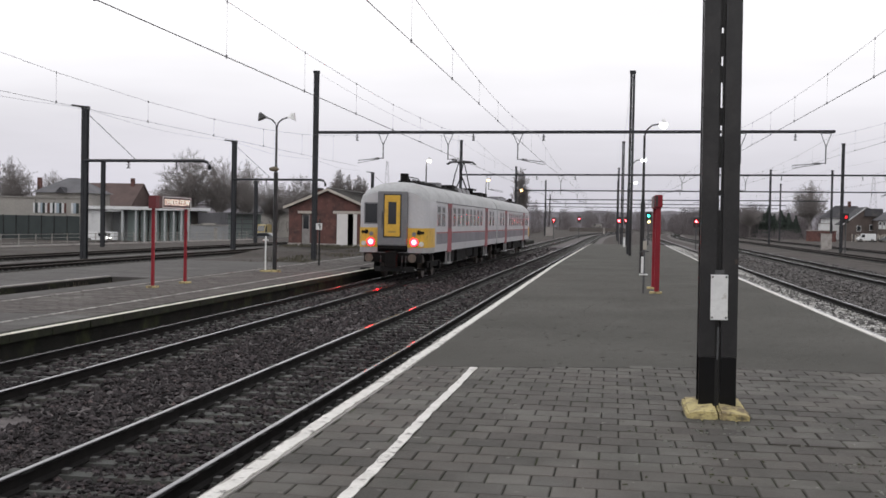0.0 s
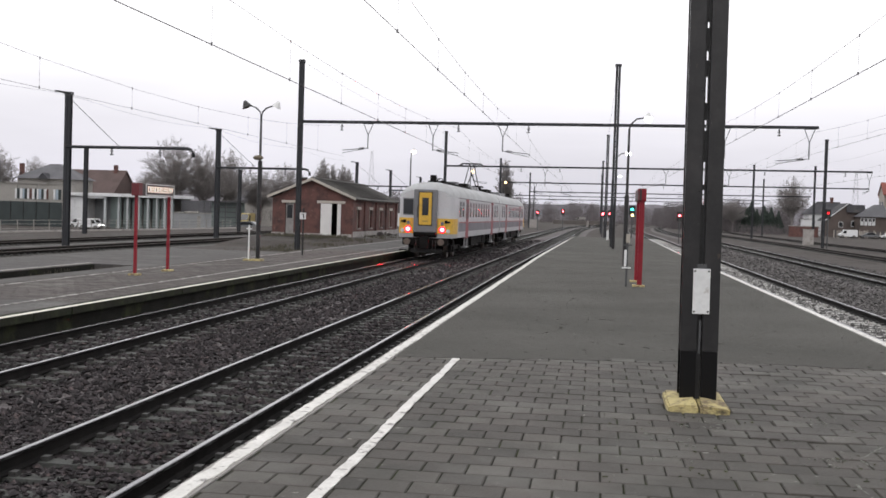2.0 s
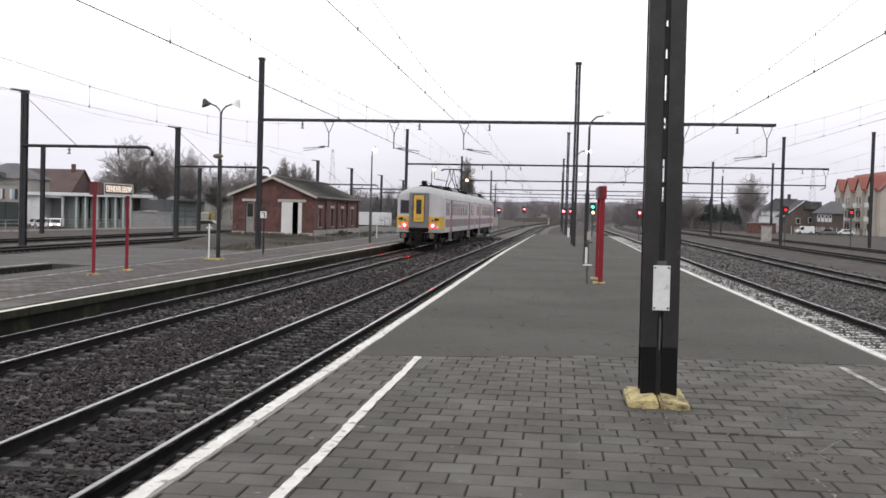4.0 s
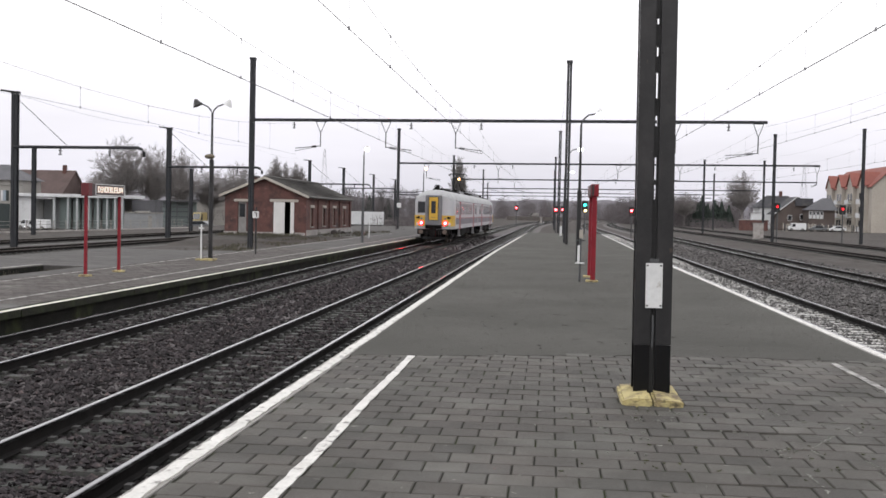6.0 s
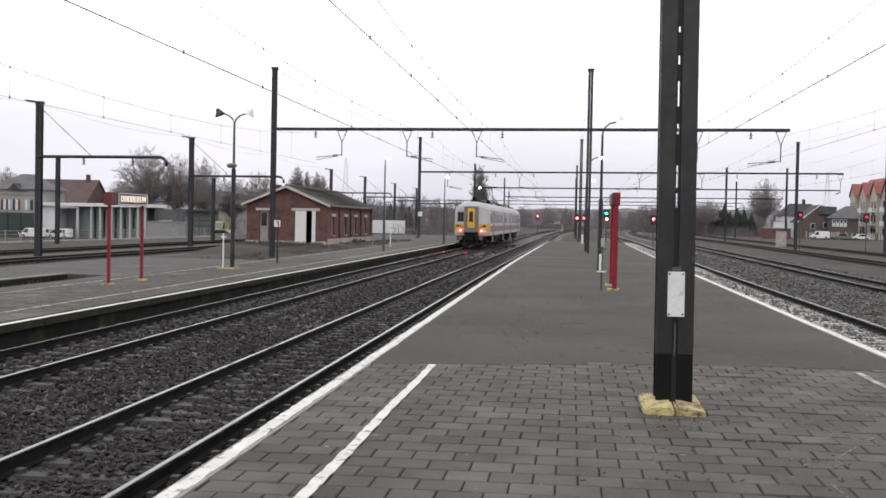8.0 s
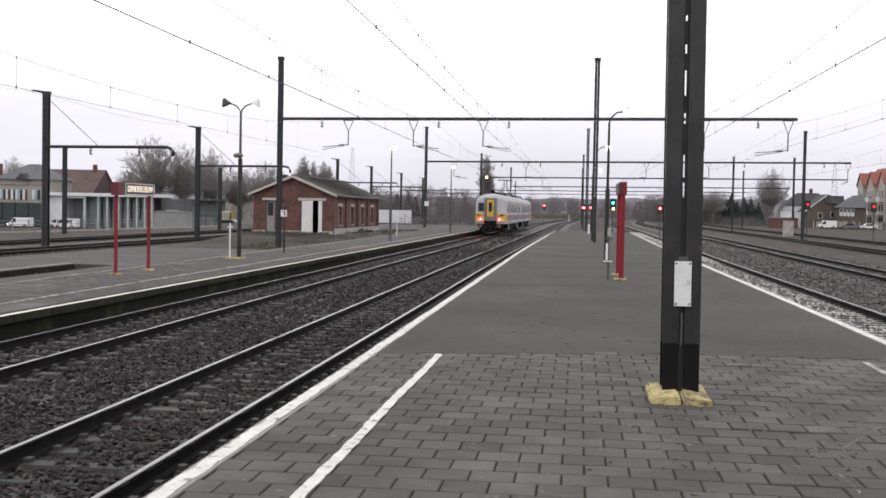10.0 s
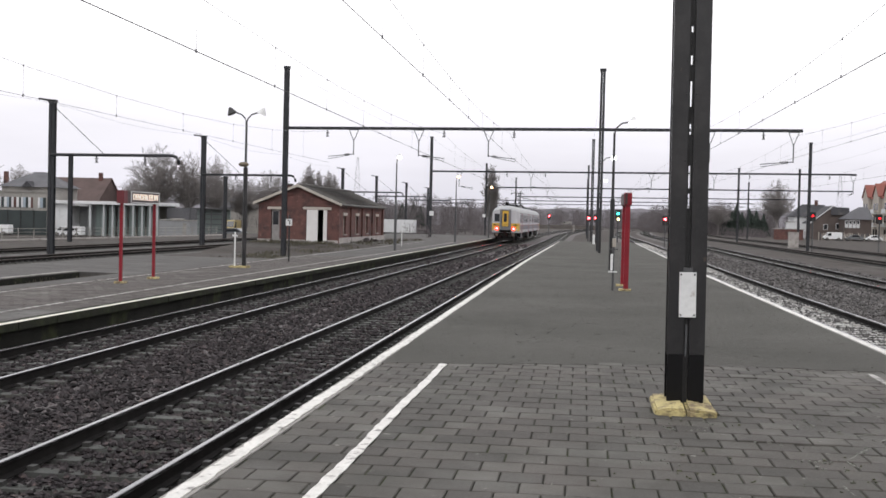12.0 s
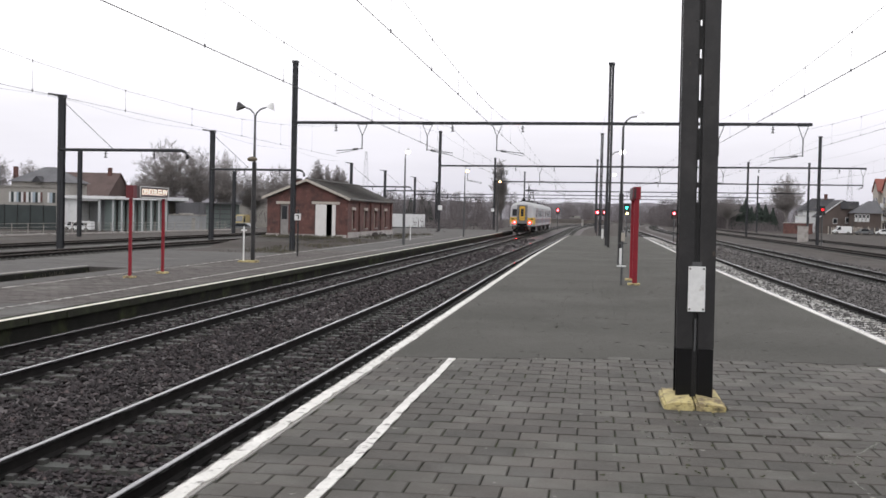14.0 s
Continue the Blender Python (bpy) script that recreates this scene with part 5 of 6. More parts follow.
def number_post():
    x, y, b = -12.87, 49.3, LEFT_TOP
    p = thing("track_number_sign", label="small white track sign on a slim post", category="sign")
    part("post", tube(B(), [(x, y, b), (x, y, 1.75)], 0.04, 8), M_STEEL, p)
    pl = part("plate", box(B(), x - 0.15, x + 0.13, y - 0.06, y - 0.04, 1.27, 1.56, 0.005), M_WHITE, p)
    part("mark", box(B(), x - 0.07, x + 0.06, y - 0.064, y - 0.061, 1.47, 1.51), M_BLACK, pl)
    part("mark", box(B(), x + 0.01, x + 0.06, y - 0.064, y - 0.061, 1.32, 1.465), M_BLACK, pl)


number_post()


def signal(x, y, z, colour, label, board=True, base=-0.9, second=None):
    s = thing("rail_signal", label=label, category="signal", group="rail signals")
    part("post", tube(B(), [(x, y, base), (x, y, z - 0.3)], 0.07, 8), M_STEEL_FAR, s)
    hd = part("head", box(B(), x - 0.30, x + 0.30, y - 0.03, y + 0.03, z - 0.62, z + 0.42, 0.05) if board else box(B(), x - 0.25, x + 0.25, y - 0.05, y + 0.1, z - 0.4, z + 0.4), M_BLACK, s, "black signal board")
    part("aspect", tube(B(), [(x, y - 0.12, z), (x, y - 0.03, z)], 0.13, 14), colour, hd, "lit signal lamp")
    part("visor", box(B(), x - 0.2, x + 0.2, y - 0.35, y - 0.03, z + 0.17, z + 0.19), M_BLACK, hd)
    if second:
        part("lower_aspect", tube(B(), [(x + 0.05, y - 0.12, z - 0.6), (x + 0.05, y - 0.03, z - 0.6)], 0.14, 12), second, hd)


S_RED, S_GREEN, S_YEL = glow("signal_red", (1.0, 0.035, 0.045), 45), glow("signal_green", (0.05, 1.0, 0.75), 7), glow("signal_yellow", (1.0, 0.75, 0.3), 5)
S_REDD = glow("dim_signal_red", (1.0, 0.02, 0.03), 2.2)
signal(-10.26, 200, 2.40, S_RED, "rail signal showing red beside the train's track")
signal(-5.86, 200, 2.72, S_RED, "rail signal showing red between the tracks")
signal(0.62, 126, 2.22, S_RED, "rail signal showing red at the platform end", False)
signal(1.41, 126, 2.24, S_RED, "rail signal showing red at the platform end", False)
signal(3.60, 120, 2.75, S_GREEN, "rail signal showing green beyond the platform", second=S_YEL)
signal(25.05, 129.5, 3.08, S_REDD, "rail signal showing red beside a gantry mast")
signal(32.1, 129.5, 2.98, S_REDD, "rail signal showing red on a hooded head")
signal(9.0, 128, 2.30, S_RED, "low rail signal showing red between tracks", base=-0.86)


def relay_cabinet(x, y, w, h, label):
    c = thing("relay_cabinet", label=label, category="cabinet", group="trackside cabinets")
    part("body", box(B(), x - w / 2, x + w / 2, y - 0.3, y + 0.3, -0.88, -0.86 + h, 0.02), M_PLINTH, c)
    part("roof", box(B(), x - w / 2 - 0.06, x + w / 2 + 0.06, y - 0.36, y + 0.36, -0.86 + h, -0.80 + h), M_COPING, c)
    for s in (-1, 1):
        part("door", box(B(), x + (0.02 if s > 0 else -w / 2 + 0.05), x + (w / 2 - 0.05 if s > 0 else -0.02), y - 0.325, y - 0.302, -0.75, -0.95 + h), M_PLINTH, c)


relay_cabinet(26.7, 150, 1.25, 2.0, "pale concrete relay cabinet beside the siding")
relay_cabinet(-13.7, 250, 1.7, 1.9, "white relay cabinet beside the far line")
relay_cabinet(-2.3, 300, 0.45, 1.8, "white trackside cabinet beyond the platform")


# ---------------------------------------------------------------- trees
M_BARK = mat("bare_winter_bark", (0.25, 0.232, 0.225), (0.18, 0.166, 0.162), rough=0.9, scale=2, fine=20)
M_WOODS = mat("far_bare_woods", (0.145, 0.130, 0.133), (0.110, 0.099, 0.102), rough=0.95, spec=0.1, scale=0.1, fine=1.5, per_island=0.18)
M_FIR = mat("dark_conifer", (0.030, 0.042, 0.034), (0.018, 0.028, 0.022), rough=0.9, scale=0.6, fine=4, per_island=0.35)
M_WEED = mat("dry_weeds", (0.085, 0.078, 0.050), (0.055, 0.052, 0.036), rough=0.95, per_island=0.4)


class Sticks:
    """Collects tapered three- to six-sided bars into one mesh."""
    def __init__(self):
        self.v, self.f = [], []

    def add(self, p0, p1, r0, r1, sides=3):
        d = (p1 - p0).normalized()
        a = d.orthogonal().normalized()
        b = d.cross(a)
        n = len(self.v)
        for p, r in ((p0, r0), (p1, r1)):
            for k in range(sides):
                w = k * math.tau / sides
                self.v.append(tuple(p + r * (math.cos(w) * a + math.sin(w) * b)))
        for k in range(sides):
            j = (k + 1) % sides
            self.f.append((n + k, n + j, n + sides + j, n + sides + k))
        self.f.append(tuple(n + sides + k for k in range(sides)))

    def mesh(self, name, material):
        me = bpy.data.meshes.new(name)
        me.from_pydata(self.v, [], self.f)
        me.materials.append(material)
        return me


def bare_tree(x, y, z, height, spread, seed, label, limbs=46, twigs=60, low=0.22, name="bare_tree", reach=-0.5):
    """Winter tree: a forked trunk, limbs that reach into an uneven rounded crown, and fine twigs along each limb."""
    rng = random.Random(seed)
    wood, crown = Sticks(), Sticks()
    h, w = height, height * spread
    fork = Vector((0, 0, h * low))
    wood.add(Vector((0, 0, 0)), fork, h * 0.020, h * 0.015, 7)
    stems = []
    for k in range(4):
        a = k * math.tau / 4 + rng.uniform(-0.5, 0.5)
        e = fork + Vector((math.cos(a) * w * 0.16, math.sin(a) * w * 0.16, h * rng.uniform(0.26, 0.40)))
        wood.add(fork, e, h * 0.011, h * 0.006, 5)
        stems.append((fork, e))
    stems.append((fork, Vector((0, 0, h * 0.72))))
    wood.add(fork, Vector((0, 0, h * 0.72)), h * 0.012, h * 0.004, 5)
    for k in range(limbs):
        f, e = stems[k % 5]
        base = f.lerp(e, rng.uniform(0.15, 1.0))
        a = rng.uniform(0, math.tau)
        u = rng.uniform(reach, 1.0)
        r = math.sqrt(max(0.0, 1 - u * u)) * rng.uniform(0.30, 1.0)
        tip = Vector((math.cos(a) * r * w * 0.5, math.sin(a) * r * w * 0.5, h * (0.60 + 0.39 * u * rng.uniform(0.85, 1.0))))
        mid = base.lerp(tip, 0.5) + Vector((rng.uniform(-.3, .3), rng.uniform(-.3, .3), -0.02 * h))
        crown.add(base, mid, h * 0.0034, h * 0.0022, 4)
        crown.add(mid, tip, h * 0.0022, 0.014, 3)
        for q in range(6):
            u = rng.uniform(0.25, 1.0)
            p = base.lerp(mid, u * 2) if u < 0.5 else mid.lerp(tip, u * 2 - 1)
            d = ((tip - base).normalized() * 0.5 + Vector((rng.uniform(-1, 1), rng.uniform(-1, 1), rng.uniform(-0.3, 0.9)))).normalized()
            e = p + d * h * rng.uniform(0.05, 0.12) * min(1.0, spread * 2)
            crown.add(p, e, h * 0.0013, 0.011, 3)
            for k2 in range(twigs // 6):
                w2 = p.lerp(e, rng.uniform(0.2, 1.0))
                d2 = (d * 0.7 + Vector((rng.uniform(-1, 1), rng.uniform(-1, 1), rng.uniform(-0.2, 0.9)))).normalized()
                crown.add(w2, w2 + d2 * h * rng.uniform(0.015, 0.048), 0.0125, 0.006, 3)
    tr = thing(name, (x, y, z), label, "tree", "bare trees")
    part("trunk", wood.mesh("trunk", M_BARK), None, tr)
    part("crown", crown.mesh("crown", M_BARK), None, tr)
    return tr


BIG = bare_tree(-84.4, 220, -2.9, 17.9, 0.80, 21, "large bare tree with a broad twiggy crown", 190, 120)
copy_thing(BIG, pose(-74.6, 226, -2.9, 0, 0, 70) @ Matrix.Diagonal((0.80, 0.80, 0.90, 1)))
copy_thing(BIG, pose(-79.5, 224, -2.9, 0, 0, 200) @ Matrix.Diagonal((0.8, 0.8, 0.93, 1)))
copy_thing(BIG, pose(-70.0, 232, -2.9, 0, 0, 130) @ Matrix.Diagonal((0.7, 0.7, 0.72, 1)))
copy_thing(BIG, pose(-63.0, 226, -2.0, 0, 0, 20) @ Matrix.Diagonal((0.8, 0.8, 0.70, 1)))
copy_thing(BIG, pose(-134.0, 240, -2.9, 0, 0, 260) @ Matrix.Diagonal((0.9, 0.9, 0.96, 1)))
copy_thing(BIG, pose(-126.0, 244, -2.9, 0, 0, 300) @ Matrix.Diagonal((0.8, 0.8, 0.8, 1)))
copy_thing(BIG, pose(-106.0, 262, -2.9, 0, 0, 100) @ Matrix.Diagonal((0.7, 0.7, 0.75, 1)))
copy_thing(BIG, pose(52.4, 320, -0.86, 0, 0, 45) @ Matrix.Diagonal((0.85, 0.85, 0.86, 1)))
copy_thing(BIG, pose(36.6, 318, -0.86, 0, 0, 145) @ Matrix.Diagonal((0.55, 0.55, 0.50, 1)))
SLIM = bare_tree(-53.6, 220, -0.9, 12.9, 0.30, 33, "tall slim bare tree behind the brick building", 80, 110)
for x, y, s, w in ((-52.0, 221, 0.92, 40), (-55.0, 222, 0.86, 100), (-50.2, 222, 0.92, 170), (-48.7, 221, 0.86, 230), (-60.2, 228, 0.62, 10)):
    copy_thing(SLIM, pose(x, y, -0.9, 0, 0, w) @ Matrix.Diagonal((s, s, s, 1)))
POPLAR = bare_tree(-18.55, 230, -0.86, 13.9, 0.27, 44, "narrow brown poplar beside the line", 140, 150, 0.1, "poplar", -1.0)


def conifer(x, y, h, seed):
    rng = random.Random(seed)
    tr = thing("conifer", (x, y, -0.9), "dark green conifer with ragged layered boughs", "tree", "conifers")
    st = Sticks()
    st.add(Vector((0, 0, 0)), Vector((0, 0, h)), 0.18, 0.02, 6)
    part("trunk", st.mesh("trunk", M_BARK), None, tr)
    cr = Sticks()
    for k in range(560):
        u = rng.random() ** 0.8
        z = h * (0.06 + 0.93 * u)
        r = (1 - u) * h * 0.40 * rng.uniform(0.5, 1.15) + 0.12
        a = rng.uniform(0, math.tau)
        p = Vector((math.cos(a) * r * 0.35, math.sin(a) * r * 0.35, z + 0.1))
        q = Vector((math.cos(a) * r, math.sin(a) * r, z - r * 0.28))
        cr.add(p, q, 0.24, 0.06, 4)
    part("crown", cr.mesh("crown", M_FIR), None, tr)


for i, (x, y, h) in enumerate(((41.9, 322, 8.6), (43.3, 321, 6.4), (44.7, 317, 7.4), (46.5, 317, 7.0), (48.6, 318, 6.0), (40.6, 321, 6.6), (45.6, 318, 6.0), (43.9, 316, 5.2), (47.3, 321, 5.6), (39.6, 326, 5.4), (60.3, 330, 8.0), (63.5, 332, 7.2), (66.5, 333, 6.8), (-52.5, 330, 6.8), (-49.5, 333, 7.4), (-46.8, 328, 6.2))):
    conifer(x, y, h, 60 + i)


def woods(name, spots, label, material=M_WOODS, blades=240):
    """Uncountable far trees and scrub: each an uneven crown of slanting slivers round a stem."""
    rng = random.Random(77)
    st = Sticks()
    for x, y, z, h, w in spots:
        st.add(Vector((x, y, z)), Vector((x + rng.uniform(-.4, .4), y, z + h * 0.9)), 0.12, 0.04, 4)
        for k in range(blades):
            u = rng.random()
            r = w * 0.5 * math.sqrt(rng.random()) * (1 - 0.75 * abs(u - 0.42))
            a = rng.uniform(0, math.tau)
            p = Vector((x + r * math.cos(a), y + r * math.sin(a), z + h * u))
            d = Vector((math.cos(a) * rng.uniform(0.1, 0.8), math.sin(a) * 0.5, rng.uniform(0.3, 1.2))).normalized()
            L = h * rng.uniform(0.06, 0.15)
            st.add(p, p + d * L, 0.036, 0.010, 3)
    tagged(new(name, st.mesh(name, material)), label, "woods", kind="stuff")


rng_w = random.Random(5)
spots = []
for k in range(130):
    x = rng_w.uniform(-78, -20)
    spots.append((x, rng_w.uniform(265, 380), -0.9, rng_w.uniform(4.5, 8.6), rng_w.uniform(2.5, 5.5)))
for k in range(120):
    x = rng_w.uniform(20, 66)
    spots.append((x, rng_w.uniform(330, 420), -0.9, rng_w.uniform(4.5, 8.5), rng_w.uniform(2.5, 5.5)))
for k in range(110):
    x = rng_w.uniform(-28, 34)
    spots.append((x, rng_w.uniform(470, 620), -0.9, rng_w.uniform(5.0, 9.5), rng_w.uniform(4.0, 8.0)))
woods("far_woods", spots, "far band of bare grey-brown trees and scrub")
low = []
for k in range(45):
    low.append((rng_w.uniform(-90, -30), rng_w.uniform(228, 262), -1.2, rng_w.uniform(1.6, 3.2), rng_w.uniform(3, 6)))
for k in range(70):
    x, y = rng_w.uniform(-27, -16), rng_w.uniform(118, 235)
    if x > -22.5 or y > 170:
        low.append((x, y, -0.86, rng_w.uniform(0.8, 2.0), rng_w.uniform(1.5, 3.5)))
for k in range(46):
    low.append((rng_w.uniform(33, 42), rng_w.uniform(322, 334), -0.86, rng_w.uniform(5.5, 9.4), rng_w.uniform(3, 5)))
for k in range(60):
    low.append((rng_w.uniform(33, 51), rng_w.uniform(268, 300), -0.86, rng_w.uniform(1.0, 2.6), rng_w.uniform(2, 4)))
woods("scrub", low, "low brown leafless scrub along the yard", M_WOODS, 80)


def hills():
    bm = B()
    rng = random.Random(2)
    rows = []
    for k in range(161):
        x = -900 + k * 1800 / 160
        top = 12 + 5 * noise.noise(Vector((x * 0.006, 3, 0))) + 0.012 * max(0, x) + 1.2 * noise.noise(Vector((x * 0.06, 8, 0))) + rng.uniform(-0.6, 0.6)
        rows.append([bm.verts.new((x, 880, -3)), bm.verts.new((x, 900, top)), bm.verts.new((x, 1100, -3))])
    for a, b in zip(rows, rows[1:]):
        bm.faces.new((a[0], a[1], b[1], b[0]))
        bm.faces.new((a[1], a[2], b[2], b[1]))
    # pale blue-grey base colour carries the haze of distance
    ob = part("backdrop", bm, mat("haze_tinted_ridge", (0.215, 0.205, 0.225), (0.165, 0.158, 0.175), rough=1.0, scale=0.05, fine=0.5))
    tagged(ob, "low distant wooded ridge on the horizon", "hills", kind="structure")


hills()


def weeds():
    rng = random.Random(9)
    st = Sticks()
    for k in range(4200):
        if k < 3600:
            x, y = rng.uniform(-21.0, -14.6), rng.uniform(54, 108)
            z = LEFT_TOP - 0.54 * min(1, max(0, (84 - y) / 12))
            if x < -18.2 and y > 84:
                continue
            if noise.noise(Vector((x * 0.7, y * 0.35, 0))) < 0.02:
                continue
        else:
            x, y, z = rng.uniform(-24.5, -18.5), rng.uniform(81, 84.9), LEFT_TOP
        h = rng.uniform(0.06, 0.24)
        p = Vector((x, y, z))
        st.add(p, p + Vector((rng.uniform(-.1, .1), rng.uniform(-.1, .1), h)), 0.035, 0.006, 3)
    for k in range(1500):
        p = Vector((rng.uniform(-16.55, -15.15), rng.uniform(19, 36.1), -0.86))
        if noise.noise(p * 0.8) > -0.1:
            st.add(p, p + Vector((rng.uniform(-.12, .12), rng.uniform(-.12, .12), rng.uniform(0.15, 0.5))), 0.03, 0.006, 3)
    tagged(new("weeds", st.mesh("weeds", M_WEED)), "dry brownish weeds by the brick building and pit", "weeds", kind="stuff")


weeds()


# ---------------------------------------------------------------- buildings beyond the yard
M_RENDER = mat("grey_cream_render", (0.34, 0.325, 0.30), (0.26, 0.25, 0.235), rough=0.85, scale=0.3, fine=3, stain=(0.22, 0.21, 0.20), stain_scale=0.2)
M_BEIGE = mat("beige_brick", (0.43, 0.395, 0.345), (0.35, 0.32, 0.28), rough=0.85, scale=0.3, fine=3)
M_ORANGE = mat("red_roof_tiles", (0.27, 0.088, 0.068), (0.19, 0.068, 0.055), rough=0.8, scale=0.4, fine=4, stain=(0.18, 0.06, 0.05), stain_scale=0.3)
M_MAROON = mat("brown_roof_tiles", (0.105, 0.070, 0.064), (0.070, 0.050, 0.047), rough=0.85, scale=0.4, fine=4)
M_SLATE = mat("grey_slate", (0.105, 0.105, 0.115), (0.07, 0.07, 0.078), rough=0.7, scale=0.4, fine=4)
M_ROOFDK = mat("dark_weathered_slate", (0.060, 0.060, 0.066), (0.038, 0.038, 0.043), rough=0.8, spec=0.3, scale=0.4, fine=4, stain=(0.09, 0.085, 0.08), stain_scale=0.5)
M_DULLBRICK = mat("dull_brown_brick", (0.120, 0.095, 0.085), (0.080, 0.064, 0.058), rough=0.9, scale=0.5, fine=5, stain=(0.07, 0.06, 0.055), stain_scale=0.3)
M_GREENF = mat("dark_green_screen", (0.028, 0.040, 0.040), (0.020, 0.028, 0.029), rough=0.6, scale=0.5, fine=6)
M_WHITEB = mat("white_facade", (0.66, 0.67, 0.68), (0.54, 0.55, 0.56), rough=0.7, scale=0.3, fine=4, stain=(0.4, 0.4, 0.4), stain_scale=0.3)
M_PALEB = mat("pale_blue_panel", (0.34, 0.40, 0.46), (0.28, 0.33, 0.38), rough=0.6)
M_TEAL = glass("greenish_hall_glass", (0.15, 0.185, 0.18), 0.35)


def pitched(parent, x0, x1, y0, y1, eave, ridge, axis, material, over=0.3):
    """Pitched roof as two thick slopes, ridge along x or y."""
    for s in (-1, 1):
        bm = B()
        if axis == "x":
            m, e = (y0 + y1) / 2, (y0 - over if s < 0 else y1 + over)
            extrude(bm, [(m, ridge), (e, eave), (e, eave - 0.18), (m, ridge - 0.2)], "x", x0 - over, x1 + over)
        else:
            m, e = (x0 + x1) / 2, (x0 - over if s < 0 else x1 + over)
            extrude(bm, [(m, ridge), (e, eave), (e, eave - 0.18), (m, ridge - 0.2)], "y", y0 - over, y1 + over)
        part("roof", bm, material, parent)


def gabled(parent, x0, x1, y0, y1, z0, eave, ridge, axis, material):
    bm = box(B(), x0, x1, y0, y1, z0, eave - 0.1)
    if axis == "x":
        extrude(bm, [(y0, eave - 0.1), (y1, eave - 0.1), ((y0 + y1) / 2, ridge - 0.25)], "x", x0, x1)
    else:
        extrude(bm, [(x0, eave - 0.1), (x1, eave - 0.1), ((x0 + x1) / 2, ridge - 0.25)], "y", y0, y1)
    return part("wall", bm, material, parent)


def pane(parent, x0, x1, y, z0, z1, name="window"):
    w = part(name, box(B(), x0, x1, y - 0.05, y - 0.003, z0, z1), M_WHITEB, parent)
    part("pane", box(B(), x0 + 0.1, x1 - 0.1, y - 0.065, y - 0.052, z0 + 0.1, z1 - 0.1), M_GLASS, w)
    return w


def left_hall():
    h = thing("depot_building", label="grey flat-roofed building with a strip of coloured panels", category="building")
    part("wall", box(B(), -137, -97.25, 200, 203, -3.1, 4.75), M_RENDER, h)
    part("parapet", box(B(), -137.2, -97.0, 199.8, 203.2, 4.75, 5.02), M_COPING, h)
    rng = random.Random(1)
    x = -107.2
    cols = (M_WHITEB, M_GREENF, M_WHITEB, M_PALEB, M_GREENF, M_WHITEB, M_BRICK)
    k = 0
    while x < -98.4:
        wd = rng.uniform(0.37, 0.58)
        if not -100.9 < x < -99.9:
            part("panel", box(B(), x, x + wd - 0.06, 199.86, 199.98, 1.99, 3.85), cols[k % 7], h)
        x += wd
        k += 1
    for x in (-106.8, -102.9):
        part("drainpipe", tube(B(), [(x, 199.9, 3.9), (x, 199.9, 4.7)], 0.06, 6), M_COPING, h)
    f = thing("screen_fence", label="dark green corrugated screen fence along the street", category="fence")
    x = -129.0
    while x < -97.5:
        part("panel", box(B(), x + 0.02, x + 2.46, 197, 197.08, -3.0, 1.46), M_GREENF, f)
        part("post", box(B(), x - 0.06, x + 0.06, 196.9, 197.0, -3.0, 1.6), M_STEEL, f)
        x += 2.5
    g = thing("house", label="detached house with a dark hipped roof", category="house", group="houses beyond the yard")
    part("wall", box(B(), -109.5, -99.5, 205, 216, -3.0, 5.9), M_RENDER, g)
    bm = B()
    v = [bm.verts.new(p) for p in ((-110.1, 204.4, 5.9), (-98.9, 204.4, 5.9), (-98.9, 216.6, 5.9), (-110.1, 216.6, 5.9), (-105.6, 210.5, 8.9), (-103.4, 210.5, 8.9))]
    for q in ((0, 1, 5, 4), (1, 2, 5), (2, 3, 4, 5), (3, 0, 4), (3, 2, 1, 0)):
        bm.faces.new([v[i] for i in q])
    part("roof", bm, M_SLATE, g)
    bm = B()
    extrude(bm, [(-104.9, 5.85), (-102.7, 5.85), (-103.8, 7.0)], "y", 203.6, 206)
    part("dormer", bm, M_ROOFDK, g)
    part("chimney", box(B(), -110.2, -109.5, 207, 207.7, 5.8, 8.8), M_BRICK, g)


left_hall()


def red_roof_house():
    h = thing("house", label="long house with a brown tiled roof and dark gable", category="house", group="houses beyond the yard")
    gabled(h, -126, -110.2, 250, 264, -3.0, 3.9, 9.4, "x", M_MAROON)
    pitched(h, -126, -110.2, 250, 264, 3.9, 9.4, "x", M_MAROON)
    part("chimney", box(B(), -112.8, -112.0, 256, 256.8, 8.6, 10.6), M_BRICK, h)
    for k in range(3):
        pane(h, -121.5 + k * 3.2, -120.0 + k * 3.2, 250, 0.4, 2.2)
    g = thing("house", label="low house with a slate roof behind the trees", category="house", group="houses beyond the yard")
    gabled(g, -82, -69.5, 250, 260, -3.0, 3.2, 6.4, "x", M_RENDER)
    pitched(g, -82, -69.5, 250, 260, 3.2, 6.4, "x", M_SLATE)


red_roof_house()


M_HALLCOL = mat("grey_white_column", (0.46, 0.48, 0.49), (0.36, 0.38, 0.39), rough=0.7, scale=0.6, fine=5)


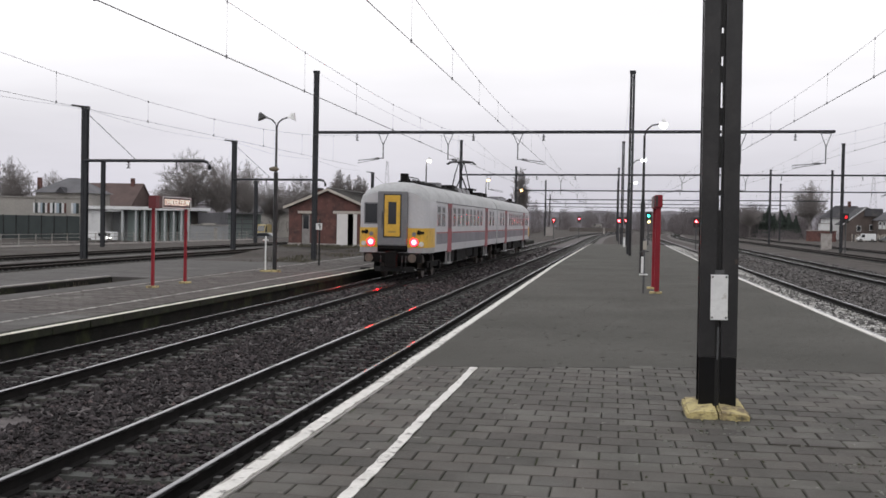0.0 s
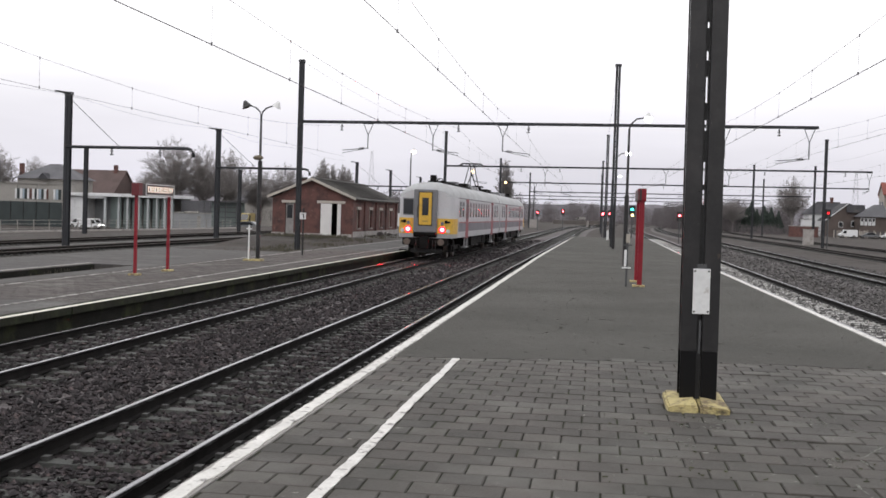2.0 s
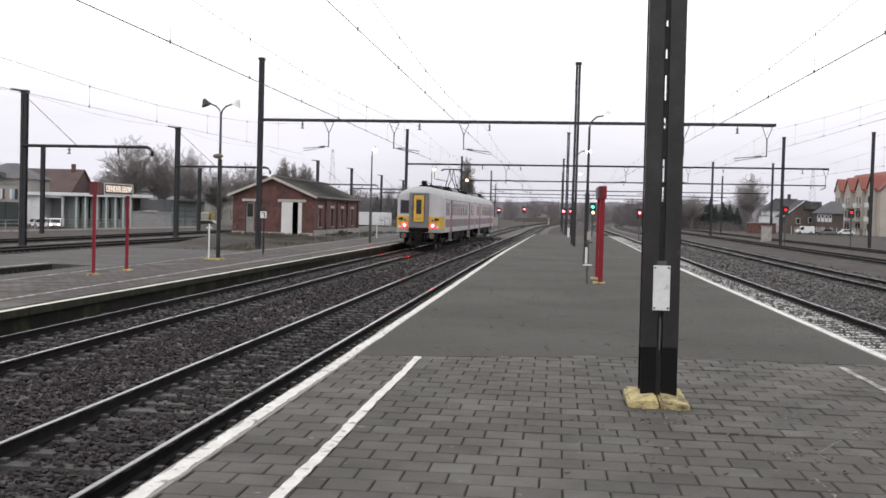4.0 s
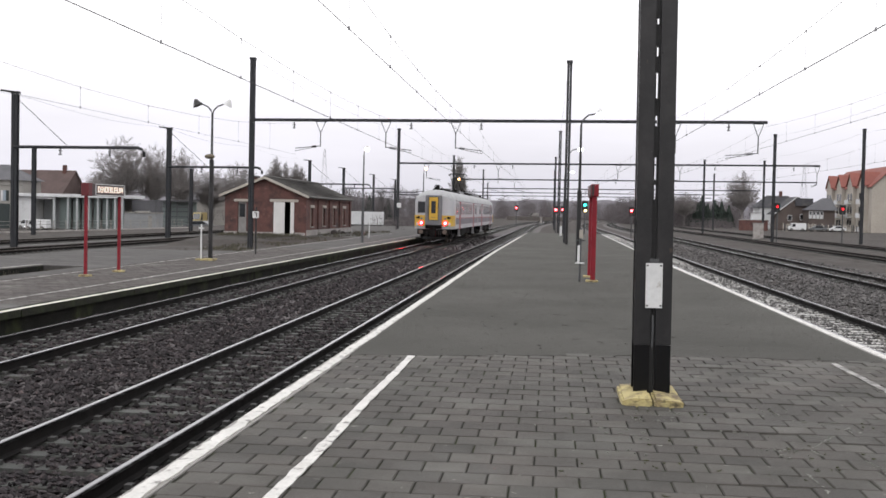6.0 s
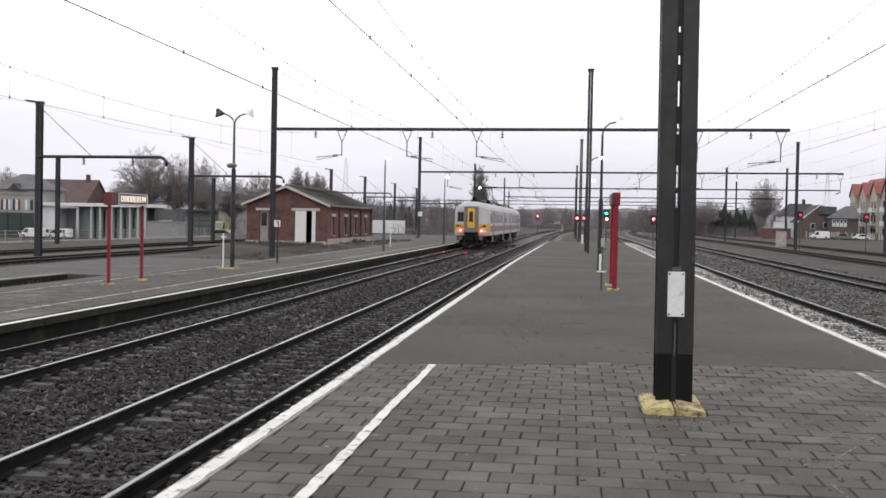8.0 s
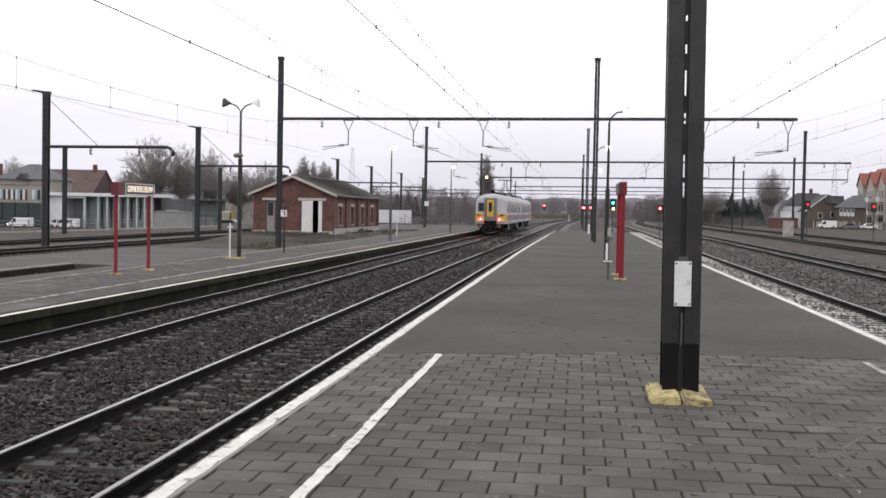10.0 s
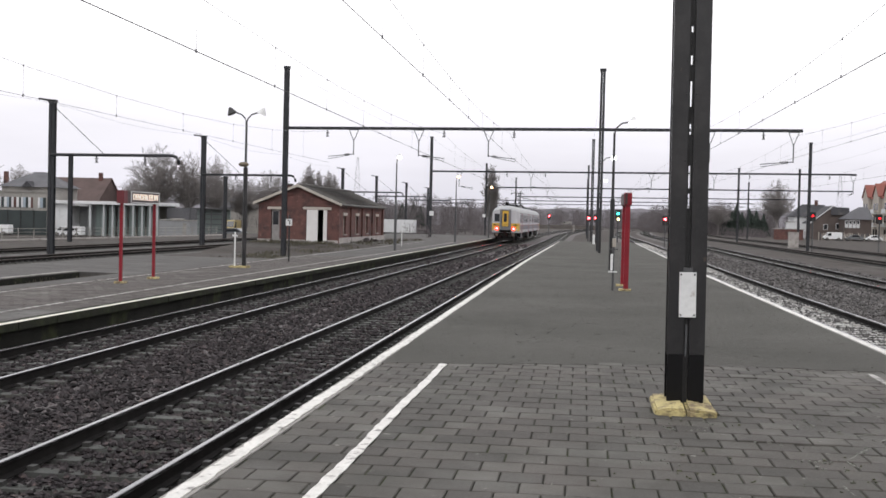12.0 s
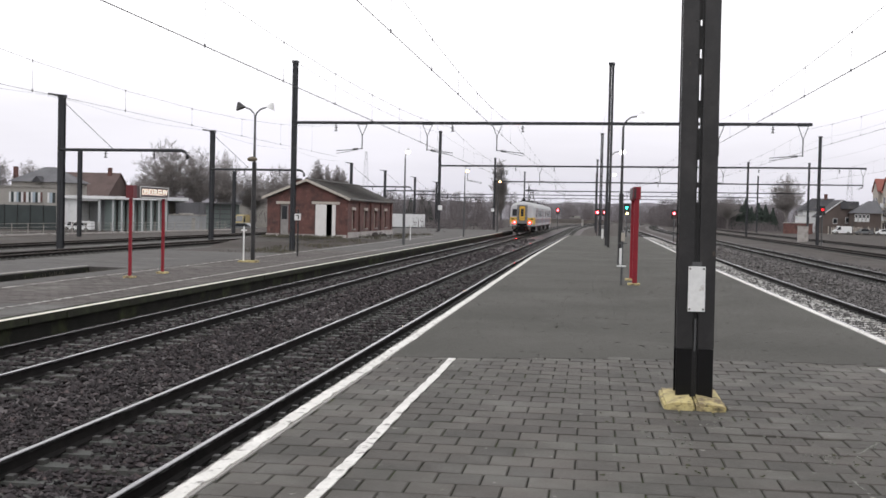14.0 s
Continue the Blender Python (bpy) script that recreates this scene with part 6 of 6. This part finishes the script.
def station_hall():
    h = thing("station_shelter", label="white flat-roofed hall with columns and greenish glass", category="building")
    z = -2.95
    part("roof", box(B(), -97.5, -76.3, 199.2, 210, 2.85, 3.45, 0.05), M_WHITEB, h)
    part("side_wall", box(B(), -97.2, -93.6, 200, 209, z, 2.85), M_WHITEB, h)
    part("back_wall", box(B(), -93.6, -76.5, 208.6, 209, z, 2.85), M_RENDER, h)
    for x, w in ((-89.5, 0.5), (-86.9, 0.35), (-85.2, 0.35), (-83.0, 0.3), (-81.3, 0.35), (-79.6, 0.3), (-78.1, 0.35), (-76.8, 0.35)):
        part("column", box(B(), x - w * 0.4, x + w * 0.4, 199.6, 200.0, z, 2.85), M_HALLCOL, h)
    for a, b in ((-89.2, -87.1), (-86.7, -85.4), (-85.0, -83.15), (-82.8, -81.5), (-81.1, -79.75), (-79.4, -78.3), (-77.9, -77.0)):
        part("glass_panel", box(B(), a, b, 201.5, 201.55, z, 2.85), M_TEAL, h)
    part("beam", box(B(), -93.6, -89.8, 199.7, 200, 2.45, 2.85), M_WHITEB, h)
    part("end_wing", box(B(), -76.2, -70.8, 203, 209, z, 2.6), M_SLATE, h)
    part("inner_wall", box(B(), -93.4, -89.7, 204, 204.2, z, 2.85), mat("shaded_hall_wall", (0.24, 0.25, 0.26), rough=0.8), h)


station_hall()


def kiosk_and_shelter():
    k = thing("kiosk", label="low grey concrete kiosk with a flat coping", category="kiosk")
    part("wall", box(B(), -57.4, -53.0, 150, 153, -2.4, 0.62), mat("grey_kiosk_wall", (0.26, 0.27, 0.28), (0.2, 0.205, 0.21), rough=0.8, scale=0.5, fine=5), k)
    part("coping", box(B(), -57.5, -52.9, 149.9, 153.1, 0.62, 0.73), M_COPING, k)
    part("vent_cap", box(B(), -56.2, -54.4, 151, 152, 0.73, 0.92, 0.04), M_COPING, k)
    part("hatch", box(B(), -54.0, -53.5, 149.94, 149.99, -1.6, 0.3), M_COPING, k)
    s = thing("bicycle_shelter", label="dark glazed shelter with horizontal rails and flat roof", category="shelter")
    part("roof", box(B(), -60.4, -54.6, 169.8, 174, 2.35, 2.55), M_STEEL_FAR, s)
    part("back", box(B(), -60.2, -54.8, 173.6, 173.8, -2.6, 2.35), M_TEAL, s)
    for x in (-60.1, -58.4, -56.7, -54.95):
        part("post", box(B(), x - 0.06, x + 0.06, 170, 170.12, -2.6, 2.35), M_STEEL_FAR, s)
    for z in (-0.8, 0.0, 0.8, 1.5):
        part("rail", box(B(), -60.1, -54.9, 169.95, 170.0, z, z + 0.1), M_STEEL_FAR, s)
    t = thing("site_container", label="white container standing behind the brick building", category="container")
    part("body", box(B(), -28.3, -23.7, 160, 162.4, -0.35, 1.5, 0.03), M_WHITEB, t)
    for q in range(14):
        part("rib", box(B(), -28.2 + q * 0.33, -28.08 + q * 0.33, 159.96, 159.998, -0.25, 1.42), M_WHITEB, t)
    part("skid", box(B(), -28.2, -23.8, 160.1, 162.3, -0.88, -0.35), M_BLACK, t)


kiosk_and_shelter()


def low_fence():
    f = thing("yard_fence", label="low pale wire fence along the yard edge", category="fence")
    k = 0
    y = 52.0
    while y < 132:
        x = -47.5 + 0.055 * (y - 52)
        part("post", tube(B(), [(x, y, -1.0), (x, y, 0.15)], 0.045, 6), M_COPING, f)
        y += 2.4
    for z in (-0.55, -0.2, 0.1):
        part("wire", tube(B(), [(-47.5, 52, z), (-43.1, 132, z)], 0.018, 4), M_COPING, f)
    kerb = part("kerb", box(B(), -0.12, 0.12, 0, 80.2, -0.3, 0.0), M_PLINTH, f)
    kerb.matrix_basis = Matrix.Translation((-47.2, 52, -0.72)) @ Matrix.Rotation(math.atan2(-0.055, 1), 4, "Z")


low_fence()


def vehicle(x, y, z, length, height, width, paint, turn, label, van=True, category="van", row=0, lamps=None, name="parked_"):
    """Side-profile body with glass, wheels and lamps; local x along its length."""
    v = thing(name + category, (x, y, z), label, category, "vehicles on the station road" if lamps else "parked vehicles", turn=turn)
    h, L = height, length
    if van:
        prof = [(0, 0.3), (0, 0.75), (0.12 * L, h * 0.52), (0.26 * L, h * 0.97), (0.34 * L, h), (0.97 * L, h), (L, h * 0.9), (L, 0.3)]
    else:
        prof = [(0, 0.3), (0.02 * L, h * 0.52), (0.24 * L, h * 0.6), (0.38 * L, h * 0.98), (0.72 * L, h), (0.9 * L, h * 0.62), (L, h * 0.58), (L, 0.3)]
    bm = B()
    extrude(bm, prof, "y", 0, width)
    bmesh.ops.bevel(bm, geom=list(bm.edges), offset=0.05, segments=2, affect="EDGES")
    body = part("body", bm, paint, v)
    for yy in (-0.008, width - 0.002):
        part("side_window", extrude(B(), [(0.17 * L, h * 0.55), (0.28 * L, h * 0.90), (0.40 * L, h * 0.90), (0.40 * L, h * 0.55)] if van else [(0.30 * L, h * 0.62), (0.40 * L, h * 0.92), (0.70 * L, h * 0.93), (0.82 * L, h * 0.64)], "y", yy, yy + 0.01), M_GLASS, body)
    for k in range(row):
        for yy in (-0.008, width - 0.002):
            part("side_window", box(B(), (0.44 + 0.14 * k) * L, (0.55 + 0.14 * k) * L, yy, yy + 0.01, h * 0.58, h * 0.88), M_GLASS, body)
    if van:
        part("windscreen", extrude(B(), [(0.135 * L, h * 0.60), (0.235 * L, h * 0.93), (0.26 * L, h * 0.93), (0.16 * L, h * 0.60)], "y", 0.12, width - 0.12), M_GLASS, body)
    for wx in (0.18 * L, 0.80 * L):
        for yy in (0.0, width):
            w = part("wheel", tube(B(), [(wx, yy - 0.10, 0.32), (wx, yy + 0.10, 0.32)], 0.32, 16), M_BLACK, v)
            part("rim", tube(B(), [(wx, yy - 0.11, 0.32), (wx, yy + 0.11, 0.32)], 0.18, 12), M_COPING, w)
    part("bumper", box(B(), -0.05, 0.1, 0.05, width - 0.05, 0.3, 0.55, 0.02), M_BLACK, v)
    for yy in (0.2, width - 0.2):
        part("headlamp", box(B(), -0.02, 0.05, yy - 0.15, yy + 0.15, 0.62, 0.78), lamps or M_LENS, v)
    return v


M_CARW = mat("white_car_paint", (0.72, 0.73, 0.74), (0.66, 0.67, 0.68), rough=0.3, scale=0.5, fine=4)
M_CARY = mat("yellow_car_paint", (0.28, 0.21, 0.06), (0.22, 0.17, 0.05), rough=0.35, scale=0.5, fine=4)
M_CARG = mat("grey_car_paint", (0.16, 0.17, 0.18), (0.12, 0.125, 0.13), rough=0.3, scale=0.5, fine=4)
vehicle(-92.2, 193, -2.96, 4.1, 1.75, 1.8, M_CARW, 0, "white minibus with side windows parked before the hall", row=3, category="minibus")
vehicle(-94.4, 195.4, -2.96, 3.8, 1.75, 1.8, M_CARW, 0, "white minibus parked behind another before the hall", row=3, category="minibus")
road_van = vehicle(-89.6, 190, -2.94, 4.0, 1.8, 1.8, M_CARW, 180, "white van driving along the station road with headlamps lit", lamps=glow("lit_headlamp", (1.0, 0.97, 0.88), 14.0), name="driven_")
for ob in road_van.children:
    ob.location = (-2.0, -0.9, 0)
vehicle(-52.6, 168, -1.80, 4.2, 2.6, 1.30, M_CARY, 90, "yellow van parked beyond the shelter")
vehicle(-52.6, 160, -1.75, 4.3, 1.42, 1.7, M_CARG, 0, "dark grey car parked beside the yellow van", False, "car")
vehicle(52.6, 259, -0.86, 3.9, 1.8, 1.9, M_CARW, 0, "white van parked by the trackside gardens")
vehicle(57.4, 260, -0.86, 3.8, 1.35, 1.7, M_CARG, 0, "grey car parked by the trackside gardens", False, "car")
vehicle(61.6, 260, -0.86, 3.8, 1.35, 1.7, M_CARW, 0, "pale car parked by the trackside gardens", False, "car")
vehicle(-8.0, 430, 0.6, 3.8, 1.4, 1.8, M_COPING, 0, "pale grey van standing on a bank beyond the tracks")
bank = part("road_bank", extrude(B(), [(424, -0.9), (427, 0.6), (436, 0.6), (440, -0.9)], "x", -16, 6), M_GROUND)
tagged(bank, "low earth road bank crossing beyond the tracks", "bank", kind="structure")


def apartments():
    a = thing("apartment_building", label="beige apartment block with red roofs and white balconies", category="building")
    x0, x1, y0, y1, z0, eave, ridge = 70, 79.2, 257.6, 298, -0.9, 9.3, 14.0
    gabled(a, x0, x1, y0, y1, z0, eave, ridge, "y", M_BEIGE)
    pitched(a, x0, x1, y0, y1, eave, ridge, "y", M_ORANGE, 0.4)
    bay = part("stair_bay", extrude(B(), [(73.5, z0), (77.2, z0), (77.2, 11.0), (74.6, 13.5), (73.5, 12.6)], "y", y0 - 0.25, y0 - 0.004), M_WHITEB, a, "white rendered stair bay")
    for zf in (1.9, 4.9, 7.9):
        for x in (73.75, 74.75, 75.9):
            part("window", box(B(), x, x + 0.75, y0 - 0.29, y0 - 0.254, zf, zf + 2.0), M_GLASS, bay)
    for k in range(4):
        yy = y0 + 5.5 + k * 10
        bm = B()
        extrude(bm, [(yy - 2.6, eave - 0.2), (yy + 2.6, eave - 0.2), (yy + 2.6, eave + 0.6), (yy, eave + 3.2), (yy - 2.6, eave + 0.6)], "x", x0 - 0.8, x0 + 4)
        bay = part("gable_bay", bm, M_BEIGE, a)
        for s in (-1, 1):
            bm = B()
            extrude(bm, [(yy, eave + 3.45), (yy + s * 3.0, eave + 0.45), (yy + s * 3.0, eave + 0.2), (yy, eave + 3.2)], "x", x0 - 1.1, x0 + 4)
            part("bay_roof", bm, M_ORANGE, bay)
        part("bay_wall", box(B(), x0 - 0.8, x0 - 0.003, yy - 2.6, yy + 2.6, z0, eave - 0.2), M_BEIGE, a)
        for f in range(3):
            zf = z0 + 0.4 + f * 3.1
            part("window", box(B(), x0 - 0.86, x0 - 0.803, yy - 1.9, yy - 0.5, zf + 0.7, zf + 2.3), M_GLASS, a)
            part("window", box(B(), x0 - 0.86, x0 - 0.803, yy + 0.5, yy + 1.9, zf + 0.7, zf + 2.3), M_GLASS, a)
            b = part("balcony", box(B(), x0 - 1.6, x0 - 0.87, yy - 1.5, yy + 1.5, zf - 0.2, zf), M_WHITEB, a)
            part("parapet", box(B(), x0 - 1.68, x0 - 1.602, yy - 1.5, yy + 1.5, zf - 0.2, zf + 0.85), M_WHITEB, b)
            part("window", box(B(), x0 - 0.06, x0 - 0.003, yy + 3.3, yy + 4.5, zf + 0.5, zf + 2.3), M_GLASS, a)
    # white-walled house with a long dark roof, its left end hipped
    h = thing("house", label="white-walled house with a steep dark slate roof", category="house", group="houses beyond the sidings")
    part("wall", box(B(), 51.6, 59.2, 290, 298, -0.9, 4.7), M_WHITEB, h)
    bm = B()
    eave = [bm.verts.new(v) for v in ((50.9, 289.6, 4.5), (59.7, 289.6, 4.5), (59.7, 298.4, 4.5), (50.9, 298.4, 4.5))]
    rid = [bm.verts.new((54.2, 294, 7.6)), bm.verts.new((59.6, 294, 7.6))]
    for f in ((eave[0], eave[1], rid[1], rid[0]), (eave[2], eave[3], rid[0], rid[1]), (eave[3], eave[0], rid[0]), (eave[1], eave[2], rid[1]), (eave[3], eave[2], eave[1], eave[0])):
        bm.faces.new(f)
    part("roof", bm, M_ROOFDK, h)
    part("chimney", box(B(), 57.2, 57.9, 293.6, 294.3, 7.2, 8.7), M_BRICK, h)
    pane(h, 52.1, 53.1, 290, 1.4, 3.0)
    # brown house with a pale bargeboard along its sloping gable
    h = thing("house", label="brown brick house with pale sloping bargeboard", category="house", group="houses beyond the sidings")
    part("wall", extrude(B(), [(53.4, -0.9), (61.2, -0.9), (61.2, 5.4), (57.6, 6.7), (53.4, 3.35)], "y", 275, 284), M_DULLBRICK, h)
    part("roof", extrude(B(), [(52.5, 2.80), (57.6, 6.84), (57.6, 7.05), (52.5, 3.02)], "y", 274.8, 284.2), M_ROOFDK, h)
    part("bargeboard", extrude(B(), [(52.5, 2.76), (57.6, 6.80), (57.6, 7.04), (52.5, 3.06)], "y", 274.72, 274.797), M_WHITEB, h)
    part("roof", extrude(B(), [(57.6, 6.86), (61.7, 5.3), (61.7, 5.5), (57.6, 7.06)], "y", 274.8, 284.2), M_ROOFDK, h)
    part("front_slope", extrude(B(), [(274.3, 4.9), (274.99, 4.9), (274.99, 6.6), (274.9, 6.7)], "x", 57.2, 61.3), M_ROOFDK, h)
    pane(h, 58.4, 59.6, 275, 1.6, 3.0)
    pane(h, 55.6, 56.6, 275, 1.4, 2.7)
    # low house with a hipped roof and a row of pale windows
    h = thing("house", label="low dull brick house with grey hipped roof", category="house", group="houses beyond the sidings")
    part("wall", box(B(), 59.1, 65.2, 270, 278, -0.9, 4.0), M_DULLBRICK, h)
    bm = B()
    eave = [bm.verts.new(v) for v in ((58.7, 269.5, 3.95), (65.7, 269.5, 3.95), (65.7, 278.4, 3.95), (58.7, 278.4, 3.95))]
    rid = [bm.verts.new((63.2, 274, 6.85)), bm.verts.new((65.2, 274, 6.85))]
    for f in ((eave[0], eave[1], rid[1], rid[0]), (eave[2], eave[3], rid[0], rid[1]), (eave[3], eave[0], rid[0]), (eave[1], eave[2], rid[1]), (eave[3], eave[2], eave[1], eave[0])):
        bm.faces.new(f)
    part("roof", bm, M_SLATE, h)
    for k in range(4):
        w = part("window", box(B(), 59.35 + k * 0.85, 60.05 + k * 0.85, 269.94, 269.997, 2.0, 3.75), M_WHITEB, h)
        part("pane", box(B(), 59.5 + k * 0.85, 59.9 + k * 0.85, 269.92, 269.938, 2.9, 3.6), M_GLASS, w)
    s = thing("shed", label="small white shed behind a brick garden wall", category="shed")
    part("wall", box(B(), 43.3, 45.5, 250, 253, -0.9, 2.9), M_WHITEB, s)
    part("roof", box(B(), 43.15, 45.65, 249.85, 253.15, 2.9, 3.02), M_COPING, s)
    g = thing("garden_wall", label="low red brick garden wall beside the sidings", category="wall")
    part("wall", box(B(), 40.2, 46.2, 248.6, 248.9, -0.95, 1.35), M_BRICK, g)
    part("coping", box(B(), 40.1, 46.3, 248.5, 249.0, 1.35, 1.5), M_PLINTH, g)
    f = thing("garden_fence", label="dark paling fence along the gardens", category="fence")
    x = 52.0
    rng = random.Random(6)
    while x < 74:
        part("paling", box(B(), x, x + 0.16, 262, 262.06, -0.95, 0.75 + rng.uniform(-0.15, 0.2)), M_STEEL_FAR if rng.random() < 0.5 else M_TRIM, f)
        x += 0.34
    part("rail", box(B(), 52, 74, 262.061, 262.10, 0.1, 0.2), M_STEEL_FAR, f)


apartments()


def lattice_mast(x, y, h):
    m = thing("lattice_mast", (x, y, -0.9), "slender far lattice mast against the sky", "mast", "lattice masts")
    st = Sticks()
    n = 12
    for k in range(n):
        w0, w1 = 1.4 * (1 - k / n) + 0.25, 1.4 * (1 - (k + 1) / n) + 0.25
        z0, z1 = h * k / n, h * (k + 1) / n
        for sx, sy in ((-1, -1), (1, -1), (1, 1), (-1, 1)):
            st.add(Vector((sx * w0, sy * w0, z0)), Vector((sx * w1, sy * w1, z1)), 0.04, 0.04, 4)
            st.add(Vector((sx * w0, sy * w0, z0)), Vector((-sx * w1, sy * w1, z1)), 0.02, 0.02, 3)
    part("lattice", st.mesh("lattice", mat("pale_lattice_steel", (0.42, 0.42, 0.45), rough=0.6)), None, m)


lattice_mast(86, 400, 21)
lattice_mast(-80, 400, 24)

for y in (138.7, 162.0, 190.0, 217.0):
    yard_gantry(-29.6, y, 7.6, 4.8, -22.0)


# ---------------------------------------------------------------- platform tiles: the nearest as single pieces, the rest joined
def platform_tiles():
    w, d = 0.2985, 0.3065
    bm = box(B(), 0.0060, w - 0.0060, 0.0055, d - 0.0055, -0.05, 0.0)
    top = [e for e in bm.edges if all(v.co.z > -0.01 for v in e.verts)]
    bmesh.ops.bevel(bm, geom=top, offset=0.007, segments=1, affect="EDGES")
    me = mesh_of(bm, "tile")
    me.materials.append(M_TILE)
    tv = np.array([v.co for v in me.vertices])
    tf = [list(p.vertices) for p in me.polygons]
    x_lo, x_hi = P_L + 0.175, P_R - 0.165
    rng = random.Random(11)
    vs, fs, n = [], [], 0
    row = 0
    y = 2.0 - 40 * d
    while y < 14.5:
        off = -0.5 * w if row % 2 else 0.0
        x = x_lo + off + 0.02
        while x < x_hi - 0.02:
            a, b = max(x, x_lo), min(x + w, x_hi)
            loose = 0.012 + 0.020 * min(1, max(0, (a - 0.3) / 1.2))
            dz, tx, ty = rng.uniform(-0.25, 0.0) * loose, rng.uniform(-0.5, 0.5) * loose, rng.uniform(-0.5, 0.5) * loose
            dz += 0.018 * max(0.0, noise.noise(Vector((a * 0.9, y * 0.9, 4)))) * min(1, max(0, (a + 0.2) / 1.2))
            whole = b - a > w - 1e-4
            if whole and 6.25 < y < 10.0:
                ob = part("tile", me, None, platform)
                ob.matrix_basis = Matrix.Translation((a, y, dz)) @ Euler((tx, ty, 0)).to_matrix().to_4x4()
            elif b - a > 0.03:
                q = tv.copy()
                q[:, 2] += dz + tx * (q[:, 1] - d / 2) - ty * (q[:, 0] - w / 2)
                q[:, 0] *= (b - a) / w
                q += (a, y, 0)
                vs.append(q)
                fs += [[i + n for i in f] for f in tf]
                n += len(q)
            x += w
        y += d
        row += 1
    mj = bpy.data.meshes.new("tile_field")
    mj.from_pydata(np.concatenate(vs).tolist(), [], fs)
    mj.materials.append(M_TILE_J)
    ob = new("tile_field", mj)
    ob.parent = platform
    tagged(ob, kind="stuff")


platform_tiles()


def litter(name, label, material, n, area, size, seed, clump=0.0):
    """Small flat bits lying on the platform."""
    rng = random.Random(seed)
    bm = B()
    x0, x1, y0, y1 = area
    for k in range(n):
        x, y = rng.uniform(x0, x1), rng.uniform(y0, y1)
        if clump and noise.noise(Vector((x * 1.7, y * 1.7, seed))) < clump:
            continue
        m = rng.randint(5, 7)
        r = size * rng.uniform(0.4, 1.4)
        sx = rng.uniform(0.8, 2.2)
        top = [bm.verts.new((x + sx * r * rng.uniform(0.6, 1.1) * math.cos(i * math.tau / m), y + r * rng.uniform(0.6, 1.1) * math.sin(i * math.tau / m), 0.004 + rng.uniform(0, 0.004))) for i in range(m)]
        low = [bm.verts.new((v.co.x, v.co.y, -0.004)) for v in top]
        bm.faces.new(top)
        for i in range(m):
            bm.faces.new((top[i], low[i], low[(i + 1) % m], top[(i + 1) % m]))
    ob = part(name, bm, material)
    tagged(ob, label, "litter", kind="stuff")


M_LEAF = mat("dark_leaf_litter", (0.030, 0.026, 0.020), (0.018, 0.016, 0.013), rough=0.9, per_island=0.4)
M_CHIP = mat("pale_droppings", (0.19, 0.19, 0.17), (0.12, 0.125, 0.11), rough=0.9, per_island=0.35)
M_MOSS = mat("joint_moss", (0.078, 0.082, 0.048), (0.058, 0.062, 0.038), rough=0.95, per_island=0.35)
litter("pale_flecks", "pale flecks scattered on tiles beside the mast", M_CHIP, 320, (0.45, 2.3, 8.3, 10.6), 0.010, 3, 0.08)
litter("leaf_litter", "dark leaf bits scattered over the asphalt", M_LEAF, 220, (-2.1, 4.0, 13.8, 34.0), 0.014, 5)
litter("dark_scuffs", "dark scuffs and wet bits on the asphalt", M_LEAF, 90, (-1.2, 1.2, 15.2, 20.0), 0.022, 12, 0.15)
litter("pebbles", "small pale pebbles scattered over the asphalt", M_CHIP, 90, (-2.1, 4.0, 14.4, 34.0), 0.010, 6)
litter("moss_bits", "greenish moss bits in the tile joints", M_MOSS, 200, (0.1, 3.0, 6.6, 10.3), 0.009, 9, 0.10)


def scratches():
    """Thin pale chalky scrapes across the tiles."""
    rng = random.Random(21)
    bm = B()
    for a, b in (((2.02, 8.81), (2.52, 9.75)), ((2.52, 9.75), (2.42, 9.10)), ((1.99, 8.74), (2.03, 8.50)), ((2.31, 8.45), (2.36, 8.10)), ((1.79, 7.89), (1.80, 7.35)), ((2.62, 8.9), (2.95, 9.4)), ((2.1, 9.7), (2.5, 10.0))):
        n = 16
        prev = None
        for k in range(n + 1):
            u = k / n
            x, y = a[0] + (b[0] - a[0]) * u + rng.uniform(-.012, .012), a[1] + (b[1] - a[1]) * u
            w = rng.uniform(0.002, 0.008)
            cur = [bm.verts.new((x - w, y, -0.004)), bm.verts.new((x - w, y, 0.0022)), bm.verts.new((x + w, y, 0.0022)), bm.verts.new((x + w, y, -0.004))]
            if prev and rng.random() < 0.75:
                for i in range(3):
                    bm.faces.new((prev[i], prev[i + 1], cur[i + 1], cur[i]))
            prev = cur
    ob = part("chalk_scrapes", bm, M_CHIP)
    tagged(ob, "thin pale scrapes across the concrete tiles", "scrape", kind="stuff")


scratches()
motions()
